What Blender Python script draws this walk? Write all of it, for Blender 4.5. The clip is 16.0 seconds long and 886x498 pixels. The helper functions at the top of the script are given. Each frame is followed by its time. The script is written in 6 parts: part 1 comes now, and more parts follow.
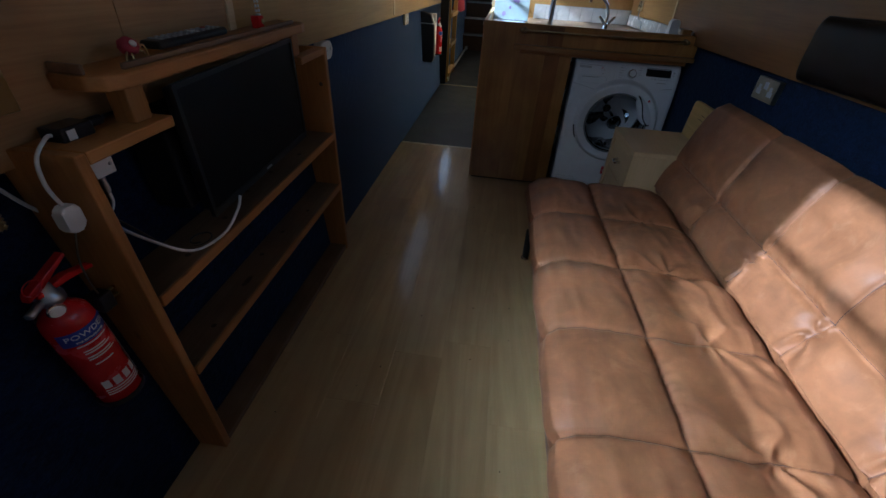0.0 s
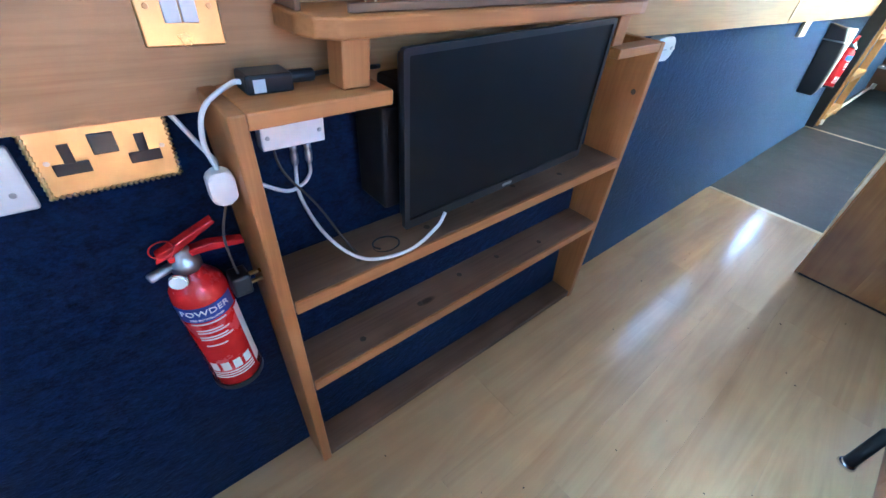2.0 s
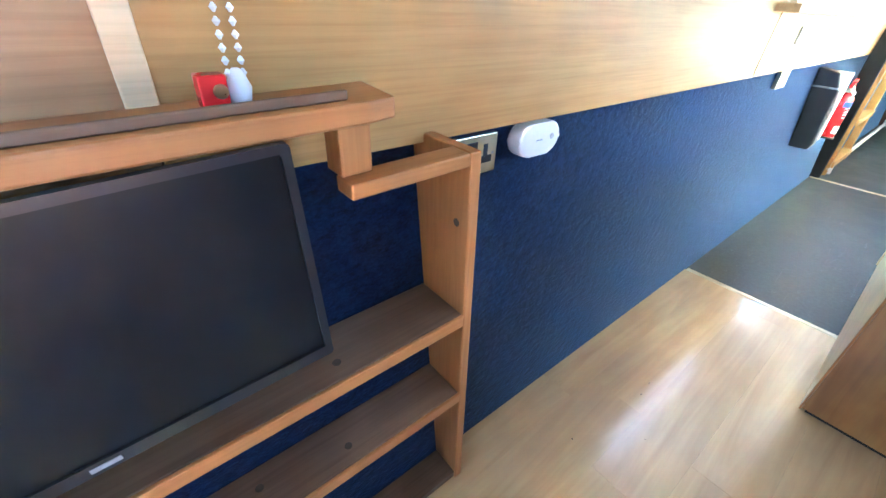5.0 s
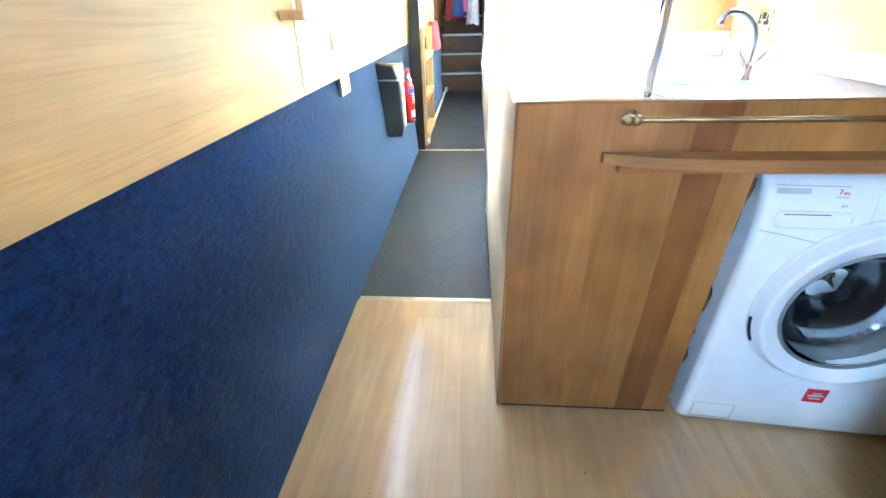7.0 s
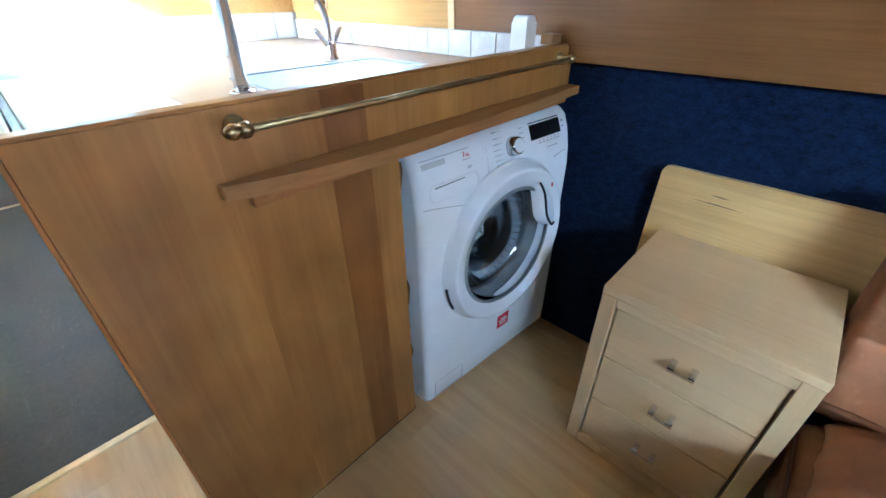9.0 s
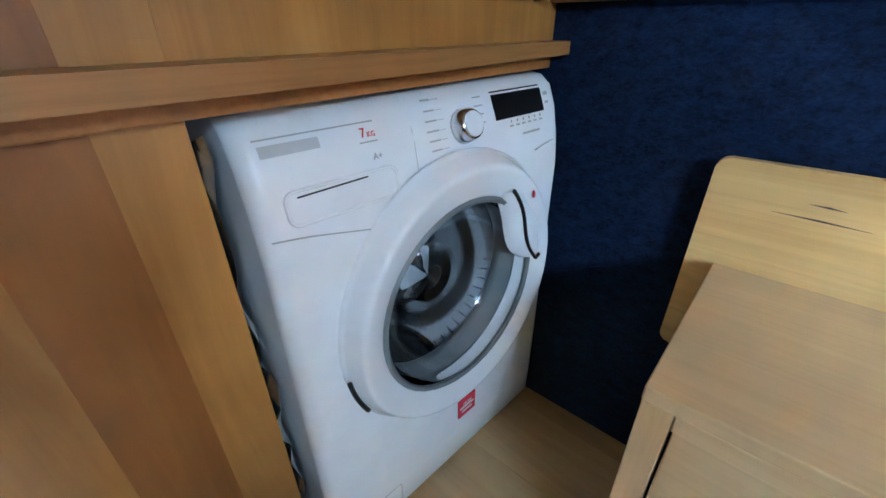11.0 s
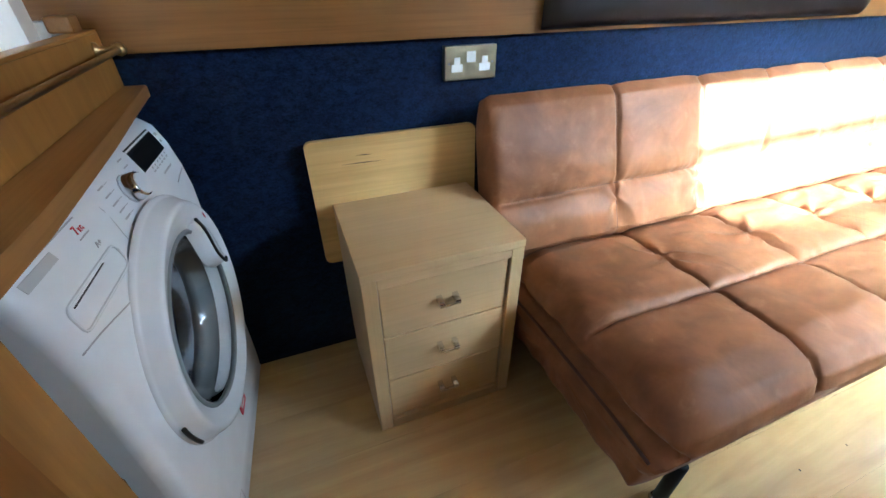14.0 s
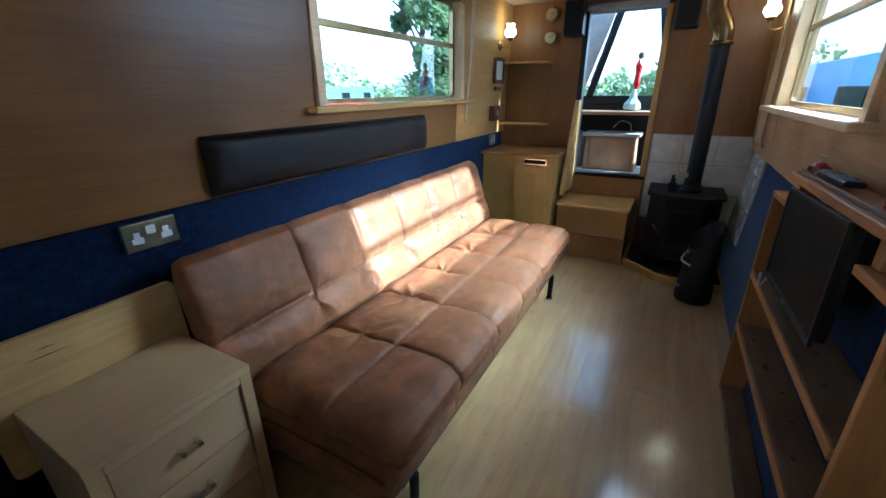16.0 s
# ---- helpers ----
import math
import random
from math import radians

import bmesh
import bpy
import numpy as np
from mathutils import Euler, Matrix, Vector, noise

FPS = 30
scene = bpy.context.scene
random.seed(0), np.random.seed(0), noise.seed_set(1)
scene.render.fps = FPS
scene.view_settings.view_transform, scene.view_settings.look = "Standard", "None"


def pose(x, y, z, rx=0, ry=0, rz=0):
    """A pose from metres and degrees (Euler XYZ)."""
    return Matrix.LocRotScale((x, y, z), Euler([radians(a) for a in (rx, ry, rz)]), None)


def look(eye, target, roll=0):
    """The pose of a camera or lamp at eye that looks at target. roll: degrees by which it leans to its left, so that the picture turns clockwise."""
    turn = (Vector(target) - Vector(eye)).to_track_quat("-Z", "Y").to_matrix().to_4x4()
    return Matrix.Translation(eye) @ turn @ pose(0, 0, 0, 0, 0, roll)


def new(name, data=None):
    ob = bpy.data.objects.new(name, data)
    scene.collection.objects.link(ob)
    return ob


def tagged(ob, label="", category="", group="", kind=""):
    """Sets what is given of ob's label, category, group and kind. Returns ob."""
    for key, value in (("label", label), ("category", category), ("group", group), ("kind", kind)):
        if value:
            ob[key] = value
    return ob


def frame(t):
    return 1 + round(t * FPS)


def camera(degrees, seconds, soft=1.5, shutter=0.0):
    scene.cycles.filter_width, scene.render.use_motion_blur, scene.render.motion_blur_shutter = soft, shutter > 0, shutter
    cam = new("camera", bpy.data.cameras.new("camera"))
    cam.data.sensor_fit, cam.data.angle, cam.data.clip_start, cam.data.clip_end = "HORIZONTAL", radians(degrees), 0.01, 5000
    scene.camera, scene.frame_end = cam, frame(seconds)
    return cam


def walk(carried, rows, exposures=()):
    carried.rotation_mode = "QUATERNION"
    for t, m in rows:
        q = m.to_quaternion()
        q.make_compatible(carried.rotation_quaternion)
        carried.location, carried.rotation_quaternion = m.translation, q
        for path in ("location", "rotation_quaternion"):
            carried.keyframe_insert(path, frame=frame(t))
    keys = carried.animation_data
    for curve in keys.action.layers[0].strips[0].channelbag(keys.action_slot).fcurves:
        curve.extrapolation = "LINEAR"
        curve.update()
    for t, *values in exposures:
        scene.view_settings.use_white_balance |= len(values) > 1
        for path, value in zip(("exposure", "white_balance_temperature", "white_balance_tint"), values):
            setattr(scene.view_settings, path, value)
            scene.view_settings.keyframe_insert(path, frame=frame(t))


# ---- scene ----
cam = camera(95.7, 16.0)
PATH = [
    (0, (0.742, -0.603, 1.216), (0.580, 1.045, 0.093), 3.9),
    (0.5, (0.640, -0.476, 1.186), (0.226, 1.094, 0.018), 7.0),
    (1, (0.570, -0.384, 1.156), (0.027, 1.070, -0.105), 8.6),
    (1.5, (0.548, -0.297, 1.133), (-0.327, 1.005, -0.108), 7.7),
    (2, (0.585, -0.179, 1.127), (-0.553, 0.923, -0.093), 6.8),
    (2.5, (0.593, -0.098, 1.139), (-0.724, 0.880, -0.005), 6.1),
    (2.8, (0.545, -0.085, 1.121), (-0.790, 0.951, 0.047), 6.2),
    (3, (0.534, -0.015, 1.138), (-0.830, 0.961, 0.049), 4.8),
    (3.2, (0.510, 0.028, 1.133), (-0.874, 0.991, 0.050), 4.4),
    (5.5, (0.504, 0.779, 1.18), (-0.675, 2.018, 0.144), 1.1),
    (6, (0.424, 0.917, 1.191), (-0.485, 2.372, 0.162), -0.9),
    (6.5, (0.442, 1.076, 1.188), (-0.058, 2.698, 0.131), -1.4),
    (7, (0.53, 1.245, 1.19), (0.383, 2.957, 0.167), -1.7),
    (7.5, (0.589, 1.32, 1.188), (0.889, 3.018, 0.174), -1.3),
    (8, (0.601, 1.433, 1.177), (1.368, 2.949, 0.122), -0.4),
    (8.5, (0.596, 1.513, 1.166), (1.67, 2.811, 0.088), -0.5),
    (9, (0.653, 1.55, 1.141), (1.873, 2.71, 0.061), -0.4),
    (9.2, (0.703, 1.565, 1.119), (1.914, 2.752, 0.057), -2.2),
    (11.5, (1.089, 1.76, 0.892), (2.416, 2.907, -0.069), -0.1),
    (12, (1.099, 1.737, 0.878), (2.501, 2.734, -0.143), -1.6),
    (12.5, (1.069, 1.826, 0.893), (2.662, 2.226, -0.249), -1.7),
    (13, (1.006, 1.832, 0.924), (2.638, 1.924, -0.228), -2.8),
    (13.5, (0.864, 1.807, 1.021), (2.538, 1.664, -0.064), -1.0),
    (14, (0.749, 1.864, 1.093), (2.295, 1.259, -0.023), -0.2),
    (14.5, (0.69, 1.946, 1.166), (2.047, 0.937, 0.099), -0.0),
    (15, (0.6, 1.962, 1.208), (1.797, 0.716, 0.2), -0.8),
    (15.5, (0.515, 1.958, 1.256), (1.549, 0.485, 0.382), -1.7),
    (16, (0.461, 1.949, 1.313), (1.367, 0.323, 0.581), -0.6),
]
EXPOSURES = [(t, stops, kelvin, tint) for t, stops, kelvin, tint in (
    (0, 0.65, 4350, 4), (0.7, 1.5, 4000, 1), (1.0, 2.3, 3950, 1), (1.5, 3.55, 3700, 0), (2.3, 4.3, 3600, 0), (3.0, 4.65, 3550, -1), (5.5, 4.9, 3850, -1), (7.0, 4.85, 3900, -3), (8.3, 4.6, 4000, -2),
    (9.0, 4.0, 4150, -1), (11.5, 4.2, 4400, -3), (12.5, 4.25, 4500, 0), (13.5, 4.0, 4550, -2), (14.0, 3.8, 4600, -1), (14.5, 3.15, 4600, -1), (15.0, 2.4, 4550, -2), (16.0, 2.3, 4200, -2))]
walk(cam, [(t, look(eye, target, roll)) for t, eye, target, roll in PATH], EXPOSURES)

# ---- world, sun, fill lamps in the windows ----
def build_light():
    w = bpy.data.worlds.new("sky")
    scene.world = w
    w.use_nodes = True
    nt = w.node_tree
    nt.nodes.clear()
    out = nt.nodes.new("ShaderNodeOutputWorld")
    bg = nt.nodes.new("ShaderNodeBackground")
    sky = nt.nodes.new("ShaderNodeTexSky")
    sky.sky_type = "NISHITA"
    sky.sun_disc = False
    d = Vector(SUN_WAY)
    sky.sun_elevation = math.asin(-d.normalized().z)
    sky.sun_rotation = math.atan2(-d.x, -d.y)
    sky.air_density, sky.dust_density = 1.0, 1.2
    bg.inputs["Strength"].default_value = SKY_STRENGTH
    # thin white haze takes most of the blue out of the sky
    hz = nt.nodes.new("ShaderNodeHueSaturation")
    hz.inputs["Saturation"].default_value = 0.35
    nt.links.new(sky.outputs[0], hz.inputs["Color"])
    nt.links.new(hz.outputs[0], bg.inputs[0])
    nt.links.new(bg.outputs[0], out.inputs[0])
    sun = new("sun", bpy.data.lights.new("sun", "SUN"))
    sun.data.energy, sun.data.angle, sun.data.color = SUN_POWER, radians(1.2), (1.0, 0.93, 0.82)
    sun.rotation_euler = d.to_track_quat("-Z", "Y").to_euler()


def window_light(x, y0, y1, z0, z1, way, power, colour=(0.90, 0.95, 1.0), spread=180):
    """An area lamp added in a window opening to stand in for sky light."""
    li = bpy.data.lights.new("window_light", "AREA")
    li.shape, li.size, li.size_y, li.energy, li.color = "RECTANGLE", abs(y1 - y0), abs(z1 - z0), power, colour
    li.spread = radians(spread)
    ob = new("window_light", li)
    c = Vector((x, (y0 + y1) / 2, (z0 + z1) / 2))
    q = Vector(way).to_track_quat("-Z", "Y")
    ob.location, ob.rotation_euler = c, q.to_euler()


SUN_WAY = (1.74, 0.36, -1.0)
SKY_STRENGTH, SUN_POWER = 0.12, 5.0
build_light()
# added strip under the window head, aimed to brighten the drawers and washer
window_light(-0.06, -1.0, 0.2, 1.70, 1.84, (1.44, 1.97, -1.0), 0.6, (1.0, 0.96, 0.90), 110)
window_light(-0.075, 2.72, 4.3, 1.27, 1.84, (1, 0, -0.45), 0.4)
# lamp of the added east galley window, to brighten the west lining
window_light(1.90, 2.85, 3.6, 1.27, 1.84, (-1, -0.3, -0.9), 1.15, spread=130)
# lamp of the added corridor window, which is out of view
window_light(-0.075, 5.5, 6.7, 1.27, 1.84, (1, 0, -0.45), 1.4)


# ---- materials ----
MATS = {}


def mat(name, base=(0.5, 0.5, 0.5), rough=0.5, metal=0.0, spec=0.5):
    m = bpy.data.materials.new(name)
    m.use_nodes = True
    b = m.node_tree.nodes["Principled BSDF"]
    b.inputs["Base Color"].default_value = (*base, 1)
    b.inputs["Roughness"].default_value = rough
    b.inputs["Metallic"].default_value = metal
    b.inputs["Specular IOR Level"].default_value = spec
    MATS[name] = m
    return m, m.node_tree, b


def node(nt, kind, **inputs):
    n = nt.nodes.new(kind)
    for k, v in inputs.items():
        n.inputs[k.replace("_", " ")].default_value = v
    return n


def ramp(nt, fac, stops):
    r = nt.nodes.new("ShaderNodeValToRGB")
    els = r.color_ramp.elements
    while len(els) < len(stops):
        els.new(0.5)
    for e, (p, c) in zip(els, stops):
        e.position, e.color = p, (*c, 1)
    nt.links.new(fac, r.inputs[0])
    return r.outputs[0]


def mix(nt, fac, a, b, mode="MIX"):
    n = nt.nodes.new("ShaderNodeMix")
    n.data_type, n.blend_type = "RGBA", mode
    for s, v in ((n.inputs[0], fac), (n.inputs[6], a), (n.inputs[7], b)):
        if isinstance(v, (int, float)):
            s.default_value = v
        elif isinstance(v, tuple):
            s.default_value = (*v, 1)
        else:
            nt.links.new(v, s)
    return n.outputs[2]


def coords(nt, scale=(1, 1, 1), vary=True):
    tc = nt.nodes.new("ShaderNodeTexCoord")
    mp = nt.nodes.new("ShaderNodeMapping")
    mp.inputs["Scale"].default_value = scale
    nt.links.new(tc.outputs["Object"], mp.inputs["Vector"])
    if vary:
        oi = nt.nodes.new("ShaderNodeObjectInfo")
        ad = nt.nodes.new("ShaderNodeVectorMath")
        ad.operation = "MULTIPLY_ADD"
        cb = nt.nodes.new("ShaderNodeCombineXYZ")
        for i in range(3):
            nt.links.new(oi.outputs["Random"], cb.inputs[i])
        nt.links.new(cb.outputs[0], ad.inputs[0])
        ad.inputs[1].default_value = (37.0, 53.0, 71.0)
        nt.links.new(mp.outputs[0], ad.inputs[2])
        return ad.outputs[0], oi.outputs["Random"]
    return mp.outputs[0], None


def noise_tex(nt, vec, scale, detail=4.0, rough=0.55, dist=0.0):
    n = node(nt, "ShaderNodeTexNoise", Scale=scale, Detail=detail, Roughness=rough, Distortion=dist)
    nt.links.new(vec, n.inputs["Vector"])
    return n.outputs["Fac"]


def bump(nt, b, height, strength, distance=0.002):
    n = node(nt, "ShaderNodeBump", Strength=strength, Distance=distance)
    nt.links.new(height, n.inputs["Height"])
    nt.links.new(n.outputs[0], b.inputs["Normal"])


def wood(name, dark, light, axis="y", rough=0.4, grain=1.0, knots=0.0, vary=0.25, spec=0.4, blotch=0.35, coat=0.0, pore=0.4, swirl=0.8, figure=0.32, gloss=0.23):
    """Timber with its grain along one axis; streaks, pores, blotches and a tone of its own for each piece."""
    m, nt, b = mat(name, light, rough, 0, spec)
    s = {"x": (0.07, 1, 1), "y": (1, 0.07, 1), "z": (1, 1, 0.07)}[axis]
    vec, rnd = coords(nt, tuple(v * 1.0 for v in s))
    broad = noise_tex(nt, vec, 9 * grain, 3, 0.5, 0.6)
    vecf, _ = coords(nt, tuple(0.022 if v < 1 else 1.0 for v in s))
    fine = noise_tex(nt, vecf, 150 * grain, 5, 0.6, 0.1)
    mid = noise_tex(nt, vec, 32 * grain, 4, 0.6, swirl)
    vec2, _ = coords(nt)
    blot = noise_tex(nt, vec2, 3.0, 3, 0.5)
    mid_c = tuple((a + c) / 2 for a, c in zip(dark, light))
    c1 = ramp(nt, mid, [(0.26, dark), (0.5, mid_c), (0.74, light)])
    c2 = ramp(nt, broad, [(0.3, mid_c), (0.7, light)])
    c = mix(nt, 1 - figure, c1, c2)
    pores = ramp(nt, fine, [(0.32, (0.62, 0.57, 0.52)), (0.56, (1, 1, 1))])
    c = mix(nt, pore, c, pores, "MULTIPLY")
    bl = ramp(nt, blot, [(0.3, (0.55, 0.49, 0.44)), (0.65, (1.05, 1.05, 1.05))])
    c = mix(nt, blotch, c, bl, "MULTIPLY")
    tone = ramp(nt, rnd, [(0.0, (0.72, 0.68, 0.64)), (1.0, (1.1, 1.1, 1.1))])
    c = mix(nt, vary, c, tone, "MULTIPLY")
    if knots:
        vo = node(nt, "ShaderNodeTexVoronoi", Scale=3.2)
        vk, _ = coords(nt, tuple(1.0 if v < 1 else 2.6 for v in s))
        nt.links.new(vk, vo.inputs["Vector"])
        k = ramp(nt, vo.outputs["Distance"], [(0.05, (1, 1, 1)), (0.10, (0, 0, 0))])
        kk = nt.nodes.new("ShaderNodeMath")
        kk.operation = "MULTIPLY"
        nt.links.new(k, kk.inputs[0])
        kk.inputs[1].default_value = knots
        c = mix(nt, kk.outputs[0], c, tuple(v * 0.22 for v in dark))
    nt.links.new(c, b.inputs["Base Color"])
    rr = nt.nodes.new("ShaderNodeMapRange")
    rr.inputs["To Min"].default_value, rr.inputs["To Max"].default_value = rough * 0.8, min(1, rough * 1.3)
    nt.links.new(blot, rr.inputs["Value"])
    nt.links.new(rr.outputs[0], b.inputs["Roughness"])
    bump(nt, b, fine, 0.12, 0.0008)
    if coat:
        b.inputs["Coat Weight"].default_value, b.inputs["Coat Roughness"].default_value = coat, gloss
        b.inputs["Coat IOR"].default_value = 1.5 if gloss > 0.2 else 1.7
    return m


def plain(name, base, rough=0.5, metal=0.0, spec=0.5, wear=0.12, scale=14.0, relief=0.05):
    """Paint, plastic or metal with faint dirt and uneven gloss."""
    m, nt, b = mat(name, base, rough, metal, spec)
    vec, _ = coords(nt)
    a = noise_tex(nt, vec, scale, 5, 0.6)
    f = noise_tex(nt, vec, scale * 9, 3, 0.6)
    lo = tuple(v * (1 - 2.2 * wear) for v in base)
    c = ramp(nt, a, [(0.32, lo), (0.62, base)])
    nt.links.new(c, b.inputs["Base Color"])
    rr = nt.nodes.new("ShaderNodeMapRange")
    rr.inputs["To Min"].default_value, rr.inputs["To Max"].default_value = rough * 0.75, min(1, rough * 1.35)
    nt.links.new(a, rr.inputs["Value"])
    nt.links.new(rr.outputs[0], b.inputs["Roughness"])
    if relief:
        bump(nt, b, f, relief, 0.001)
    return m


def carpet(name, dark, light, scale=260.0, nap=0.6, weave=None, sheen=0.1, tint=(0.3, 0.3, 0.3)):
    m, nt, b = mat(name, light, 0.9, 0, 0.12)
    vec, _ = coords(nt, weave or (1, 1, 1))
    f = noise_tex(nt, vec, scale, 3, 0.7)
    g = noise_tex(nt, vec, scale * 0.28, 4, 0.7)
    p = noise_tex(nt, vec, 5.0, 4, 0.6)
    c = ramp(nt, f, [(0.32, dark), (0.66, light)])
    c = mix(nt, 0.5, c, ramp(nt, g, [(0.38, dark), (0.64, light)]))
    c = mix(nt, 0.5, c, ramp(nt, p, [(0.3, (0.75, 0.75, 0.75)), (0.7, (1.1, 1.1, 1.1))]), "MULTIPLY")
    nt.links.new(c, b.inputs["Base Color"])
    b.inputs["Sheen Weight"].default_value = sheen
    b.inputs["Sheen Roughness"].default_value = 0.35
    b.inputs["Sheen Tint"].default_value = (*tint, 1)
    bump(nt, b, g, nap, 0.003)
    return m


def vinyl(name, dark, light):
    """Mottled sheet floor with scuffs, dull trodden patches and pale specks."""
    m, nt, b = mat(name, light, 0.4, 0, 0.35)
    vec, _ = coords(nt, vary=False)
    broad = noise_tex(nt, vec, 4.5, 5, 0.65, 0.6)
    grit = noise_tex(nt, vec, 55.0, 4, 0.7)
    c = ramp(nt, broad, [(0.33, dark), (0.66, light)])
    c = mix(nt, 0.5, c, ramp(nt, grit, [(0.35, dark), (0.68, light)]))
    along, _ = coords(nt, (7.0, 0.9, 1.0), vary=False)
    scuff = noise_tex(nt, along, 5.0, 6, 0.75, 1.2)
    c = mix(nt, ramp(nt, scuff, [(0.60, (0, 0, 0)), (0.74, (0.5, 0.5, 0.5))]), c, (0.16, 0.165, 0.165))
    speck = node(nt, "ShaderNodeTexVoronoi", Scale=15.0)
    nt.links.new(vec, speck.inputs["Vector"])
    c = mix(nt, ramp(nt, speck.outputs["Distance"], [(0.025, (0.6, 0.6, 0.6)), (0.05, (0, 0, 0))]), c, (0.16, 0.16, 0.155))
    nt.links.new(c, b.inputs["Base Color"])
    rr = nt.nodes.new("ShaderNodeMapRange")
    rr.inputs["To Min"].default_value, rr.inputs["To Max"].default_value = 0.26, 0.62
    nt.links.new(broad, rr.inputs["Value"])
    nt.links.new(rr.outputs[0], b.inputs["Roughness"])
    bump(nt, b, grit, 0.15, 0.001)
    return m


def leather(name, dark, light):
    m, nt, b = mat(name, light, 0.5, 0, 0.25)
    vec, _ = coords(nt)
    cloud = noise_tex(nt, vec, 5.5, 6, 0.62, 0.8)
    patch = noise_tex(nt, vec, 17.0, 5, 0.6, 0.4)
    pore = node(nt, "ShaderNodeTexVoronoi", Scale=420.0)
    nt.links.new(vec, pore.inputs["Vector"])
    mid = tuple((a + c) / 2 for a, c in zip(dark, light))
    c = ramp(nt, cloud, [(0.36, dark), (0.50, mid), (0.62, light)])
    c = mix(nt, 0.45, c, ramp(nt, patch, [(0.35, mid), (0.65, light)]))
    # rubbed pale where the nap lies the other way
    c = mix(nt, ramp(nt, patch, [(0.58, (0, 0, 0)), (0.78, (0.28, 0.28, 0.28))]), c, (0.35, 0.215, 0.125))
    nt.links.new(c, b.inputs["Base Color"])
    rr = nt.nodes.new("ShaderNodeMapRange")
    rr.inputs["To Min"].default_value, rr.inputs["To Max"].default_value = 0.38, 0.62
    nt.links.new(cloud, rr.inputs["Value"])
    nt.links.new(rr.outputs[0], b.inputs["Roughness"])
    wr = noise_tex(nt, vec, 60.0, 4, 0.7, 0.6)
    ad = nt.nodes.new("ShaderNodeMath")
    ad.operation = "MULTIPLY_ADD"
    nt.links.new(pore.outputs["Distance"], ad.inputs[0])
    ad.inputs[1].default_value = 0.35
    nt.links.new(wr, ad.inputs[2])
    bump(nt, b, ad.outputs[0], 0.16, 0.0015)
    return m


def foliage(name, base):
    """Leaves that let some of the light through."""
    m = plain(name, base, 0.6, wear=0.25, scale=2.0, relief=0.0)
    nt = m.node_tree
    b = nt.nodes["Principled BSDF"]
    tr = nt.nodes.new("ShaderNodeBsdfTranslucent")
    tr.inputs["Color"].default_value = (base[0] * 2.2, base[1] * 2.2, base[2] * 1.6, 1)
    mx = nt.nodes.new("ShaderNodeMixShader")
    mx.inputs[0].default_value = 0.45
    nt.links.new(b.outputs[0], mx.inputs[1])
    nt.links.new(tr.outputs[0], mx.inputs[2])
    nt.links.new(mx.outputs[0], nt.nodes["Material Output"].inputs["Surface"])
    return m


def glass(name, rough=0.0, tint=(1, 1, 1)):
    m, nt, b = mat(name, tint, rough, 0, 0.5)
    b.inputs["Transmission Weight"].default_value = 1.0
    b.inputs["IOR"].default_value = 1.45
    return m


def glow(name, col, power):
    m, nt, b = mat(name, col, 0.5)
    b.inputs["Emission Color"].default_value = (*col, 1)
    b.inputs["Emission Strength"].default_value = power
    return m


wood("panel_oak", (0.34, 0.180, 0.044), (0.52, 0.320, 0.098), "y", 0.45, 1.0, vary=0.12, spec=0.22)
wood("panel_red", (0.36, 0.185, 0.065), (0.58, 0.35, 0.14), "y", 0.40, 0.9, vary=0.15, blotch=0.7, swirl=1.8, figure=0.5)
# same veneer as panel_oak, with the east side's shade put into its colour
wood("panel_oak_shaded", (0.125, 0.053, 0.011), (0.235, 0.112, 0.028), "y", 0.40, 1.0, vary=0.12, spec=0.25, coat=0.15)
wood("panel_dark", (0.16, 0.068, 0.016), (0.28, 0.135, 0.034), "z", 0.4, 1.0, vary=0.2)
wood("ply_upright", (0.235, 0.098, 0.0165), (0.53, 0.288, 0.063), "z", 0.37, 0.42, vary=0.35, blotch=1.0, pore=0.14, swirl=2.8, coat=0.5, figure=0.5)
wood("ply_dark", (0.15, 0.056, 0.009), (0.34, 0.150, 0.029), "z", 0.37, 0.42, vary=0.35, blotch=1.0, pore=0.16, swirl=2.8, coat=0.5, figure=0.5)
wood("ply_edge", (0.22, 0.092, 0.017), (0.46, 0.24, 0.055), "x", 0.37, 0.5, vary=0.2, blotch=0.8, pore=0.14, swirl=2.0, coat=0.4, figure=0.4)
wood("pine", (0.29, 0.120, 0.027), (0.50, 0.24, 0.060), "y", 0.45, 0.8, knots=0.9, vary=0.2, blotch=0.6, swirl=1.5)
wood("pine_up", (0.29, 0.120, 0.027), (0.50, 0.24, 0.060), "z", 0.45, 0.8, knots=0.9, vary=0.2, blotch=0.6, swirl=1.5)
wood("pine_brown", (0.11, 0.065, 0.034), (0.26, 0.16, 0.085), "y", 0.5, 1.0, knots=0.9, vary=0.2, blotch=0.9)
wood("light_oak", (0.50, 0.345, 0.170), (0.67, 0.50, 0.265), "y", 0.42, 0.8, vary=0.06, blotch=0.15, pore=0.18, swirl=1.2)
wood("light_oak_up", (0.50, 0.345, 0.170), (0.67, 0.50, 0.265), "z", 0.42, 0.8, vary=0.06, blotch=0.15, pore=0.18, swirl=1.2)
wood("light_board", (0.56, 0.35, 0.11), (0.78, 0.56, 0.22), "y", 0.45, 0.4, knots=0.35, vary=0.1, swirl=2.2, figure=0.6)
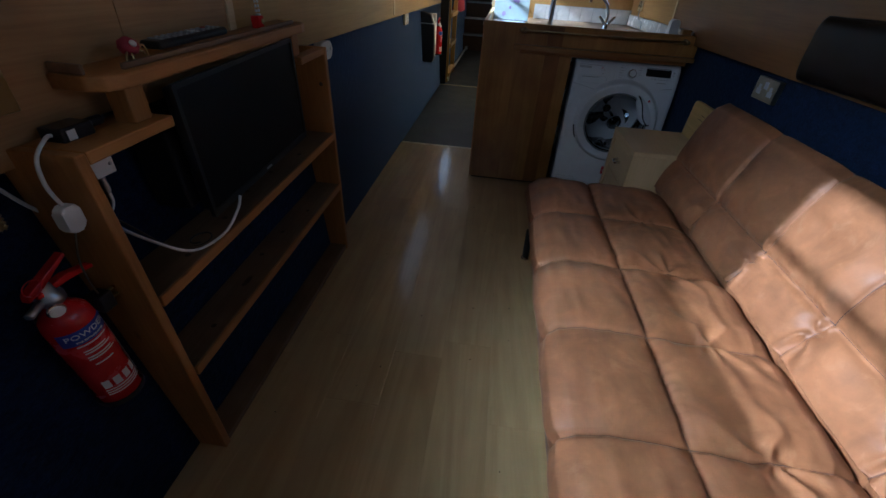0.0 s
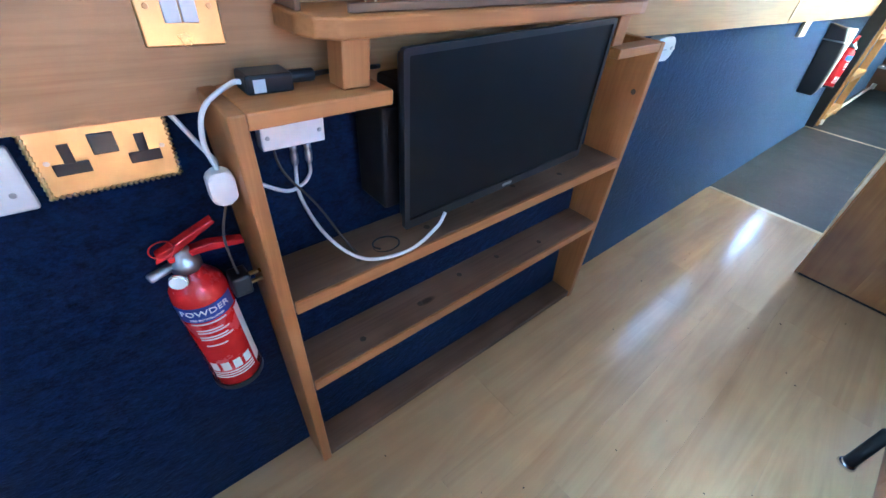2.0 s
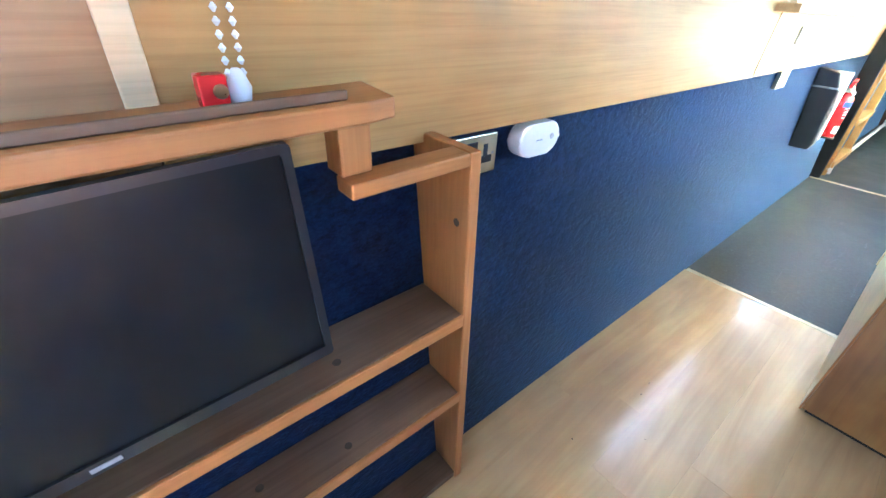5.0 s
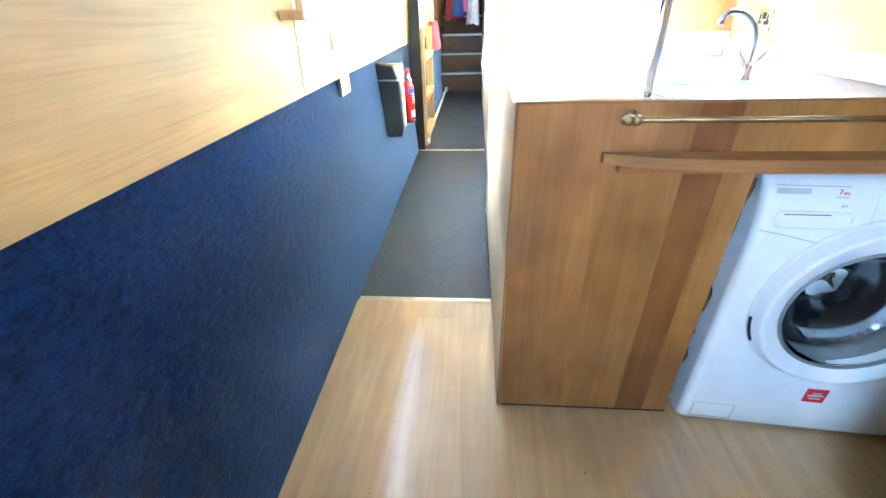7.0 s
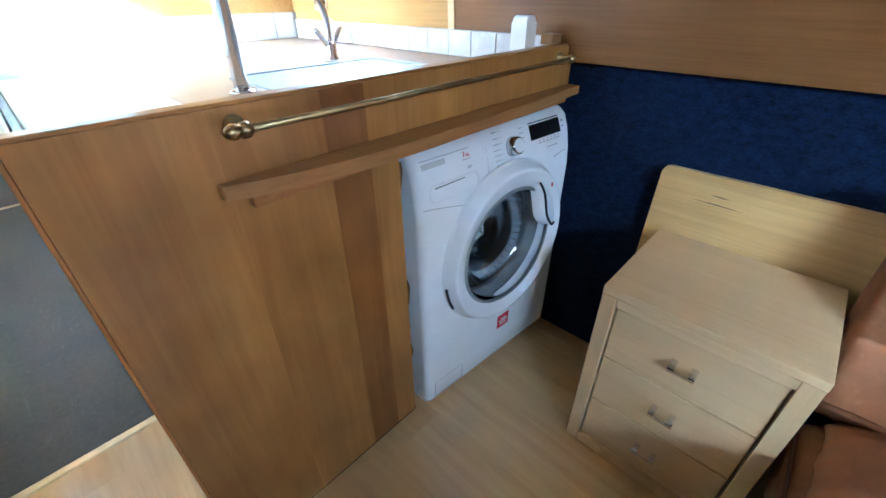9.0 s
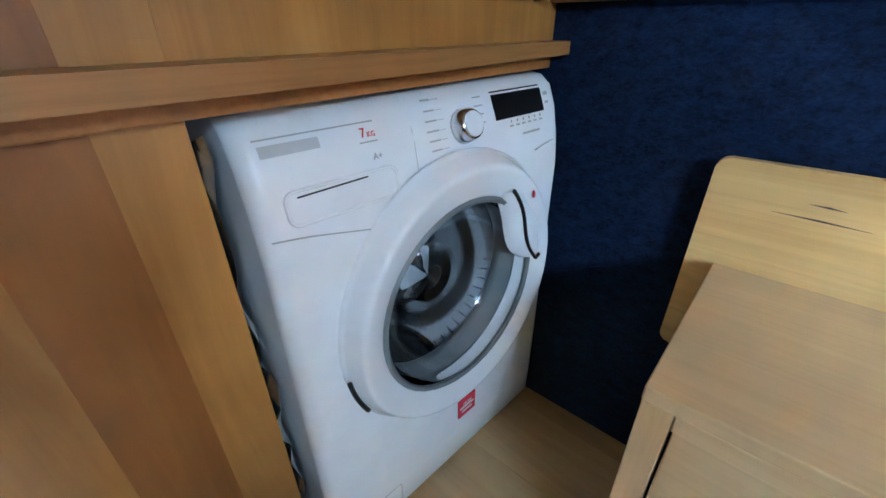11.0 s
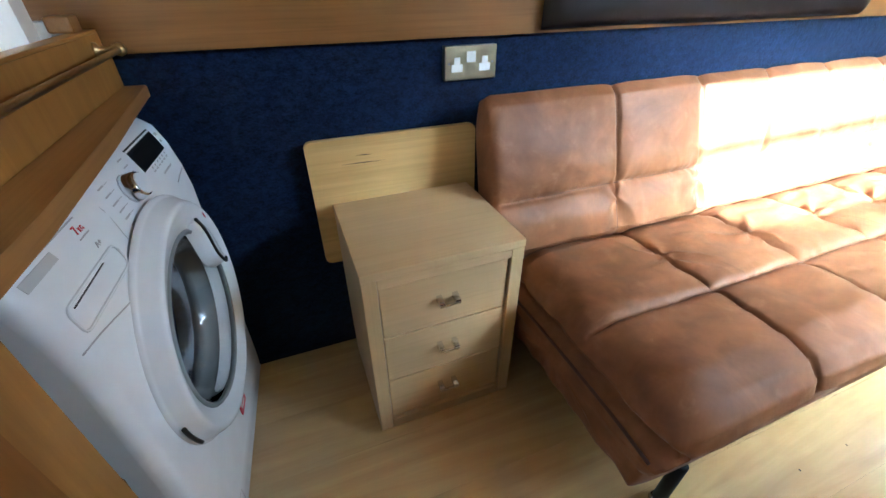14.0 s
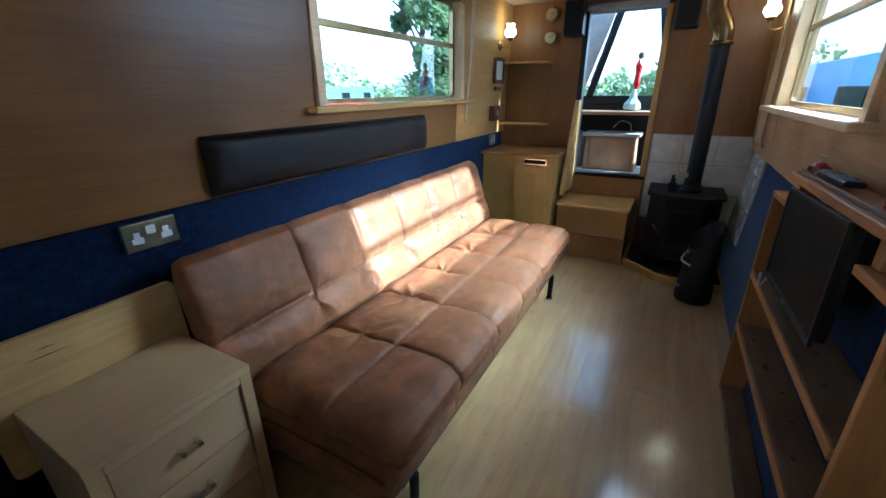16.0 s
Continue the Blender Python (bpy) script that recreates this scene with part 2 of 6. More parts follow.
wood("cabinet_oak", (0.42, 0.225, 0.045), (0.60, 0.37, 0.095), "z", 0.36, 1.0, vary=0.2, coat=0.3)
wood("step_oak", (0.25, 0.125, 0.035), (0.42, 0.225, 0.068), "x", 0.38, 1.0, vary=0.2)
wood("pale_frame", (0.60, 0.42, 0.20), (0.76, 0.58, 0.32), "y", 0.4, 0.8, vary=0.1)
wood("plank", (0.42, 0.275, 0.112), (0.62, 0.452, 0.208), "y", 0.37, 0.26, vary=0.06, spec=0.4, blotch=0.30, pore=0.12, swirl=3.2, coat=1.0, figure=0.7, gloss=0.14)
wood("worktop_wood", (0.27, 0.165, 0.085), (0.40, 0.27, 0.155), "x", 0.35, 0.9, vary=0.1)
wood("dark_stair", (0.06, 0.03, 0.015), (0.14, 0.07, 0.03), "x", 0.45, 1.0, vary=0.2)
wood("weathered", (0.22, 0.12, 0.06), (0.42, 0.27, 0.15), "z", 0.7, 0.6, vary=0.3, blotch=0.8)
carpet("blue_lining", (0.0015, 0.0028, 0.0082), (0.0108, 0.0205, 0.0590), scale=190.0, nap=0.9, weave=(1, 0.6, 1.0), sheen=1.0, tint=(0.34, 0.50, 0.95))
vinyl("dark_floor", (0.026, 0.029, 0.031), (0.060, 0.065, 0.068))
leather("tan_leather", (0.110, 0.044, 0.017), (0.258, 0.110, 0.043))
plain("seam_crease_dark", (0.085, 0.036, 0.022), 0.8)
plain("dark_leather", (0.012, 0.007, 0.005), 0.45, spec=0.2, relief=0.25, wear=0.15)
plain("appliance_white", (0.86, 0.89, 0.93), 0.19, wear=0.02, relief=0.0)
plain("white_plastic", (0.78, 0.78, 0.76), 0.38, wear=0.05)
plain("grey_plastic", (0.35, 0.37, 0.39), 0.4, wear=0.05)
plain("print_grey", (0.45, 0.46, 0.48), 0.5, wear=0.05)
plain("print_pale", (0.58, 0.60, 0.62), 0.5, wear=0.05)
plain("black_plastic", (0.012, 0.012, 0.013), 0.35, wear=0.1)
plain("screen_black", (0.005, 0.006, 0.007), 0.36, spec=0.2, wear=0.1, relief=0.0)
plain("black_iron", (0.011, 0.011, 0.012), 0.6, spec=0.3, wear=0.15, relief=0.3)
# near-black for holes and the post; also paints shade into gaps
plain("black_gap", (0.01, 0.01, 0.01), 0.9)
plain("brass", (0.50, 0.37, 0.15), 0.28, 1.0, wear=0.06, relief=0.0)
plain("dark_brass", (0.22, 0.14, 0.055), 0.32, 1.0, wear=0.2)
plain("old_brass", (0.50, 0.38, 0.18), 0.34, 1.0, wear=0.15)
plain("pale_brass", (0.62, 0.55, 0.36), 0.30, 1.0, wear=0.1)
plain("chrome", (0.75, 0.76, 0.78), 0.12, 1.0, wear=0.04, relief=0.0)
plain("steel", (0.50, 0.52, 0.53), 0.38, 1.0, wear=0.1, scale=30)
plain("drum_steel", (0.36, 0.37, 0.38), 0.10, 1.0, wear=0.1)
plain("red_paint", (0.50, 0.012, 0.012), 0.25, wear=0.12)
plain("red_sticker", (0.60, 0.02, 0.05), 0.4)
plain("label_blue", (0.03, 0.06, 0.35), 0.4)
plain("white_paper", (0.75, 0.75, 0.73), 0.7, wear=0.05)
plain("tile_white", (0.62, 0.61, 0.58), 0.25, wear=0.06, relief=0.02)
plain("grout", (0.42, 0.41, 0.39), 0.9)
plain("pale_blue_print", (0.62, 0.74, 0.78), 0.25, wear=0.12, scale=5)
plain("lilac", (0.42, 0.32, 0.62), 0.3)
plain("teal_print", (0.28, 0.55, 0.58), 0.3)
plain("canvas", (0.42, 0.42, 0.40), 0.8, wear=0.1)
plain("deck_white", (0.50, 0.49, 0.46), 0.6, wear=0.2)
plain("boat_blue", (0.08, 0.36, 0.80), 0.3, wear=0.06, scale=3)
plain("boat_navy", (0.03, 0.12, 0.42), 0.3, wear=0.1, scale=3)
plain("boat_teal", (0.16, 0.42, 0.36), 0.4, wear=0.12, scale=3)
plain("boat_cream", (0.70, 0.68, 0.60), 0.4, wear=0.1, scale=3)
plain("hull_black", (0.02, 0.02, 0.022), 0.6)
plain("grass_ground", (0.07, 0.10, 0.035), 0.95, wear=0.25, scale=2.0)
foliage("leaf", (0.12, 0.17, 0.09))
foliage("leaf_light", (0.17, 0.23, 0.12))
plain("bark", (0.10, 0.075, 0.05), 0.9, wear=0.25)
plain("cloth_blue", (0.06, 0.12, 0.40), 0.9)
plain("cloth_pink", (0.55, 0.16, 0.32), 0.9)
plain("cloth_red", (0.40, 0.04, 0.06), 0.9)
plain("cloth_white", (0.72, 0.72, 0.72), 0.9)
plain("ceiling_paint", (0.46, 0.37, 0.26), 0.5, wear=0.06, scale=4)
plain("green_glass_body", (0.45, 0.62, 0.58), 0.15, wear=0.1)
plain("foil", (0.80, 0.82, 0.80), 0.20, 0.95, wear=0.2, scale=40)
plain("gasket", (0.20, 0.22, 0.23), 0.35, wear=0.06)
glass("clear_glass")
glass("door_glass", 0.02)
glow("lamp_glow", (1.0, 0.80, 0.46), 2.2)


# ---- shape helpers ----
ORIGIN = {}


def thing(name, loc, label="", category="", group="", kind=""):
    ob = new(name)
    ob.empty_display_size = 0.05
    ob.location = loc
    ORIGIN[ob.name] = Vector(loc)
    return tagged(ob, label, category, group, kind)


def part(name, bm, material, parent=None, label="", smooth=False, kind=""):
    """Links a bmesh, given in world metres, as one mesh object under a thing or a part."""
    me = bpy.data.meshes.new(name)
    bmesh.ops.recalc_face_normals(bm, faces=bm.faces)
    o = ORIGIN[parent.name] if parent else Vector((0, 0, 0))
    for v in bm.verts:
        v.co -= o
    bm.to_mesh(me)
    bm.free()
    me.materials.append(MATS[material])
    if smooth:
        for p in me.polygons:
            p.use_smooth = True
    ob = new(name, me)
    if parent:
        ob.parent = parent
    ORIGIN[ob.name] = o
    return tagged(ob, label, "", "", kind)


def struct(name, bm, material, label="", smooth=False):
    ob = part(name, bm, material, None, label, smooth)
    return tagged(ob, label, "", "", "structure")


def box(x0, x1, y0, y1, z0, z1, bevel=0.0, seg=2, bm=None):
    own = bmesh.new()
    vs = [own.verts.new((x, y, z)) for x in (x0, x1) for y in (y0, y1) for z in (z0, z1)]
    for f in ((0, 1, 3, 2), (4, 6, 7, 5), (0, 4, 5, 1), (2, 3, 7, 6), (0, 2, 6, 4), (1, 5, 7, 3)):
        own.faces.new([vs[i] for i in f])
    if bevel:
        bmesh.ops.bevel(own, geom=own.edges[:], offset=bevel, segments=seg, affect="EDGES", profile=0.5)
    return join(bm, own)


def join(bm, own):
    """Adds the bmesh own to bm, or returns it where there is no bm."""
    if bm is None:
        return own
    m = {}
    for v in own.verts:
        m[v] = bm.verts.new(v.co)
    for f in own.faces:
        bm.faces.new([m[v] for v in f.verts])
    own.free()
    return bm


def prism(poly, y0, y1, bevel=0.0, bm=None, axis="y"):
    """A polygon drawn in (x, z), pushed from y0 to y1; axis x: drawn in (y, z); axis z: drawn in (x, y)."""
    own = bmesh.new()

    def at(p, h):
        return {"y": (p[0], h, p[1]), "x": (h, p[0], p[1]), "z": (p[0], p[1], h)}[axis]

    a = [own.verts.new(at(p, y0)) for p in poly]
    b = [own.verts.new(at(p, y1)) for p in poly]
    own.faces.new(a)
    own.faces.new(b[::-1])
    n = len(poly)
    for i in range(n):
        own.faces.new((a[i], b[i], b[(i + 1) % n], a[(i + 1) % n]))
    if bevel:
        bmesh.ops.bevel(own, geom=own.edges[:], offset=bevel, segments=2, affect="EDGES", profile=0.5)
    return join(bm, own)


def rounded(u0, u1, v0, v1, r, n=5):
    """The outline of a rectangle with round corners."""
    pts = []
    for cu, cv, a0 in ((u1 - r, v1 - r, 0), (u0 + r, v1 - r, 90), (u0 + r, v0 + r, 180), (u1 - r, v0 + r, 270)):
        for i in range(n + 1):
            a = radians(a0 + 90 * i / n)
            pts.append((cu + r * math.cos(a), cv + r * math.sin(a)))
    return pts


def ring(outer, inner, h0, h1, axis="y", bm=None):
    """A frame between two outlines with the same number of points."""
    own = bmesh.new()

    def at(p, h):
        return {"y": (p[0], h, p[1]), "x": (h, p[0], p[1]), "z": (p[0], p[1], h)}[axis]

    loops = [[own.verts.new(at(p, h)) for p in pts] for pts, h in ((outer, h0), (outer, h1), (inner, h1), (inner, h0))]
    n = len(outer)
    for k in range(4):
        a, b = loops[k], loops[(k + 1) % 4]
        for i in range(n):
            own.faces.new((a[i], a[(i + 1) % n], b[(i + 1) % n], b[i]))
    return join(bm, own)


def lathe(profile, centre, way=(0, 0, 1), n=24, bm=None, close=True):
    """Turns (radius, height) pairs round an axis through centre."""
    own = bmesh.new()
    q = Vector((0, 0, 1)).rotation_difference(Vector(way).normalized())
    c = Vector(centre)
    loops = []
    for r, h in profile:
        loops.append([own.verts.new(c + q @ Vector((r * math.cos(2 * math.pi * i / n), r * math.sin(2 * math.pi * i / n), h))) for i in range(n)])
    for a, b in zip(loops, loops[1:]):
        for i in range(n):
            own.faces.new((a[i], a[(i + 1) % n], b[(i + 1) % n], b[i]))
    if close:
        own.faces.new(loops[0][::-1])
        own.faces.new(loops[-1])
    return join(bm, own)


def rod(p0, p1, r, n=14, bm=None):
    p0, p1 = Vector(p0), Vector(p1)
    h = (p1 - p0).length
    e = min(r * 0.25, h * 0.2)
    return lathe([(r - e, 0), (r, e), (r, h - e), (r - e, h)], p0, p1 - p0, n, bm)


def smooth_path(pts, steps=8):
    """A Catmull-Rom curve through the points."""
    p = [Vector(q) for q in pts]
    p = [2 * p[0] - p[1]] + p + [2 * p[-1] - p[-2]]
    out = []
    for i in range(1, len(p) - 2):
        for s in range(steps):
            t = s / steps
            a, b, c, d = p[i - 1], p[i], p[i + 1], p[i + 2]
            out.append(0.5 * (2 * b + (c - a) * t + (2 * a - 5 * b + 4 * c - d) * t * t + (3 * b - a - 3 * c + d) * t ** 3))
    out.append(p[-2])
    return out


def tube(pts, r, n=8, steps=8, bm=None):
    """A cable or pipe along a smooth path."""
    path = smooth_path(pts, steps) if steps else [Vector(q) for q in pts]
    own = bmesh.new()
    loops, side = [], None
    for i, p in enumerate(path):
        way = (path[min(i + 1, len(path) - 1)] - path[max(i - 1, 0)]).normalized()
        side = (side or way.orthogonal()) - way * way.dot(side or way.orthogonal())
        side.normalize()
        up = way.cross(side)
        loops.append([own.verts.new(p + r * (side * math.cos(2 * math.pi * k / n) + up * math.sin(2 * math.pi * k / n))) for k in range(n)])
    for a, b in zip(loops, loops[1:]):
        for k in range(n):
            own.faces.new((a[k], a[(k + 1) % n], b[(k + 1) % n], b[k]))
    own.faces.new(loops[0][::-1])
    own.faces.new(loops[-1])
    return join(bm, own)


def lettering(text, size, place, deep=0.0006):
    """A mesh of built-in letters; place maps (along, up, out) to the world."""
    cu = bpy.data.curves.new("text", "FONT")
    cu.body, cu.size, cu.extrude, cu.resolution_u = text, size, deep, 2
    cu.align_x, cu.align_y = "CENTER", "CENTER"
    tmp = new("text", cu)
    me = bpy.data.meshes.new_from_object(tmp.evaluated_get(bpy.context.evaluated_depsgraph_get()))
    bpy.data.objects.remove(tmp)
    bpy.data.curves.remove(cu)
    bm = bmesh.new()
    bm.from_mesh(me)
    bpy.data.meshes.remove(me)
    for v in bm.verts:
        v.co = Vector(place(v.co.x, v.co.y, v.co.z))
    return bm


# ---- the shell of the cabin ----
TOP, BOW, STERN = 1.98, -1.75, 9.6
GUN = 0.965


def xl(z):
    return -0.02 - 0.077 * z if z < GUN else -0.055 + 0.045 * (z - GUN)


def xr(z):
    return 1.838 + 0.052 * z if z < GUN else 1.855 - 0.04 * (z - GUN)


def build_floor():
    base = bmesh.new()
    box(-0.3, 2.1, BOW, STERN, -0.12, -0.014, bm=base)
    struct("floor", base, "black_gap", "cabin sub-floor under oak-look laminate planks")
    fl = bpy.data.objects["floor"]
    ORIGIN[fl.name] = Vector((0, 0, 0))
    bm = box(xl(0) + 0.003, 1.835, 2.766, STERN, -0.013, -0.002, 0.001)
    struct("floor_galley", bm, "dark_floor", "dark grey mottled vinyl floor of the galley")
    for y in (2.762, 5.15):
        st = prism([(y - 0.018, -0.001), (y - 0.010, 0.004), (y + 0.010, 0.004), (y + 0.018, -0.001)], -0.01, 0.632, axis="x")
        struct("trim", st, "pale_brass", "worn brass threshold strip between two floors")


def build_planks():
    fl = bpy.data.objects["floor"]
    width, x0 = 0.1855, xl(0) + 0.002
    meshes = {}
    rnd = random.Random(4)
    x = x0 - 0.06
    while x < 1.838:
        a, b = max(x, x0), min(x + width, 1.835)
        y = BOW + 0.003 - rnd.uniform(0.1, 1.1)
        while y < 2.76:
            c, d = max(y, BOW + 0.003), min(y + 1.22, 2.752)
            y += 1.22
            if d - c < 0.03 or b - a < 0.01:
                continue
            key = (round(b - a, 3), round(d - c, 3))
            if key not in meshes:
                bm = box(0.0001, b - a - 0.0001, 0.0001, d - c - 0.0001, -0.013, 0.0)
                tops = [e for e in bm.edges if all(v.co.z > -0.001 for v in e.verts)]
                bmesh.ops.bevel(bm, geom=tops, offset=0.0004, segments=1, affect="EDGES")
                me = bpy.data.meshes.new("plank")
                bm.to_mesh(me)
                bm.free()
                me.materials.append(MATS["plank"])
                meshes[key] = me
            ob = new("plank", meshes[key])
            ob.parent = fl
            ob.location = (a, c, 0)
        x += width


GUNS = {0: 0.903, 1: 0.948, 2: 0.948, 3: 0.948}


def build_sides():
    # lower lining, leaning outwards to the gunwale
    for name, f, s, y1 in (("wall_west_lining", xl, -1, STERN), ("wall_east_lining", xr, 1, STERN)):
        poly = [(f(-0.1), -0.1), (f(GUN - 0.001), GUN), (f(GUN - 0.001) + s * 0.08, GUN), (f(-0.1) + s * 0.08, -0.1)]
        struct(name, prism(poly, BOW, y1), "blue_lining", "navy blue carpet lining on the hull side")

    def upper(name, f, s, cuts, holes, mats):
        out = s * 0.12 + (0 if s < 0 else 1.80)
        w = tagged(new(name), "varnished oak veneer panels above the gunwale", "", "", "structure")
        ORIGIN[w.name] = Vector((0, 0, 0))
        for k, (a, b) in enumerate(zip(cuts, cuts[1:])):
            bm = bmesh.new()

            low = GUNS[k] if s < 0 else GUN

            def slab(y0, y1, z0, z1):
                if y1 - y0 > 0.001 and z1 - z0 > 0.001:
                    prism([(f(max(z0, GUN) + 1e-4), z0), (f(z1), z1), (out, z1), (out, z0)], y0, y1, bm=bm)

            spans = [(max(a, h[0]), min(b, h[1]), h[2], h[3]) for h in holes if h[0] < b and h[1] > a]
            y = a + 0.0015
            for h0, h1, z0, z1 in spans:
                slab(y, h0, low, TOP)
                slab(h0, h1, low, z0)
                slab(h0, h1, z1, TOP)
                y = h1
            slab(y, b - 0.0015, low, TOP)
            part("panel", bm, mats[k], w)
        return w

    upper("wall_west", xl, -1, (BOW, 0.645, 2.68, 4.6, STERN), ((-1.05, 0.25, 1.22, 1.86), (2.74, 4.3, 1.205, 1.86), (5.5, 6.7, 1.235, 1.86)),
          ("panel_red", "panel_oak", "panel_oak", "panel_oak"))
    # the middle panel takes the oak that is darkened for shade
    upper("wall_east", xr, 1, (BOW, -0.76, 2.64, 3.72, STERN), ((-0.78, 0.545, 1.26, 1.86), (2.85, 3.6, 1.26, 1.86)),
          ("panel_oak", "panel_oak_shaded", "panel_oak", "panel_oak"))
    # cover strip on the joint of two panels
    bm = prism([(xl(1.0) - 0.002, 1.0), (xl(1.0) + 0.009, 1.0), (xl(TOP) + 0.009, TOP), (xl(TOP) - 0.002, TOP)], 0.628, 0.66, 0.002)
    struct("trim", bm, "pale_frame", "pale timber cover strip on a panel joint")
    for a, f in ((2.68, xl), (2.64, xr)):
        s = 1 if f is xl else -1
        bm = prism([(f(1.0) - s * 0.002, 0.967), (f(1.0) + s * 0.003, 0.967), (f(TOP) + s * 0.003, TOP), (f(TOP) - s * 0.002, TOP)], a - 0.014, a + 0.014, 0.001)
        struct("trim", bm, "pale_frame", "pale cover strip on a panel joint")
    bm = box(-0.15, 1.98, BOW - 0.06, STERN, TOP, TOP + 0.05)
    struct("ceiling", bm, "ceiling_paint", "tan boarded cabin ceiling")


def build_window(name, x, s, y0, y1, z0, z1, bar, sill_in):
    """A side window: brass-toned frame, transom bar, two panes, timber lining and sill. s: 1 where the room lies towards +x."""
    w = tagged(new(name), "cabin window with a hinged top light and timber sill", "", "", "structure")
    ORIGIN[w.name] = Vector((0, 0, 0))
    o = x - s * 0.055
    fr = ring(rounded(y0 + 0.004, y1 - 0.004, z0 + 0.004, z1 - 0.004, 0.05), rounded(y0 + 0.026, y1 - 0.026, z0 + 0.026, z1 - 0.026, 0.035), o - 0.012, o + 0.012, "x")
    part("window_frame", fr, "old_brass", w, "dull bronze window frame")
    part("transom", box(o - 0.012, o + 0.014, y0 + 0.026, y1 - 0.026, bar, bar + 0.028, 0.003), "old_brass", w)
    for a, b in ((z0 + 0.022, bar + 0.004), (bar + 0.030, z1 - 0.022)):
        p = part("pane", box(o - 0.003, o + 0.003, y0 + 0.022, y1 - 0.022, a, b), "clear_glass", w)
        p.visible_shadow = False
    # timber lining round the opening, proud of the wall
    a, b = (x - s * 0.085, x + s * 0.012)
    a, b = min(a, b), max(a, b)
    for yy in (y0, y1):
        d = -0.045 if yy == y0 else 0.045
        e = 0.003 if yy == y0 else -0.003
        part("jamb", box(a, b, min(yy + e, yy + d), max(yy + e, yy + d), z0 - 0.03, z1 + 0.04, 0.003), "pale_frame", w)
    part("head", box(a, b, y0, y1, z1 + 0.002, z1 + 0.045, 0.003), "pale_frame", w)
    a, b = x - s * 0.05, x + s * sill_in
    part("window_sill", box(min(a, b), max(a, b), y0 - 0.17, y1 + 0.10, z0 - 0.03, z0 - 0.001, 0.005), "pale_frame" if s > 0 else "panel_oak", w, "varnished timber window sill")


def build_bow():
    """The bow bulkhead with its open doorway, and the well deck outside."""
    d0, d1, dz, dt = 0.618, 1.208, 0.634, 1.885
    w = tagged(new("wall_north"), "brown veneered bow bulkhead with a doorway", "", "", "structure")
    ORIGIN[w.name] = Vector((0, 0, 0))
    y0, y1 = BOW - 0.05, BOW
    for a, b, c, d, m in ((-0.1, d0, 0, TOP, "panel_dark"), (d1, 1.95, 0, TOP, "panel_dark"), (d0, d1, 0, dz, "step_oak"), (d0, d1, dt, TOP, "panel_dark")):
        part("panel", box(a + 0.001, b - 0.001, y0, y1, c, d), m, w)
    fr = thing("door_frame", (0.913, BOW, dz), "dark-stained timber frame round the bow doorway", "door frame", kind="structure")
    part("jamb", box(d0 - 0.012, d0 + 0.03, BOW - 0.075, BOW + 0.014, dz, dt, 0.004), "cabinet_oak", fr)
    part("jamb", box(d1 - 0.03, d1 + 0.012, BOW - 0.075, BOW + 0.014, dz, dt, 0.004), "black_plastic", fr)
    part("head", box(d0 - 0.012, d1 + 0.012, BOW - 0.075, BOW + 0.014, dt - 0.004, dt + 0.04, 0.004), "black_plastic", fr)
    part("threshold", box(d0 - 0.012, d1 + 0.012, BOW - 0.09, BOW + 0.016, dz - 0.02, dz + 0.008, 0.004), "black_iron", fr)
    bl = thing("roller_blind", (0.913, BOW + 0.02, dt), "rolled-up cream blind above the bow doorway", "blind")
    part("roll", rod((d0 + 0.02, BOW + 0.03, dt + 0.012), (d1 - 0.01, BOW + 0.03, dt + 0.012), 0.026), "canvas", bl, smooth=True)
    part("cloth", box(d0 + 0.03, d1 - 0.02, BOW + 0.008, BOW + 0.012, dt - 0.03, dt + 0.02, 0.001), "canvas", bl)
    # leaf of the lower door, opened inwards
    lf = thing("door_leaf", (1.16, BOW + 0.2, 0.47), "open half-height oak door leaf with a slanting pale edge", "door")
    part("leaf", prism([(BOW + 0.012, 0.50), (BOW + 0.36, 0.50), (BOW + 0.09, 1.235), (BOW + 0.012, 1.235)], 1.178, 1.203, 0.003, axis="x"), "cabinet_oak", lf)
    part("edge_strip", prism([(BOW + 0.361, 0.50), (BOW + 0.372, 0.50), (BOW + 0.102, 1.235), (BOW + 0.091, 1.235)], 1.174, 1.206, axis="x"), "light_board", lf)
    for z in (0.63, 0.86):
        part("screw", lathe([(0.006, 0), (0.005, 0.002)], (1.177, BOW + 0.16, z), (-1, 0, 0), 10), "black_iron", lf)
    # well deck
    struct("deck", box(-0.1, 1.95, BOW - 2.2, BOW - 0.09, dz - 0.07, dz - 0.015, 0.004), "deck_white", "weathered pale deck boards of the bow well")
    ct = thing("cratch_cover", (0.9, BOW - 1.2, 1.1), "grey canvas cratch cover on a black frame", "canopy")
    yb = BOW - 0.55
    part("ledge_front", box(0.3, 1.6, yb - 0.03, yb, 1.19, 1.26, 0.004), "black_iron", ct)
    for a, b in (((1.22, 1.24), (1.02, 1.98)), ((0.56, 1.24), (0.70, 2.0))):
        bm = prism([(a[0] - 0.03, a[1]), (a[0] + 0.035, a[1]), (b[0] + 0.035, b[1]), (b[0] - 0.03, b[1])], yb - 0.03, yb, 0.003)
        part("strut", bm, "black_iron", ct)
    part("side_sheet", prism([(1.30, 1.24), (1.34, 1.24), (1.34, 2.05), (1.07, 2.05), (1.05, 2.02)], yb - 0.045, yb - 0.035), "canvas", ct)
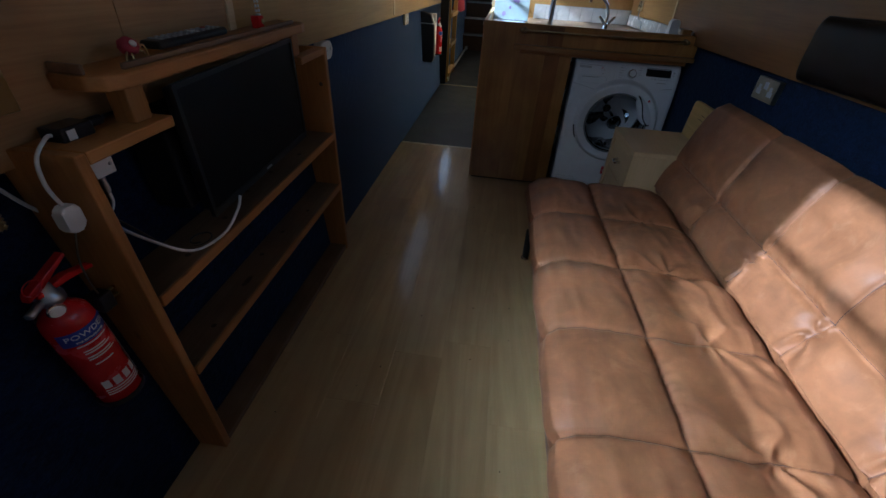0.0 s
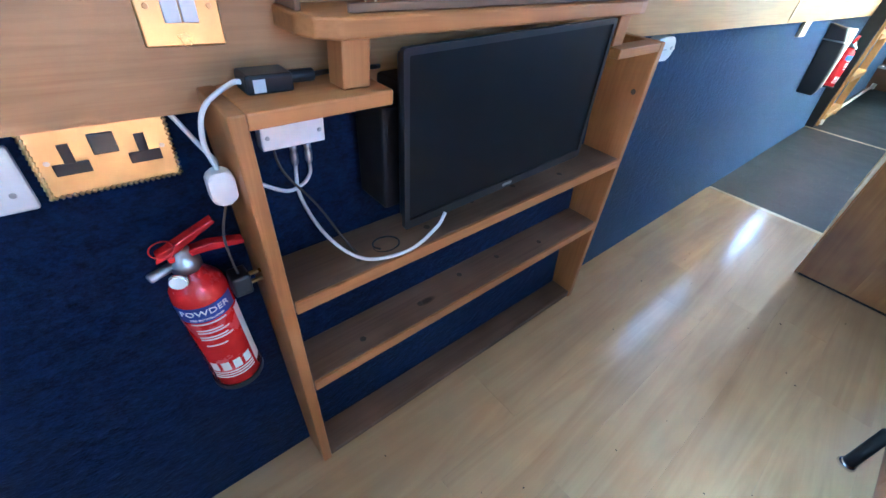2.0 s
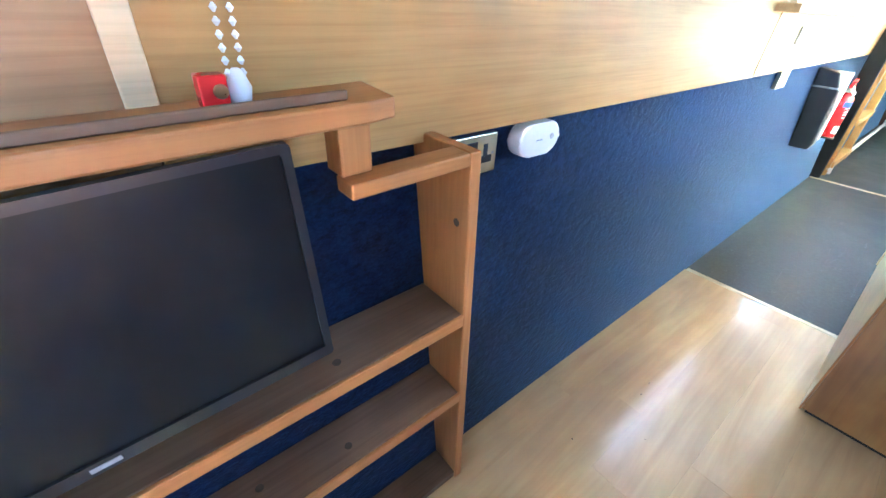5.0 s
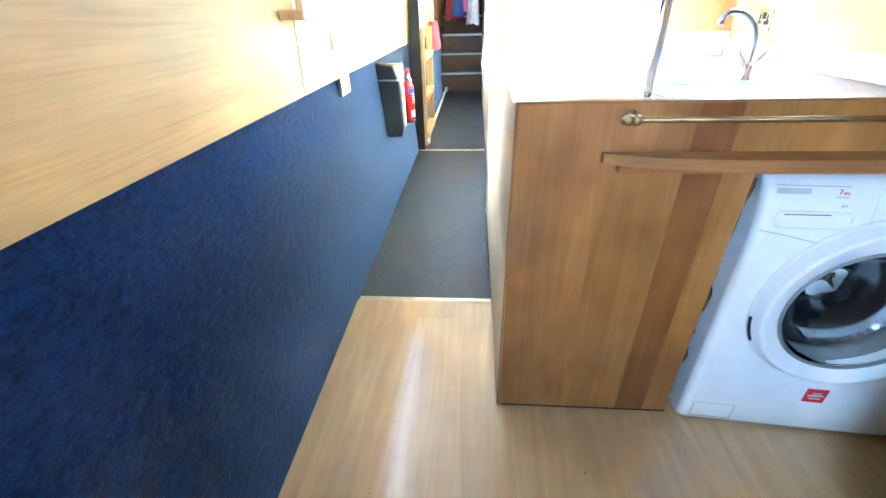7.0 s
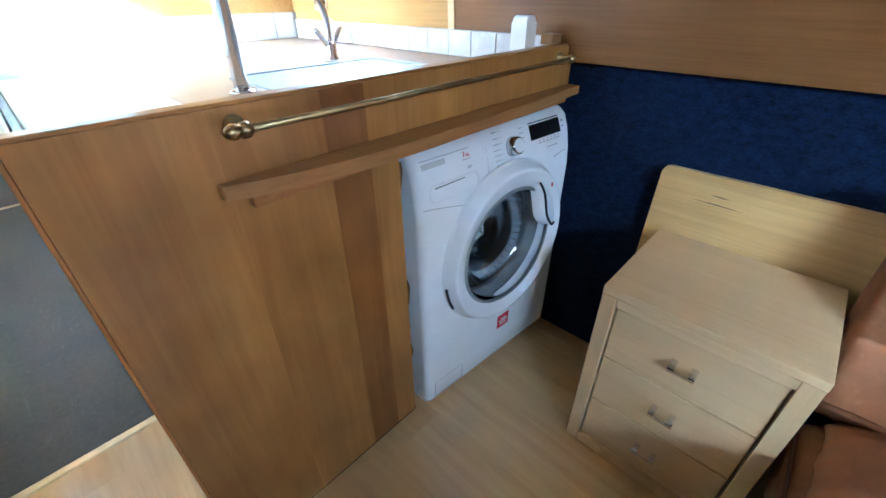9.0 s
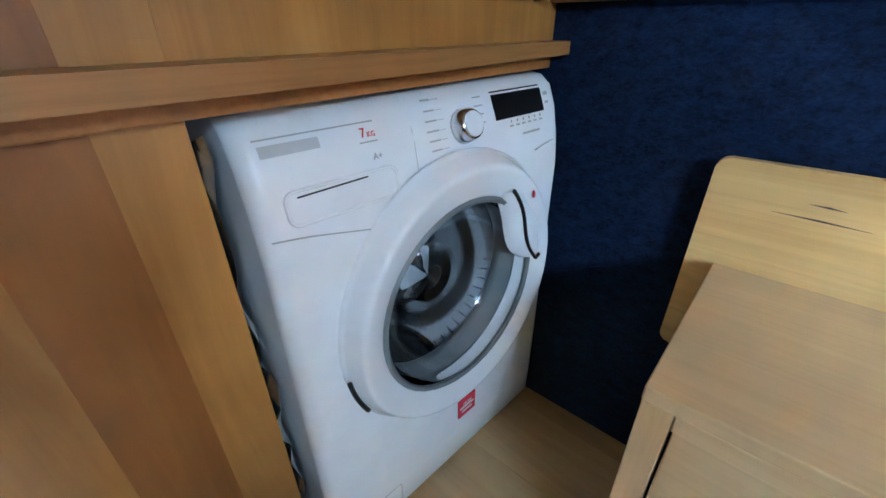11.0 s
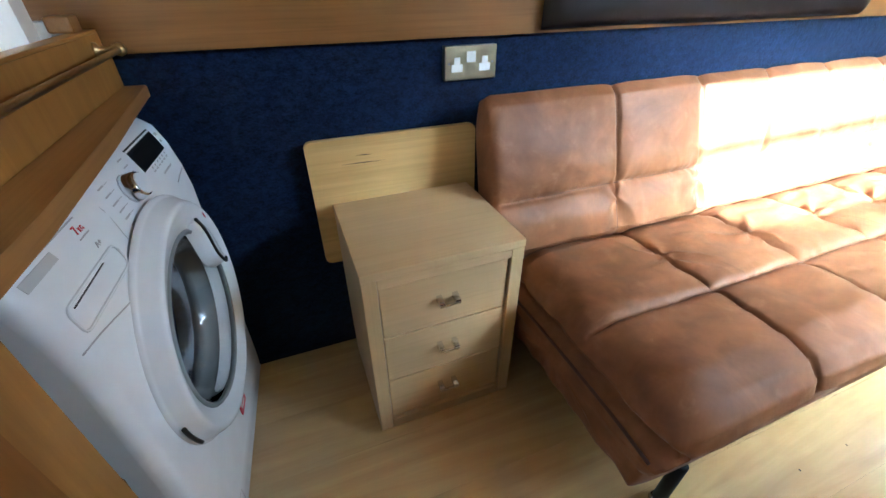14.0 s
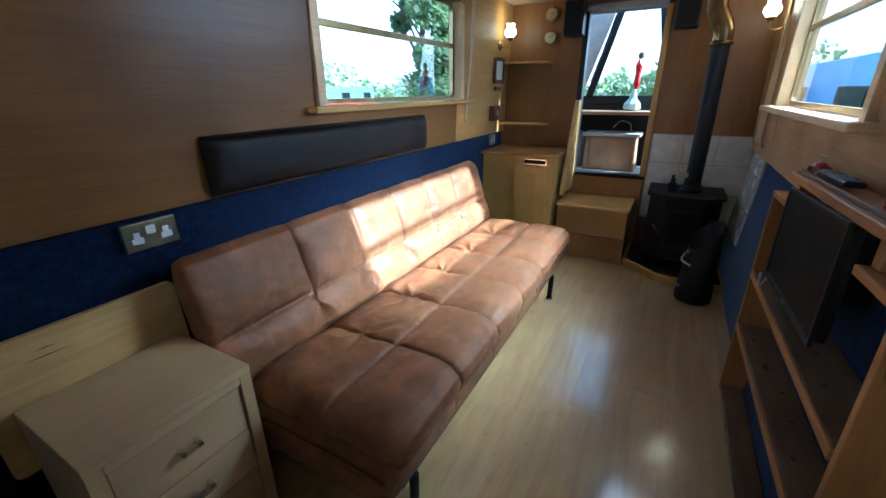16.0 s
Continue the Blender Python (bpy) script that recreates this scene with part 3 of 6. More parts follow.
    part("side_sheet", prism([(0.40, 1.24), (0.53, 1.24), (0.67, 2.02), (0.66, 2.05), (0.40, 2.05)], yb - 0.045, yb - 0.035), "canvas", ct)
    part("rail", tube([(1.21, yb + 0.03, 1.38), (1.16, yb + 0.04, 1.55), (1.08, yb + 0.05, 1.78)], 0.006), "black_iron", ct, smooth=True)
    part("lower_board", box(0.3, 1.6, yb - 0.03, yb - 0.01, dz, 1.19), "black_iron", ct)
    sh = thing("bow_shelf", (0.9, yb + 0.1, 1.12), "weathered timber shelf across the bow well", "shelf")
    part("board", box(0.55, 1.30, yb + 0.005, yb + 0.30, 1.105, 1.135, 0.004), "weathered", sh)
    for x in (0.58, 1.27):
        part("bracket", prism([(yb + 0.005, 1.104), (yb + 0.2, 1.104), (yb + 0.005, 0.95)], x - 0.012, x + 0.012, axis="x"), "black_iron", sh)
    og = thing("glass_ornament", (0.82, yb + 0.12, 1.136), "pale green glass ornament with a red figure on the bow shelf", "ornament")
    part("body", lathe([(0.045, 0), (0.075, 0.015), (0.07, 0.06), (0.035, 0.10), (0.022, 0.16), (0.018, 0.18)], (0.82, yb + 0.12, 1.136), n=9), "green_glass_body", og)
    part("stem", lathe([(0.012, 0), (0.028, 0.05), (0.022, 0.13), (0.03, 0.2), (0.012, 0.24)], (0.81, yb + 0.12, 1.31), n=9), "red_paint", og)
    part("knob", lathe([(0.008, 0), (0.026, 0.02), (0.024, 0.045), (0.006, 0.06)], (0.805, yb + 0.12, 1.55), n=9), "bark", og)
    # chest in the well
    ch = thing("wooden_chest", (0.95, BOW - 0.4, dz), "weathered wooden chest with a grey lid on the deck", "chest")
    z0 = dz - 0.014
    part("body", prism([(0.715, z0), (1.165, z0), (1.15, z0 + 0.30), (0.73, z0 + 0.30)], BOW - 0.60, BOW - 0.28, 0.006), "weathered", ch)
    part("lid", box(0.70, 1.18, BOW - 0.62, BOW - 0.26, z0 + 0.301, z0 + 0.33, 0.006), "canvas", ch)
    for x in (0.745, 1.135):
        part("batten", box(x - 0.014, x + 0.014, BOW - 0.278, BOW - 0.268, z0 + 0.01, z0 + 0.29, 0.003), "weathered", ch)
    part("handle", tube([(0.80, BOW - 0.5, z0 + 0.332), (0.82, BOW - 0.5, z0 + 0.40), (0.90, BOW - 0.5, z0 + 0.42), (0.96, BOW - 0.5, z0 + 0.36)], 0.006), "steel", ch, smooth=True)
    dr = thing("gas_bottle", (1.28, BOW - 0.45, dz), "dark grey gas bottle standing on the deck", "bottle")
    part("body", lathe([(0.10, 0), (0.115, 0.02), (0.115, 0.26), (0.08, 0.32), (0.03, 0.34)], (1.29, BOW - 0.46, z0), n=20), "grey_plastic", dr, smooth=True)
    part("valve", lathe([(0.02, 0.341), (0.02, 0.37), (0.01, 0.38)], (1.29, BOW - 0.46, z0), n=10), "brass", dr)


def build_outer():
    """What is seen through the windows and the doorway."""
    g = bmesh.new()
    bmesh.ops.create_grid(g, x_segments=4, y_segments=4, size=400)
    for v in g.verts:
        v.co.z = -0.55
    struct("ground", g, "grass_ground", "grassy bank and still water level around the mooring")

    def boat(loc, length, width, hull, side, stripe, label):
        b = thing("narrowboat", (*loc, -0.5), label, "boat")
        x, y = loc
        part("hull", prism([(x - width / 2, -0.5), (x + width / 2, -0.5), (x + width / 2 + 0.06, 0.45), (x - width / 2 - 0.06, 0.45)], y - length / 2, y + length / 2, 0.02), hull, b)
        part("cabin", prism([(x - width / 2 + 0.06, 0.452), (x + width / 2 - 0.06, 0.452), (x + width / 2 - 0.2, 1.55), (x, 1.62), (x - width / 2 + 0.2, 1.55)], y - length / 2 + 1.5, y + length / 2 - 1.2, 0.02), side, b)
        for s in (-1, 1):
            xx = x + s * (width / 2 - 0.10)
            part("stripe", box(xx - 0.03, xx + 0.03, y - length / 2 + 1.6, y + length / 2 - 1.3, 0.62, 0.74, 0.005), stripe, b)
            n = int(length / 2.2)
            for k in range(n):
                yy = y - length / 2 + 2.2 + k * (length - 4) / max(1, n - 1)
                xm = x + s * (width / 2 - 0.135)
                fr = part("window", box(xm - 0.04, xm + 0.04, yy - 0.35, yy + 0.35, 0.95, 1.32, 0.01), "hull_black", b)
                part("pane", box(xm - 0.046, xm + 0.046, yy - 0.31, yy + 0.31, 0.99, 1.28), "screen_black", fr)
        return b

    boat((-1.55, 0.5), 14, 2.0, "boat_navy", "boat_blue", "boat_cream", "bright blue narrowboat moored alongside")
    boat((19, -16), 12, 2.2, "boat_cream", "boat_teal", "red_paint", "far teal and cream narrowboat")
    boat((23, -7), 12, 2.2, "hull_black", "boat_cream", "boat_teal", "far cream and teal narrowboat")


def build_tree(loc, height, spread, seed, leafmat):
    rnd = random.Random(seed)
    t = thing("tree", (*loc, -0.55), "broad leafy green tree on the far bank", "tree")
    x, y = loc
    z0 = -0.55
    bm = lathe([(0.30, 0), (0.22, height * 0.15), (0.16, height * 0.45), (0.05, height * 0.8)], (x, y, z0), n=10)
    for k in range(9):
        a, h = rnd.uniform(0, 6.28), height * rnd.uniform(0.25, 0.6)
        e = Vector((x + math.cos(a) * spread * 0.7, y + math.sin(a) * spread * 0.7, z0 + h + height * 0.22))
        s = Vector((x, y, z0 + h))
        tube([s, s.lerp(e, 0.5) + Vector((0, 0, 0.2)), e], 0.045, 6, 3, bm)
    part("trunk", bm, "bark", t, smooth=True)
    lumps = []
    for _ in range(26):
        a, r, h = rnd.uniform(0, 6.28), spread * math.sqrt(rnd.random()), rnd.uniform(0.22, 1.0)
        r *= 1.0 - 0.75 * max(0, h - 0.5) * 2 * 0.7
        lumps.append((Vector((x + r * math.cos(a), y + r * math.sin(a), z0 + h * height)), rnd.uniform(0.22, 0.42) * spread))
    verts, faces = [], []
    for c, r in lumps:
        for _ in range(420):
            v = Vector((rnd.gauss(0, 1), rnd.gauss(0, 1), rnd.gauss(0, 0.8))).normalized() * r * rnd.uniform(0.55, 1.08)
            n = Vector((rnd.gauss(0, 1), rnd.gauss(0, 1), rnd.gauss(0.6, 1))).normalized()
            u = n.orthogonal().normalized()
            w = n.cross(u)
            s = rnd.uniform(0.09, 0.2)
            p = c + v
            i = len(verts)
            verts += [p - u * s, p - w * s * 0.55, p + u * s, p + w * s * 0.55]
            faces.append((i, i + 1, i + 2, i + 3))
    me = bpy.data.meshes.new("crown")
    me.from_pydata([v - Vector((x, y, z0)) for v in verts], [], faces)
    me.materials.append(MATS[leafmat])
    ob = new("crown", me)
    ob.parent = t


def build_hedge():
    rnd = random.Random(9)
    verts, faces = [], []
    for k in range(9000):
        a = rnd.uniform(-0.2, 1.0)
        x, y = 26 + 10 * a + rnd.gauss(0, 1.0), -40 + 48 * a + rnd.gauss(0, 1.0)
        if rnd.random() < 0.45:
            x, y = rnd.uniform(-14, 16), -34 + rnd.gauss(0, 1.5)
        h = (2.6 + 1.1 * math.sin(x * 0.7) + 0.8 * math.sin(y * 0.5 + x)) * rnd.random()
        n = Vector((rnd.gauss(0, 1), rnd.gauss(0, 1), rnd.gauss(0.4, 1))).normalized()
        u = n.orthogonal().normalized()
        w = n.cross(u)
        s = rnd.uniform(0.14, 0.34)
        p = Vector((x, y, -0.5 + h))
        i = len(verts)
        verts += [p - u * s, p - w * s * 0.6, p + u * s, p + w * s * 0.6]
        faces.append((i, i + 1, i + 2, i + 3))
    me = bpy.data.meshes.new("hedge")
    me.from_pydata(verts, [], faces)
    me.materials.append(MATS["leaf_light"])
    tagged(new("hedge", me), "low rough hedge along the far bank", "hedge", kind="stuff")


build_floor()
build_sides()
build_window("window_1", xr(1.55), -1, -0.78, 0.545, 1.26, 1.86, 1.585, 0.05)
build_window("window_2", xl(1.55), 1, -1.05, 0.25, 1.22, 1.86, 1.585, 0.06)
build_window("window_3", xl(1.55), 1, 2.74, 4.3, 1.205, 1.86, 1.585, 0.06)
# unseen window, added because the corridor has to be bright
build_window("window_4", xl(1.55), 1, 5.5, 6.7, 1.235, 1.86, 1.585, 0.06)
# unseen window, added to let light onto the galley's west side
build_window("window_5", xr(1.55), -1, 2.85, 3.6, 1.26, 1.86, 1.585, 0.03)
build_bow()
build_outer()
build_tree((11.2, -15.6), 7.5, 2.1, 3, "leaf")
build_tree((15.0, -27), 8.0, 2.6, 5, "leaf_light")
build_tree((-3, -36), 7.0, 3.0, 8, "leaf")
build_hedge()


# ---- the saloon ----
def quilt(t, seams, width):
    """0 on a seam, rising to 1 between seams."""
    d = min(abs(t - s) for s in seams)
    k, c = min(1.0, d / width), min(1.0, d / 0.011)
    return 0.72 * (1 - (1 - k) ** 2) ** 0.7 + 0.28 * c


def cushion(section, cells, y0, y1, seams, puff, seed, squeeze, tuft, roll=0.048, ny=420, sharp=0.085, swell=0.0):
    """A quilted cushion: a closed section in (x, z), swept along y. cells: for each section point how far it is quilted, 0 to 1, and its place across the rows."""
    bm = bmesh.new()
    n = len(section)
    mx, mz = sum(p[0] for p in section) / n, min(p[1] for p in section)
    loops = []
    for j in range(ny + 1):
        y = y0 + (y1 - y0) * j / ny
        edge = min(y - y0, y1 - y)
        e = math.sqrt(max(0.0, 1 - max(0, 1 - edge / roll) ** 2))
        qy = quilt(y, seams, sharp)
        loop = []
        for i, (x, z) in enumerate(section):
            a, b = Vector(section[i - 1]), Vector(section[(i + 1) % n])
            t = (b - a).normalized()
            nor = Vector((-t.y, t.x))
            amount, row = cells[i]
            q = qy * row
            wr = noise.noise(Vector((x * 9, y * 9, z * 9 + seed))) * 0.005 + noise.noise(Vector((x * 30, y * 11, z * 30 + seed))) * 0.003
            fold = abs(noise.noise(Vector((x * 5, y * 19 + 4 * noise.noise(Vector((x * 4, y * 4, seed))), z * 5 + seed)))) * 0.014 * max(0.0, 1 - row * 1.05)
            # pulled folds that run out from where two seams cross
            for s in seams:
                dx, dy = x - tuft[0], y - s
                r = math.sqrt(dx * dx + dy * dy + (z - tuft[1]) ** 2)
                if r < 0.26:
                    a = math.atan2(dy, dx)
                    w = 0.5 + 0.5 * noise.noise(Vector((s * 7.3, seed, 0)))
                    fold += (0.009 + 0.024 * w) * math.exp(-r / 0.095) * abs(math.sin(2.5 * a + 5 * s + 2.2 * noise.noise(Vector((x * 8, y * 8, seed))))) * min(1.0, r / 0.03)
            ds, sn = min((abs(y - s), s) for s in seams)
            wr += noise.noise(Vector((x * 34, sn * 9.7 + y * 3, z * 34 + seed))) * 0.0060 * math.exp(-ds / 0.032)
            wr += noise.noise(Vector((x * 60, y * 45, z * 60 + seed))) * 0.0016 * (1.2 - row)
            d = amount * min(1.0, 0.35 + edge / 0.09) * (puff * (q - 1) + wr * (0.3 + q) - fold)
            x, z = x + nor.x * d, z + nor.y * d
            loop.append(bm.verts.new((x + (mx - x) * squeeze[0] * (1 - e), y, z + (mz - z) * squeeze[1] * (1 - e))))
        loops.append(loop)
    for a, b in zip(loops, loops[1:]):
        for i in range(n):
            bm.faces.new((a[i], a[(i + 1) % n], b[(i + 1) % n], b[i]))
    for loop, way in ((loops[0], -1), (loops[-1], 1)):
        prev = loop
        for k, bulge in ((0.97, 0.002), (0.92, 0.004), (0.85, 0.006), (0.76, 0.007), (0.66, 0.008), (0.54, 0.009), (0.40, 0.010), (0.2, 0.010)):
            nxt = [bm.verts.new((mx + (v.co.x - mx) * k, v.co.y + way * bulge, (mz + 0.1) + (v.co.z - mz - 0.1) * k)) for v in loop]
            for i in range(n):
                bm.faces.new((prev[i], prev[(i + 1) % n], nxt[(i + 1) % n], nxt[i]))
            prev = nxt
        bm.faces.new(prev)
    # a tuck runs round either end, between the mattress and its skirt
    if swell:
        for v in bm.verts:
            for end, way in ((y0, -1), (y1, 1)):
                w = max(0.0, 1 - max(0.0, (end - v.co.y) * way) / 0.13) ** 1.5
                if w > 0:
                    z = v.co.z
                    h = -swell * float(np.interp(z, (0.30, 0.322, 0.337, 0.365, 0.40), (0.0, 0.35, 1.0, 0.45, 0.55)))
                    pleat = noise.noise(Vector((v.co.x * 16, v.co.y * 9, v.co.z * 5 + seed))) * 0.010 + noise.noise(Vector((v.co.x * 42, v.co.y * 12, v.co.z * 9))) * 0.004
                    v.co.y += way * w * (h + pleat)
    # the stitched seams: lines of the surface that lie in its valleys
    lines = []
    for s in seams:
        if y0 + 0.03 < s < y1 - 0.03:
            j = round((s - y0) / (y1 - y0) * ny)
            lines.append([loops[j][i].co.copy() for i in range(n) if cells[i][0] > 0.45])
    for i in range(n):
        if cells[i][0] > 0.85 and cells[i][1] < 0.12 and cells[i][1] <= min(cells[i - 1][1], cells[(i + 1) % n][1]):
            lines.append([loops[j][i].co.copy() for j in range(15, ny - 14, 3)])
    return bm, lines


def section_of(pts, seams, per=0.0065, width=0.07):
    """Resamples a closed outline drawn clockwise, x to the right and z up. pts: (x, z, quilted). seams: points of the outline where a seam runs."""
    out, cells = [], []
    m = len(pts)
    for k in range(m):
        (x0, z0, q0), (x1, z1, q1) = pts[k], pts[(k + 1) % m]
        length = math.hypot(x1 - x0, z1 - z0)
        steps = max(1, int(length / per))
        for s in range(steps):
            t = s / steps
            x, z = x0 + (x1 - x0) * t, z0 + (z1 - z0) * t
            d = min(math.hypot(x - a, z - b) for a, b in seams)
            k2, c2 = min(1.0, d / width), min(1.0, d / 0.011)
            out.append((x, z))
            cells.append((q0 + (q1 - q0) * t, 0.72 * (1 - (1 - k2) ** 2) ** 0.7 + 0.28 * c2))
    return out, cells


SEAMS = (0.925, 0.575, 0.25, -0.07, -0.40)


def build_sofa():
    s = thing("sofa_bed", (1.35, 0.27, 0), "tan brown quilted leather-look sofa bed with black legs", "sofa")
    y0, y1 = -0.81, 1.345
    pts = [(1.03, 0.204, 0), (0.988, 0.207, 0), (0.984, 0.235, 0.1), (0.980, 0.290, 0.5), (0.962, 0.318, 0.5), (0.948, 0.362, 0.9), (0.960, 0.402, 1), (0.995, 0.432, 1), (1.06, 0.451, 1), (1.24, 0.450, 1),
           (1.42, 0.446, 1), (1.53, 0.438, 1), (1.585, 0.415, 0.8), (1.62, 0.38, 0.2), (1.63, 0.31, 0), (1.62, 0.225, 0), (1.57, 0.206, 0), (1.12, 0.204, 0)]
    sec, cells = section_of(pts, ((1.24, 0.450), (1.60, 0.40), (1.6, 0.22), (0.980, 0.290)))
    bm, lines = cushion(sec, cells, y0, y1, SEAMS + (y0 - 0.2, y1 + 0.2), 0.026, 1.7, (0.045, 0.31), (1.40, 0.447), 0.15, swell=0.055)
    seat = part("seat", bm, "tan_leather", s, smooth=True)
    for ln in lines:
        part("seam", tube(ln, 0.0015, 6, 0), "seam_crease_dark", seat, smooth=True)
    pts = [(1.61, 0.36, 0), (1.570, 0.42, 0.6), (1.590, 0.50, 1), (1.618, 0.565, 1), (1.655, 0.68, 1), (1.688, 0.775, 1), (1.712, 0.815, 0.75), (1.750, 0.835, 0.4),
           (1.79, 0.815, 0.15), (1.80, 0.77, 0.05), (1.735, 0.50, 0), (1.70, 0.36, 0)]
    sec, cells = section_of(pts, ((1.618, 0.565), (1.575, 0.41), (1.80, 0.6)))
    bm, lines = cushion(sec, cells, y0 + 0.01, y1 + 0.01, SEAMS + (y0 - 0.2, y1 + 0.2), 0.026, 5.1, (0.14, 0.035), (1.60, 0.50), 0.028)
    back = part("backrest", bm, "tan_leather", s, smooth=True)
    for ln in lines:
        part("seam", tube(ln, 0.0015, 6, 0), "seam_crease_dark", back, smooth=True)
    # dark tubes draw the shaded crease under the mattress at either end
    for y in (y0 - 0.003, y1 + 0.003):
        part("welt", tube([(0.985, y, 0.318), (1.1, y, 0.328), (1.3, y, 0.330), (1.5, y, 0.326), (1.60, y, 0.315)], 0.004, 8, 3), "seam_crease_dark", s, smooth=True)
    part("side_rail", box(1.0, 1.025, y0 + 0.12, y1 - 0.10, 0.176, 0.203, 0.003), "black_iron", s)
    part("side_rail", box(1.56, 1.585, y0 + 0.12, y1 - 0.10, 0.176, 0.203, 0.003), "black_iron", s)
    for y in (1.185, -0.49):
        part("cross_rail", box(1.026, 1.559, y - 0.014, y + 0.014, 0.178, 0.203, 0.003), "black_iron", s)
        for x, dx in ((1.005, -0.004), (1.58, 0.004)):
            lg = part("leg", rod((x, y, 0.012), (x + dx, y, 0.18), 0.016, 16), "black_iron", s, smooth=True)
            part("foot", lathe([(0.019, 0), (0.023, 0.003), (0.021, 0.012), (0.016, 0.0165)], (x, y, 0), n=16), "chrome", lg, "chrome foot cap", smooth=True)


def build_drawers():
    d = thing("bedside_drawers", (1.61, 1.575, 0), "pale oak-effect bedside chest with three drawers", "chest of drawers")
    x0, x1, y0, y1, z = 1.442, 1.80, 1.375, 1.785, 0.569
    part("top", box(x0 - 0.001, x1, y0 - 0.001, y1 + 0.001, z - 0.022, z, 0.002), "light_oak", d)
    part("side", box(x0, x1, y0, y0 + 0.035, 0, z - 0.0225, 0.002), "light_oak_up", d)
    part("side", box(x0, x1, y1 - 0.035, y1, 0, z - 0.0225, 0.002), "light_oak_up", d)
    part("top_rail", box(x0, x0 + 0.03, y0 + 0.0355, y1 - 0.0355, z - 0.048, z - 0.023, 0.002), "light_oak", d)
    part("plinth", box(x0, x0 + 0.03, y0 + 0.0355, y1 - 0.0355, 0, 0.035, 0.002), "light_oak", d)
    part("back", box(x1 - 0.012, x1 - 0.004, y0 + 0.036, y1 - 0.036, 0.001, z - 0.023), "light_oak", d)
    # black sheet so that the gaps round the drawers look shaded
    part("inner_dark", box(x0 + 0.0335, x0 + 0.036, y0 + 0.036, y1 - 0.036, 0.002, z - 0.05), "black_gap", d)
    for k in range(3):
        za = 0.039 + k * 0.160
        dr = part("drawer", box(x0 + 0.008, x0 + 0.030, y0 + 0.0388, y1 - 0.0388, za, za + 0.1555, 0.002), "light_oak", d)
        part("drawer_box", box(x0 + 0.037, x1 - 0.03, y0 + 0.05, y1 - 0.05, za + 0.01, za + 0.12), "light_oak", dr)
        yc, zc, xx = (y0 + y1) / 2, za + 0.086, x0 + 0.008
        h = bmesh.new()
        for s in (-1, 1):
            a, b = sorted((yc + s * 0.014, yc + s * 0.028))
            prism([(xx + 0.001, zc + 0.009), (xx + 0.001, zc - 0.007), (xx - 0.022, zc - 0.010), (xx - 0.027, zc - 0.006), (xx - 0.025, zc + 0.001)], a, b, 0.0012, bm=h)
        box(xx - 0.0275, xx - 0.0205, yc - 0.0275, yc + 0.0275, zc - 0.0105, zc - 0.0045, 0.0012, bm=h)
        part("handle", h, "chrome", dr, "small bright metal pull", smooth=True)


def build_headboards():
    b = thing("wooden_board", (1.83, 1.6, 0.37), "pale timber board with a split, propped behind the drawers", "board")
    lean = 0.02
    bm = prism(rounded(1.335, 1.832, 0.365, 0.738, 0.018), 0, 0.018, 0.002, axis="x")
    for v in bm.verts:
        v.co.x += 1.812 + (v.co.z - 0.365) * lean / 0.38
    part("board", bm, "light_board", b)
    sp = bmesh.new()
    for ya, yb, z in ((1.74, 1.62, 0.668), (1.70, 1.655, 0.69)):
        prism([(ya, z), ((ya + yb) / 2, z + 0.001), (yb, z - 0.002), ((ya + yb) / 2, z - 0.0018)], 1.8265, 1.8275, axis="x", bm=sp)
    part("split", sp, "bark", b, "dark split in the timber")
    h = thing("padded_headrest", (1.83, 0.42, 0.97), "dark brown padded headrest fixed along the wall", "headrest")
    bm = bmesh.new()
    rows = []
    for i in range(97):
        u = i / 48 - 1
        row = []
        for j in range(25):
            v = j / 12 - 1
            uu, vv = math.copysign(abs(u) ** 0.6, u), math.copysign(abs(v) ** 0.6, v)
            y = 0.42 + 0.72 * uu
            puff = (max(0.0, 1 - abs(uu) ** 24) * max(0.0, 1 - abs(vv) ** 5)) ** 0.5
            dent = 0.004 * noise.noise(Vector((y * 5, vv * 1.5, 2.0))) * puff
            row.append(bm.verts.new((xr(1.05) + 0.002 - 0.014 - 0.046 * puff + dent, y, 1.077 + 0.101 * vv + 0.003 * noise.noise(Vector((y * 3, 0, vv))))))
        rows.append(row)
    for a, b in zip(rows, rows[1:]):
        for j in range(24):
            bm.faces.new((a[j], a[j + 1], b[j + 1], b[j]))
    part("pad", bm, "dark_leather", h, smooth=True)
    part("piping", tube([(1.838, -0.297, 1.176), (1.838, 0.2, 1.178), (1.838, 0.7, 1.178), (1.838, 1.137, 1.176)], 0.004, 8, 3), "dark_leather", h, smooth=True)
    part("backing_board", box(1.8405, xr(1.05) + 0.001, -0.27, 1.11, 0.985, 1.17), "panel_dark", h)


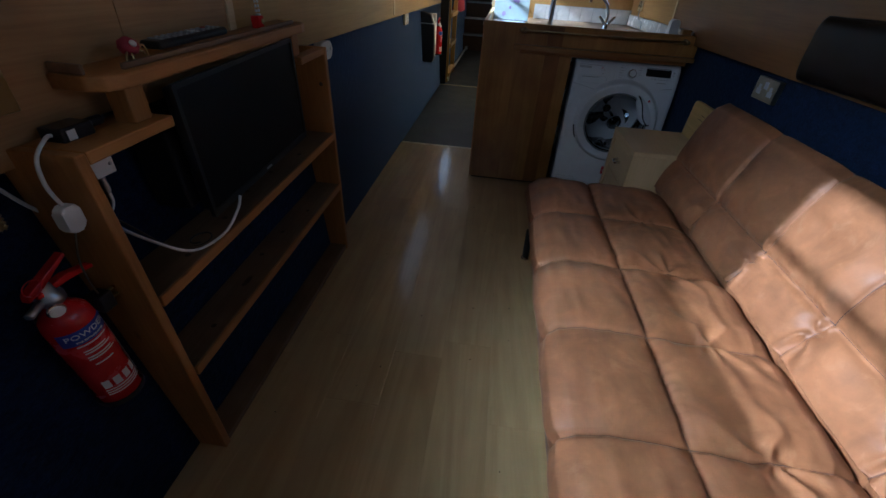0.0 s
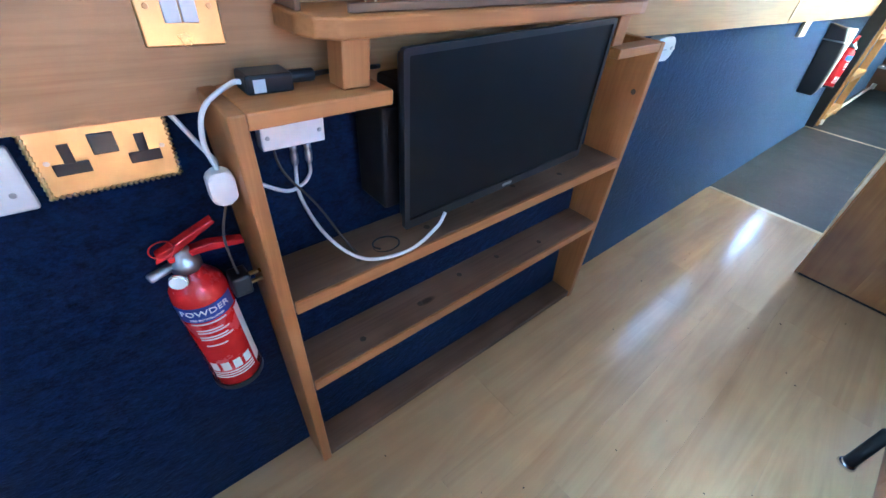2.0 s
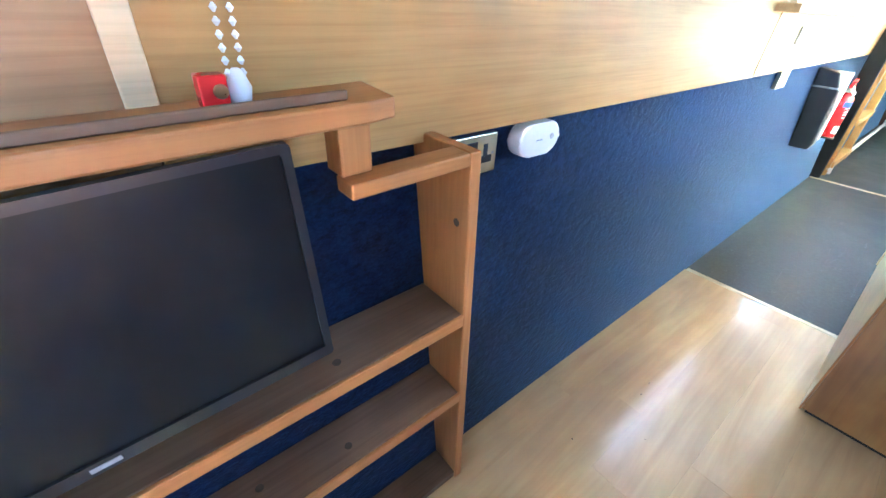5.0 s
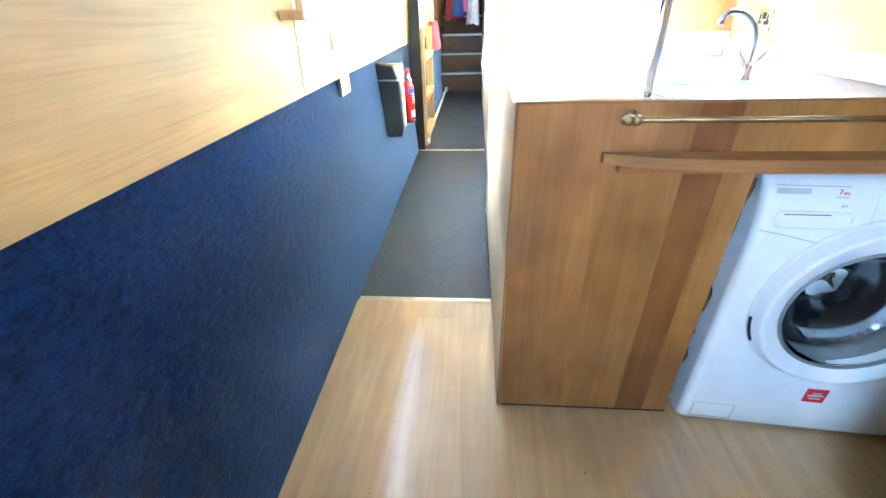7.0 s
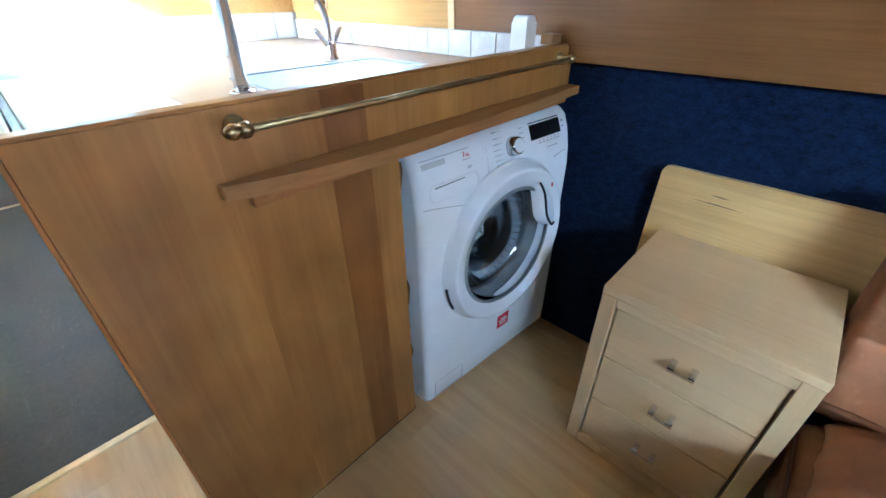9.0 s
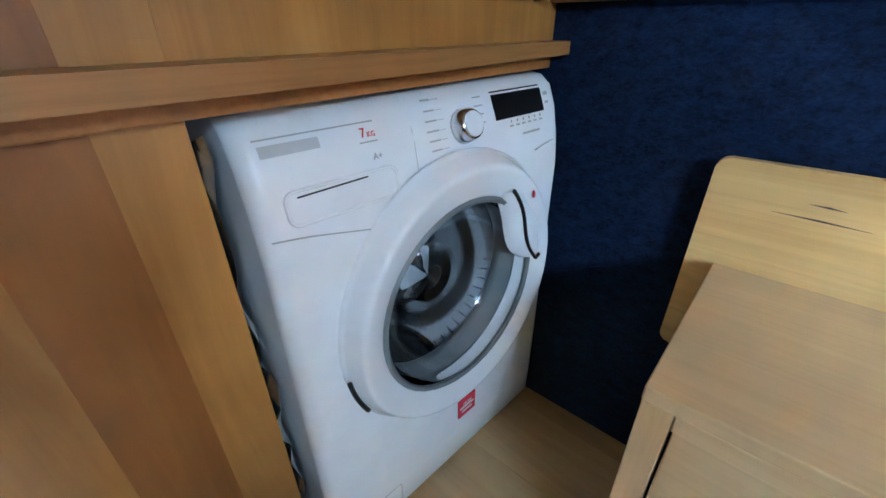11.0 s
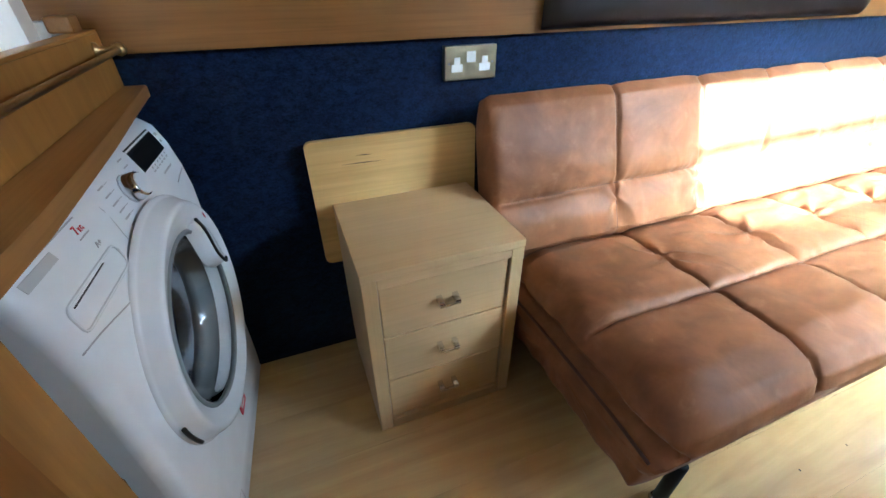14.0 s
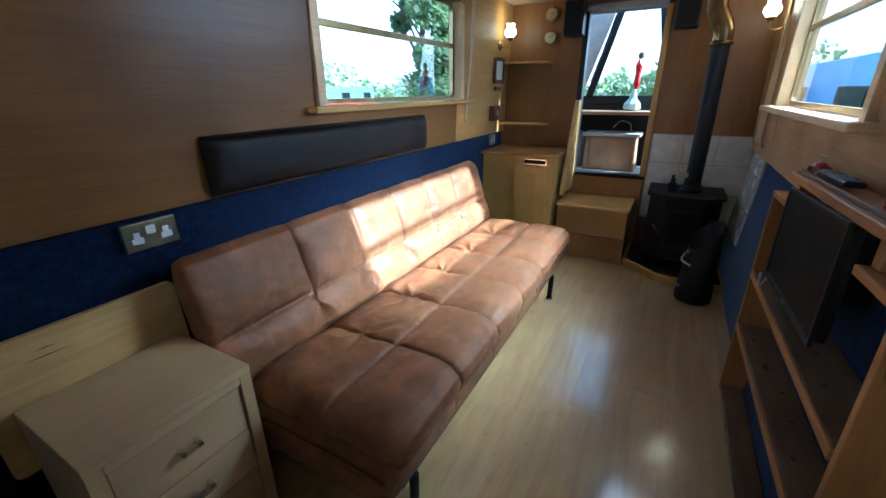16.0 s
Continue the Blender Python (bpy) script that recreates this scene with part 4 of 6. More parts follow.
def socket(loc, s, width, height, material, inner, label, rope=False, proud=0.012, face=None):
    """A double wall socket on a side wall. s: 1 where the room lies towards +x."""
    x, y, z = loc
    k = thing("wall_socket", loc, label, "socket")
    lo, hi = min(x, x + s * proud), max(x, x + s * proud)
    plate = part("plate", box(lo, hi, y - width / 2, y + width / 2, z - height / 2, z + height / 2, 0.002), material, k)
    f = x + s * proud
    if rope:
        n = 22
        for a, b in (((-1, -1), (1, -1)), ((1, -1), (1, 1)), ((1, 1), (-1, 1)), ((-1, 1), (-1, -1))):
            bm = bmesh.new()
            p, q = (Vector((f, y + u[0] * width / 2, z + u[1] * height / 2)) for u in (a, b))
            m = n if abs(p.y - q.y) > 0.01 else int(n * height / width)
            for i in range(m):
                c = p.lerp(q, (i + 0.5) / m)
                w = (q - p) / m
                rod(c - w * 0.55 + Vector((0, 0.0018, 0.0018)), c + w * 0.55 - Vector((0, 0.0018, 0.0018)), 0.0026, 6, bm)
            part("rope_edge", bm, material, plate, smooth=True)
    for dy in (-width * 0.27, width * 0.27):
        bm = bmesh.new()
        e = 0.0012
        if inner == "black_plastic":
            box(f - e, f + e, y + dy - 0.006, y + dy + 0.006, z - 0.004, z + 0.022, 0.0008, bm=bm)
            box(f - e, f + e * 1.1, y + dy - 0.019, y + dy + 0.019, z - 0.019, z - 0.003, 0.0008, bm=bm)
        else:
            box(f - e, f + e, y + dy - 0.017, y + dy + 0.017, z - 0.022, z - 0.002, 0.001, bm=bm)
            box(f - e, f + e, y + dy - 0.009, y + dy + 0.009, z - 0.003, z + 0.016, 0.001, bm=bm)
        part("socket_face", bm, inner, plate)
    part("switch", box(f - 0.001, f + 0.0025, y - 0.014, y + 0.014, z + 0.002, z + 0.03, 0.0012), inner, plate)
    for dy in (-width * 0.42, width * 0.42):
        part("screw", lathe([(0.0035, 0), (0.003, 0.0012)], (f, y + dy, z), (s, 0, 0), 10), "steel", plate)
    return k


def build_east_wall_things():
    socket((xr(0.9) + 0.001, 1.341, 0.898), -1, 0.158, 0.088, "pale_brass", "white_plastic", "brass-edged double socket with white inserts on the blue lining", proud=0.022)
    socket((xr(0.92) + 0.001, -1.52, 0.905), -1, 0.11, 0.085, "steel", "white_plastic", "steel socket with a white plug on the blue lining", proud=0.02)


# ---- shelf unit and television wall ----
def sheer(y):
    """How far the wall unit rises towards the galley."""
    return 0.027 * max(0.0, y)


def build_shelf_unit():
    s = thing("shelf_unit", (0.0, 0.53, 0), "orange-brown pine wall shelf unit with three shelves", "shelf unit")
    fx, t, LEAN = 0.070, 0.023, 0.042

    def upright(y, name):
        poly = [(fx, 0), (fx, 0.936), (xl(0.94) + 0.002, 0.936), (xl(0) + 0.002, 0)]
        bm = prism(poly, y, y + t, 0.003)
        for v in bm.verts:
            v.co.y -= LEAN * v.co.z
        return part(name, bm, "pine_up", s, "knotty pine upright")

    upright(0.0 - 0.022, "upright")
    right = upright(1.070, "upright")
    part("knot", lathe([(0.008, 0), (0.006, 0.001)], (0.04, 1.0692 - LEAN * 0.80, 0.80), (0, -1, 0), 12), "bark", right)
    ya, yb = 0.002, 1.069
    for z, th in ((0.600, 0.026), (0.354, 0.026)):
        poly = [(fx - 0.004, z - th), (fx - 0.004, z), (xl(z) + 0.002, z), (xl(z) + 0.002, z - th)]
        dy = LEAN * z
        sh = part("shelf", prism(poly, ya - dy, yb - dy, 0.003), "pine_brown", s, "brown knotted pine shelf")
        for y in (0.13, 0.31, 0.47, 0.62, 0.79):
            part("plug_hole", lathe([(0.008, 0), (0.0065, 0.0008)], (0.012 + 0.02 * math.sin(9 * y), y, z + 0.0002), n=10), "bark", sh)
        part("front_edge", box(fx - 0.0035, fx + 0.004, ya + 0.001 - dy, yb - 0.001 - dy, z - th - 0.001, z + 0.001, 0.002), "pine", sh)
    part("shelf", prism([(fx - 0.004, 0.004), (fx - 0.004, 0.028), (xl(0) + 0.004, 0.028), (xl(0) + 0.004, 0.004)], ya, yb, 0.003), "pine_brown", s)
    for a, b, back in ((-0.038, 0.178, xl(0.94) + 0.003), (0.825, 1.030, fx - 0.045)):
        part("top_rail", prism([(fx, 0.913), (fx, 0.936), (back, 0.936), (back, 0.913)], a, b, 0.003), "pine", s)
    for y in (0.108, 0.825):
        part("post", box(0.0, 0.045, y, y + 0.046, 0.9365, 1.006, 0.003), "pine_up", s)
    out = [(xl(1.02) + 0.002, 0.055), (0.02, 0.055), (0.05, 0.068), (0.068, 0.10), (0.068, 0.86), (0.06, 0.90), (xl(1.02) + 0.002, 0.915)]
    tp = part("top_shelf", prism(out, 1.0065, 1.034, 0.004, axis="z"), "pine", s)
    part("ledge_strip", box(0.042, 0.05, 0.12, 0.84, 1.0345, 1.046, 0.002), "pine_brown", tp)
    part("ledge_strip", box(xl(1.02) + 0.006, 0.02, 0.06, 0.068, 1.0345, 1.052, 0.002), "pine_brown", tp)
    for ob in s.children_recursive:
        for v in ob.data.vertices:
            v.co.z += sheer(v.co.y + 0.53) * min(1.0, v.co.z / 0.3)


def build_tv():
    t = thing("television", (0.03, 0.48, 0.67), "black flat television fixed over the pine shelf", "television")
    y0, y1, z0, z1, x = 0.205, 0.770, 0.676, 1.000, 0.078
    part("back_shell", box(x - 0.040, x - 0.010, y0 + 0.012, y1 - 0.012, z0 + 0.01, z1 - 0.01, 0.008), "black_plastic", t)
    part("bezel", ring(rounded(y0, y1, z0, z1, 0.006), rounded(y0 + 0.011, y1 - 0.011, z0 + 0.019, z1 - 0.011, 0.003), x - 0.010, x, "x"), "black_plastic", t)
    part("screen", box(x - 0.009, x - 0.004, y0 + 0.008, y1 - 0.008, z0 + 0.015, z1 - 0.008), "screen_black", t)
    part("maker_mark", box(x - 0.0005, x + 0.0006, 0.475, 0.505, z0 + 0.006, z0 + 0.013), "grey_plastic", t)
    part("wall_bracket", box(xl(0.85) + 0.004, x - 0.041, 0.24, 0.58, 0.74, 0.93, 0.006), "black_iron", t)
    part("side_arm", box(xl(0.85) + 0.02, x - 0.050, 0.195, 0.238, 0.70, 0.90, 0.006), "black_iron", t)
    t.location.z += sheer(0.48)
    t.rotation_euler.x = radians(3.0)


def build_cables():
    w = thing("aerial_splitter", (-0.05, 0.067, 0.85), "white aerial splitter box with metal plugs under the pine rail", "splitter")
    x = xl(0.86) + 0.001
    part("box", box(x, x + 0.026, 0.012, 0.122, 0.822, 0.866, 0.003), "white_plastic", w)
    for y in (0.022, 0.112):
        part("screw", lathe([(0.004, 0), (0.003, 0.002)], (x + 0.026, y, 0.844), (1, 0, 0), 10), "steel", w)
    for y in (0.066, 0.092):
        part("plug", lathe([(0.006, 0), (0.006, 0.012), (0.0045, 0.014), (0.0065, 0.018), (0.0065, 0.034), (0.004, 0.04)], (x + 0.014, y, 0.8215), (0, 0, -1), 12), "steel", w, smooth=True)
    c = x + 0.014
    cb = thing("aerial_cable", (c, 0.09, 0.80), "white coaxial cable looped from the splitter", "cable")
    part("loop", tube([(c, 0.092, 0.784), (c + 0.002, 0.09, 0.760), (c + 0.004, 0.07, 0.742), (c + 0.008, 0.03, 0.745), (c + 0.004, -0.05, 0.81), (xl(0.88) + 0.01, -0.10, 0.90)], 0.0036), "white_plastic", cb, smooth=True)
    part("loop", tube([(c, 0.066, 0.784), (c + 0.01, 0.064, 0.72), (0.02, 0.075, 0.672), (0.055, 0.13, 0.622), (0.085, 0.21, 0.628), (0.10, 0.265, 0.672), (0.105, 0.28, 0.705)], 0.0036), "white_plastic", cb, smooth=True)
    pb = thing("power_adaptor", (0.0, 0.0, 0.947), "black power adaptor with a white tag on the pine rail", "adaptor")
    part("body", box(-0.035, 0.012, -0.015, 0.05, 0.9365, 0.962, 0.004), "black_plastic", pb)
    part("tag", box(0.0125, 0.0135, -0.006, 0.010, 0.940, 0.957), "white_paper", pb)
    part("strain_relief", rod((-0.012, 0.052, 0.950), (-0.012, 0.09, 0.950), 0.009), "black_plastic", pb)
    part("lead", tube([(-0.012, 0.088, 0.950), (-0.035, 0.13, 0.945), (-0.035, 0.22, 0.945)], 0.004), "black_plastic", pb, smooth=True)
    sw = thing("inline_switch", (0.03, -0.075, 0.81), "white inline plug switch hanging by its cable", "switch")
    part("body", prism(rounded(-0.094, -0.060, 0.800, 0.850, 0.011), 0.012, 0.034, 0.004, axis="x"), "white_plastic", sw)
    part("cable", tube([(0.02, -0.076, 0.849), (0.018, -0.083, 0.89), (0.01, -0.07, 0.93), (-0.005, -0.03, 0.95), (-0.01, -0.012, 0.95)], 0.0035), "white_plastic", sw, smooth=True)
    part("lower_cable", tube([(0.018, -0.076, 0.796), (0.012, -0.09, 0.74), (0.006, -0.088, 0.68), (0.006, -0.085, 0.655)], 0.002), "bark", sw, smooth=True)
    bp = part("plug", box(-0.014, 0.022, -0.100, -0.070, 0.615, 0.655, 0.004), "black_plastic", sw, "black moulded plug")
    for z in (0.626, 0.644):
        part("pin", box(0.002, 0.007, -0.069, -0.046, z - 0.0025, z + 0.0025), "brass", bp)
    lc = thing("thin_cable", (0.0, 0.15, 0.62), "thin dark cable lying on the pine shelf", "cable")
    part("lead", tube([(c, 0.03, 0.845), (c + 0.006, 0.04, 0.78), (c + 0.02, 0.09, 0.70), (0.01, 0.14, 0.60), (0.03, 0.2, 0.589), (0.04, 0.24, 0.592)], 0.0022), "bark", lc, smooth=True)
    part("coil", tube([(0.02 + 0.022 * math.cos(a), 0.20 + 0.03 * math.sin(a), 0.589 + 0.0006 * k) for k, a in enumerate(np.linspace(0, 18, 40))], 0.0022, 6, 2), "black_plastic", lc, smooth=True)


def build_shelf_top_things():
    r = thing("remote_control", (0.02, 0.367, 1.047), "long black remote control with rubber buttons on the shelf", "remote control")
    part("body", prism([(-0.012, 1.0472), (0.034, 1.0472), (0.036, 1.058), (0.03, 1.064), (-0.008, 1.064), (-0.014, 1.058)], 0.245, 0.49, 0.003), "black_plastic", r)
    for j in range(11):
        for i in range(3):
            bm = box(-0.006 + i * 0.013, 0.002 + i * 0.013, 0.262 + j * 0.02, 0.272 + j * 0.02, 1.0642, 1.0665, 0.001)
            part("button", bm, "red_paint" if (j, i) == (9, 0) else ("white_plastic" if j == 6 else "grey_plastic"), r)
    b = thing("beetle_ornament", (0.015, 0.185, 1.035), "small purple and gold beetle trinket on the shelf", "ornament")
    z = 1.0345
    part("body", lathe([(0.003, 0), (0.014, 0.004), (0.019, 0.014), (0.016, 0.026), (0.004, 0.033)], (0.014, 0.185, z + 0.012), n=16), "cloth_red", b, smooth=True)
    part("gem", lathe([(0.007, 0), (0.006, 0.004), (0.002, 0.006)], (0.030, 0.180, z + 0.034), (1, 0, 0.6), 10), "white_plastic", b, smooth=True)
    for dy, dz in ((-0.03, 0.0), (0.022, 0.002), (-0.012, 0), (0.03, 0.012)):
        part("leg", tube([(0.018, 0.185 + dy * 0.3, z + 0.02), (0.026, 0.185 + dy * 0.8, z + 0.016 + dz), (0.028, 0.185 + dy, z + 0.002)], 0.0018, 6), "brass", b, smooth=True)
    k = thing("tag_ornament", (0.0, 0.70, 1.035), "small red box trinket on the shelf end", "ornament")
    part("body", box(-0.012, 0.014, 0.692, 0.720, z, z + 0.034, 0.002), "red_paint", k)
    part("badge", lathe([(0.008, 0), (0.007, 0.002)], (0.0145, 0.712, z + 0.018), (1, 0, 0), 10), "brass", k)
    for ob, y in ((r, 0.367), (b, 0.185), (k, 0.70)):
        ob.location.z += sheer(y)
    r.rotation_euler.x = math.atan(0.027)
    c = thing("blind_cord", (-0.01, 0.72, 1.07), "white beaded blind cord with a toggle", "cord")
    bm = bmesh.new()
    for dy in (0.0, 0.016):
        for i in range(60):
            zz = 1.085 + i * 0.0125
            lathe([(0.0012, -0.0045), (0.0042, 0), (0.0012, 0.0045)], (xl(1.3) + 0.03 - 0.0003 * i, 0.728 + dy, zz), n=6, bm=bm)
    part("beads", bm, "white_plastic", c)
    part("toggle", lathe([(0.010, 0), (0.014, 0.02), (0.008, 0.035), (0.004, 0.04)], (xl(1.2) + 0.035, 0.736, 1.05), n=14), "white_plastic", c, smooth=True)


def build_west_wall_things():
    x = xl(1.03)
    s = thing("light_switch", (x, -0.058, 1.033), "polished brass double light switch with white rockers", "light switch")
    pl = part("plate", box(x - 0.004, x + 0.007, -0.104, -0.012, 0.988, 1.078, 0.0022), "brass", s)
    for y in (-0.068, -0.0485):
        part("rocker", box(x + 0.006, x + 0.011, y - 0.009, y + 0.009, 1.015, 1.053, 0.0015), "white_plastic", pl)
    for y in (-0.092, -0.024):
        part("screw", lathe([(0.0035, 0), (0.003, 0.0012)], (x + 0.007, y, 1.033), (1, 0, 0), 10), "old_brass", pl)
    socket((xl(0.855) - 0.002, -0.183, 0.857), 1, 0.150, 0.094, "brass", "black_plastic", "brass double socket with a rope edge and black inserts", rope=True, proud=0.014)
    p = thing("wall_socket", (xl(0.84), -0.33, 0.845), "plain white plastic wall socket", "socket")
    pl = part("plate", box(xl(0.84) - 0.002, xl(0.84) + 0.012, -0.40, -0.272, 0.80, 0.885, 0.004), "white_plastic", p)
    part("screw", lathe([(0.004, 0), (0.003, 0.0015)], (xl(0.84) + 0.012, -0.29, 0.825), (1, 0, 0), 10), "steel", pl)
    socket((xl(0.89) - 0.002, 1.172, 0.888), 1, 0.145, 0.085, "pale_brass", "black_plastic", "steel-fronted double socket with black inserts beside the shelf", proud=0.014)
    a = thing("gas_alarm", (xl(0.9), 1.36, 0.90), "white oval carbon monoxide alarm on the blue lining", "alarm")
    out = rounded(1.290, 1.430, 0.865, 0.94, 0.037, 8)
    part("case", prism(out, xl(0.9) - 0.002, xl(0.9) + 0.038, 0.006, axis="x"), "white_plastic", a)
    part("speaker_slot", box(xl(0.9) + 0.038, xl(0.9) + 0.0388, 1.345, 1.367, 0.900, 0.903), "grey_plastic", a)
    part("button", lathe([(0.007, 0), (0.006, 0.0015)], (xl(0.9) + 0.038, 1.40, 0.905), (1, 0, 0), 14), "print_grey", a)


def build_extinguisher(x, y, z, fancy=True):
    e = thing("fire_extinguisher", (x, y, z), "red powder fire extinguisher on a wall bracket", "fire extinguisher")
    R = 0.043
    body = part("cylinder", lathe([(R * 0.86, 0), (R, 0.012), (R, 0.262), (R * 0.93, 0.282), (R * 0.65, 0.300), (0.018, 0.310), (0.018, 0.318)], (x, y, z), n=36), "red_paint", e, smooth=True)

    def band(h0, h1, a0, a1, m, name, lab="", r=R + 0.0006):
        bm = bmesh.new()
        n = 18
        vs = [[bm.verts.new((x + r * math.cos(radians(a0 + (a1 - a0) * i / n)), y + r * math.sin(radians(a0 + (a1 - a0) * i / n)), z + h)) for i in range(n + 1)] for h in (h0, h1)]
        for i in range(n):
            bm.faces.new((vs[0][i], vs[0][i + 1], vs[1][i + 1], vs[1][i]))
        return part(name, bm, m, body, lab)

    band(0.222, 0.260, -75, 60, "label_blue", "label", "blue label band")
    rnd = random.Random(2)
    for h, a0, a1 in ((0.214, -40, 25), (0.196, -35, 10), (0.189, -35, 22), (0.176, -35, 15), (0.169, -35, 25), (0.150, -30, 5)):
        band(h, h + 0.004, a0 - 10, a1, "white_paper", "print_line")
    for k in range(4):
        band(0.065, 0.092, -58 + k * 26, -40 + k * 26, "white_paper", "pictogram")
    for h in (0.04, 0.048, 0.056):
        band(h, h + 0.004, -60, 40, "white_paper", "print_line")
    band(0.04, 0.215, 48, 75, "white_paper", "side_label")

    def wrap(u, v, w):
        a = u / (R + 0.001) + radians(-10)
        r = R + 0.0012 + w
        return (x + r * math.cos(a), y + r * math.sin(a), z + 0.245 + v)

    if fancy:
        part("lettering", lettering("POWDER", 0.019, wrap), "white_paper", body, "white word POWDER")
        part("print_line", lettering("FIRE EXTINGUISHER", 0.006, lambda u, v, w: wrap(u, v - 0.016, w)), "white_paper", body)
    head = part("valve", lathe([(0.019, 0.318), (0.022, 0.322), (0.022, 0.338), (0.015, 0.345), (0.012, 0.362)], (x, y, z), n=18), "steel", e, smooth=True)
    part("nozzle", rod((x, y - 0.01, z + 0.335), (x + 0.012, y - 0.052, z + 0.333), 0.008), "steel", head, smooth=True)
    g = part("gauge", lathe([(0.014, 0), (0.015, 0.004), (0.013, 0.008)], (x + 0.022, y - 0.018, z + 0.318), (1, -0.4, 0.1), 18), "chrome", head, smooth=True)
    part("dial", lathe([(0.012, 0.0082), (0.0118, 0.009)], (x + 0.022, y - 0.018, z + 0.318), (1, -0.4, 0.1), 18), "white_paper", head)
    bm = prism([(y - 0.035, z + 0.352), (y - 0.03, z + 0.368), (y + 0.055, z + 0.402), (y + 0.058, z + 0.395), (y - 0.01, z + 0.358)], x - 0.009, x + 0.009, 0.002, axis="x")
    part("lever", bm, "red_paint", e)
    bm = prism([(y - 0.02, z + 0.345), (y - 0.02, z + 0.357), (y + 0.04, z + 0.358), (y + 0.088, z + 0.342), (y + 0.088, z + 0.332), (y + 0.035, z + 0.346)], x - 0.009, x + 0.009, 0.002, axis="x")
    part("grip", bm, "red_paint", e)
    part("pin_ring", tube([(x + 0.012, y - 0.02 + 0.016 * math.cos(a), z + 0.38 + 0.016 * math.sin(a)) for a in np.linspace(0, 6.2, 14)], 0.0012, 6, 2), "red_paint", e, smooth=True)
    br = part("bracket", box(xl(z + 0.15), x - R + 0.004, y - 0.02, y + 0.02, z - 0.02, z + 0.30, 0.003), "black_iron", e)
    part("strap", ring([((R + 0.003) * math.cos(a) + x, (R + 0.003) * math.sin(a) + y) for a in np.linspace(0, 6.2832, 33)[:-1]],
                       [((R + 0.0005) * math.cos(a) + x, (R + 0.0005) * math.sin(a) + y) for a in np.linspace(0, 6.2832, 33)[:-1]], z - 0.002, z + 0.012, "z"), "black_plastic", br)
    e.scale = (1, 1, 0.87)
    return e


# ---- galley end: peninsula, washing machine, worktop ----
def build_peninsula():
    p = thing("galley_unit", (0.9, 2.25, 0), "golden-brown veneered galley end unit with a shelf", "kitchen unit")
    y0, y1, top = 2.178, 2.202, 1.012
    for k, (a, b) in enumerate(((0.628, 0.838), (0.8381, 1.018), (1.0181, 1.108), (1.1081, 1.180))):
        part("front_panel", box(a, b, y0 + 0.0003 * (k % 2), y1, 0.012, 1.006), "ply_dark" if k == 2 else "ply_upright", p)
    part("front_panel", box(1.1801, xr(0.95) - 0.006, y0, y1, 0.872, 1.006), "ply_upright", p)
    part("plinth", box(0.64, 1.185, y0 + 0.004, y1, 0, 0.0115), "black_gap", p)
    part("top_rail", box(0.622, xr(0.98) - 0.006, y0 - 0.0015, y1 + 0.004, 1.0063, top + 0.001, 0.002), "ply_edge", p)
    part("side_panel", box(0.622, 0.640, y1 + 0.0005, 3.70, 0.0, 0.985, 0.002), "pale_frame", p)
    part("corner_strip", box(0.6215, 0.6275, y0 - 0.002, y0 + 0.02, 0.004, 1.006, 0.002), "pine_up", p)
    part("side_cap", box(0.618, 0.645, y1 + 0.005, 3.70, 0.9855, 1.006, 0.003), "pale_frame", p)
    # black sheet that paints the shade in the recess beside the washer
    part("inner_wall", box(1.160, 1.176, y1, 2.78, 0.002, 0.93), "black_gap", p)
    # shelf with a curved front
    z0, z1 = 0.876, 0.901
    out = [(0.823, y0 - 0.001), (0.825, y0 - 0.016), (0.86, y0 - 0.030), (0.95, y0 - 0.052), (1.07, y0 - 0.066), (1.22, y0 - 0.070), (1.50, y0 - 0.062), (1.872, y0 - 0.045), (1.872, y0 - 0.001)]
    sh = part("shelf", prism(out, z0, z1, 0.003, axis="z"), "step_oak", p)
    part("batten", box(0.862, 1.84, y0 - 0.022, y0 - 0.001, z0 - 0.022, z0 - 0.001, 0.002), "pine", sh)
    rnd = random.Random(11)
    bm = bmesh.new()
    rows = [[bm.verts.new((1.190 + 0.0005 * i + rnd.uniform(-0.009, 0.009), 2.19 + 0.02 * i, 0.22 + 0.032 * j + rnd.uniform(-0.01, 0.01))) for j in range(20)] for i in range(14)]
    for a, b in zip(rows, rows[1:]):
        for j in range(19):
            bm.faces.new((a[j], a[j + 1], b[j + 1], b[j]))
    fo = thing("foil_lining", (1.211, 2.2, 0.22), "crumpled silver foil insulation beside the washing machine", "insulation")
    part("sheet", bm, "foil", fo)
    r = thing("brass_rail", (0.87, y0 - 0.04, 0.96), "thin brass towel rail with ball ends", "rail")
    zr, yr = 0.980, y0 - 0.040
    part("bar", rod((0.868, yr, zr), (1.815, yr, zr), 0.0055), "old_brass", r, smooth=True)
    for x in (0.872, 1.80):
        kb = part("bracket", lathe([(0.015, 0), (0.014, 0.004), (0.007, 0.008), (0.006, 0.026), (0.010, 0.031), (0.0125, 0.040), (0.009, 0.048), (0.003, 0.051)], (x, y0 - 0.0005, zr), (0, -1, 0), 18), "old_brass", r, smooth=True)
    part("end_ball", lathe([(0.004, -0.014), (0.009, -0.009), (0.0125, 0), (0.009, 0.009), (0.004, 0.014)], (0.855, yr, zr), (1, 0, 0), 18), "old_brass", r, smooth=True)


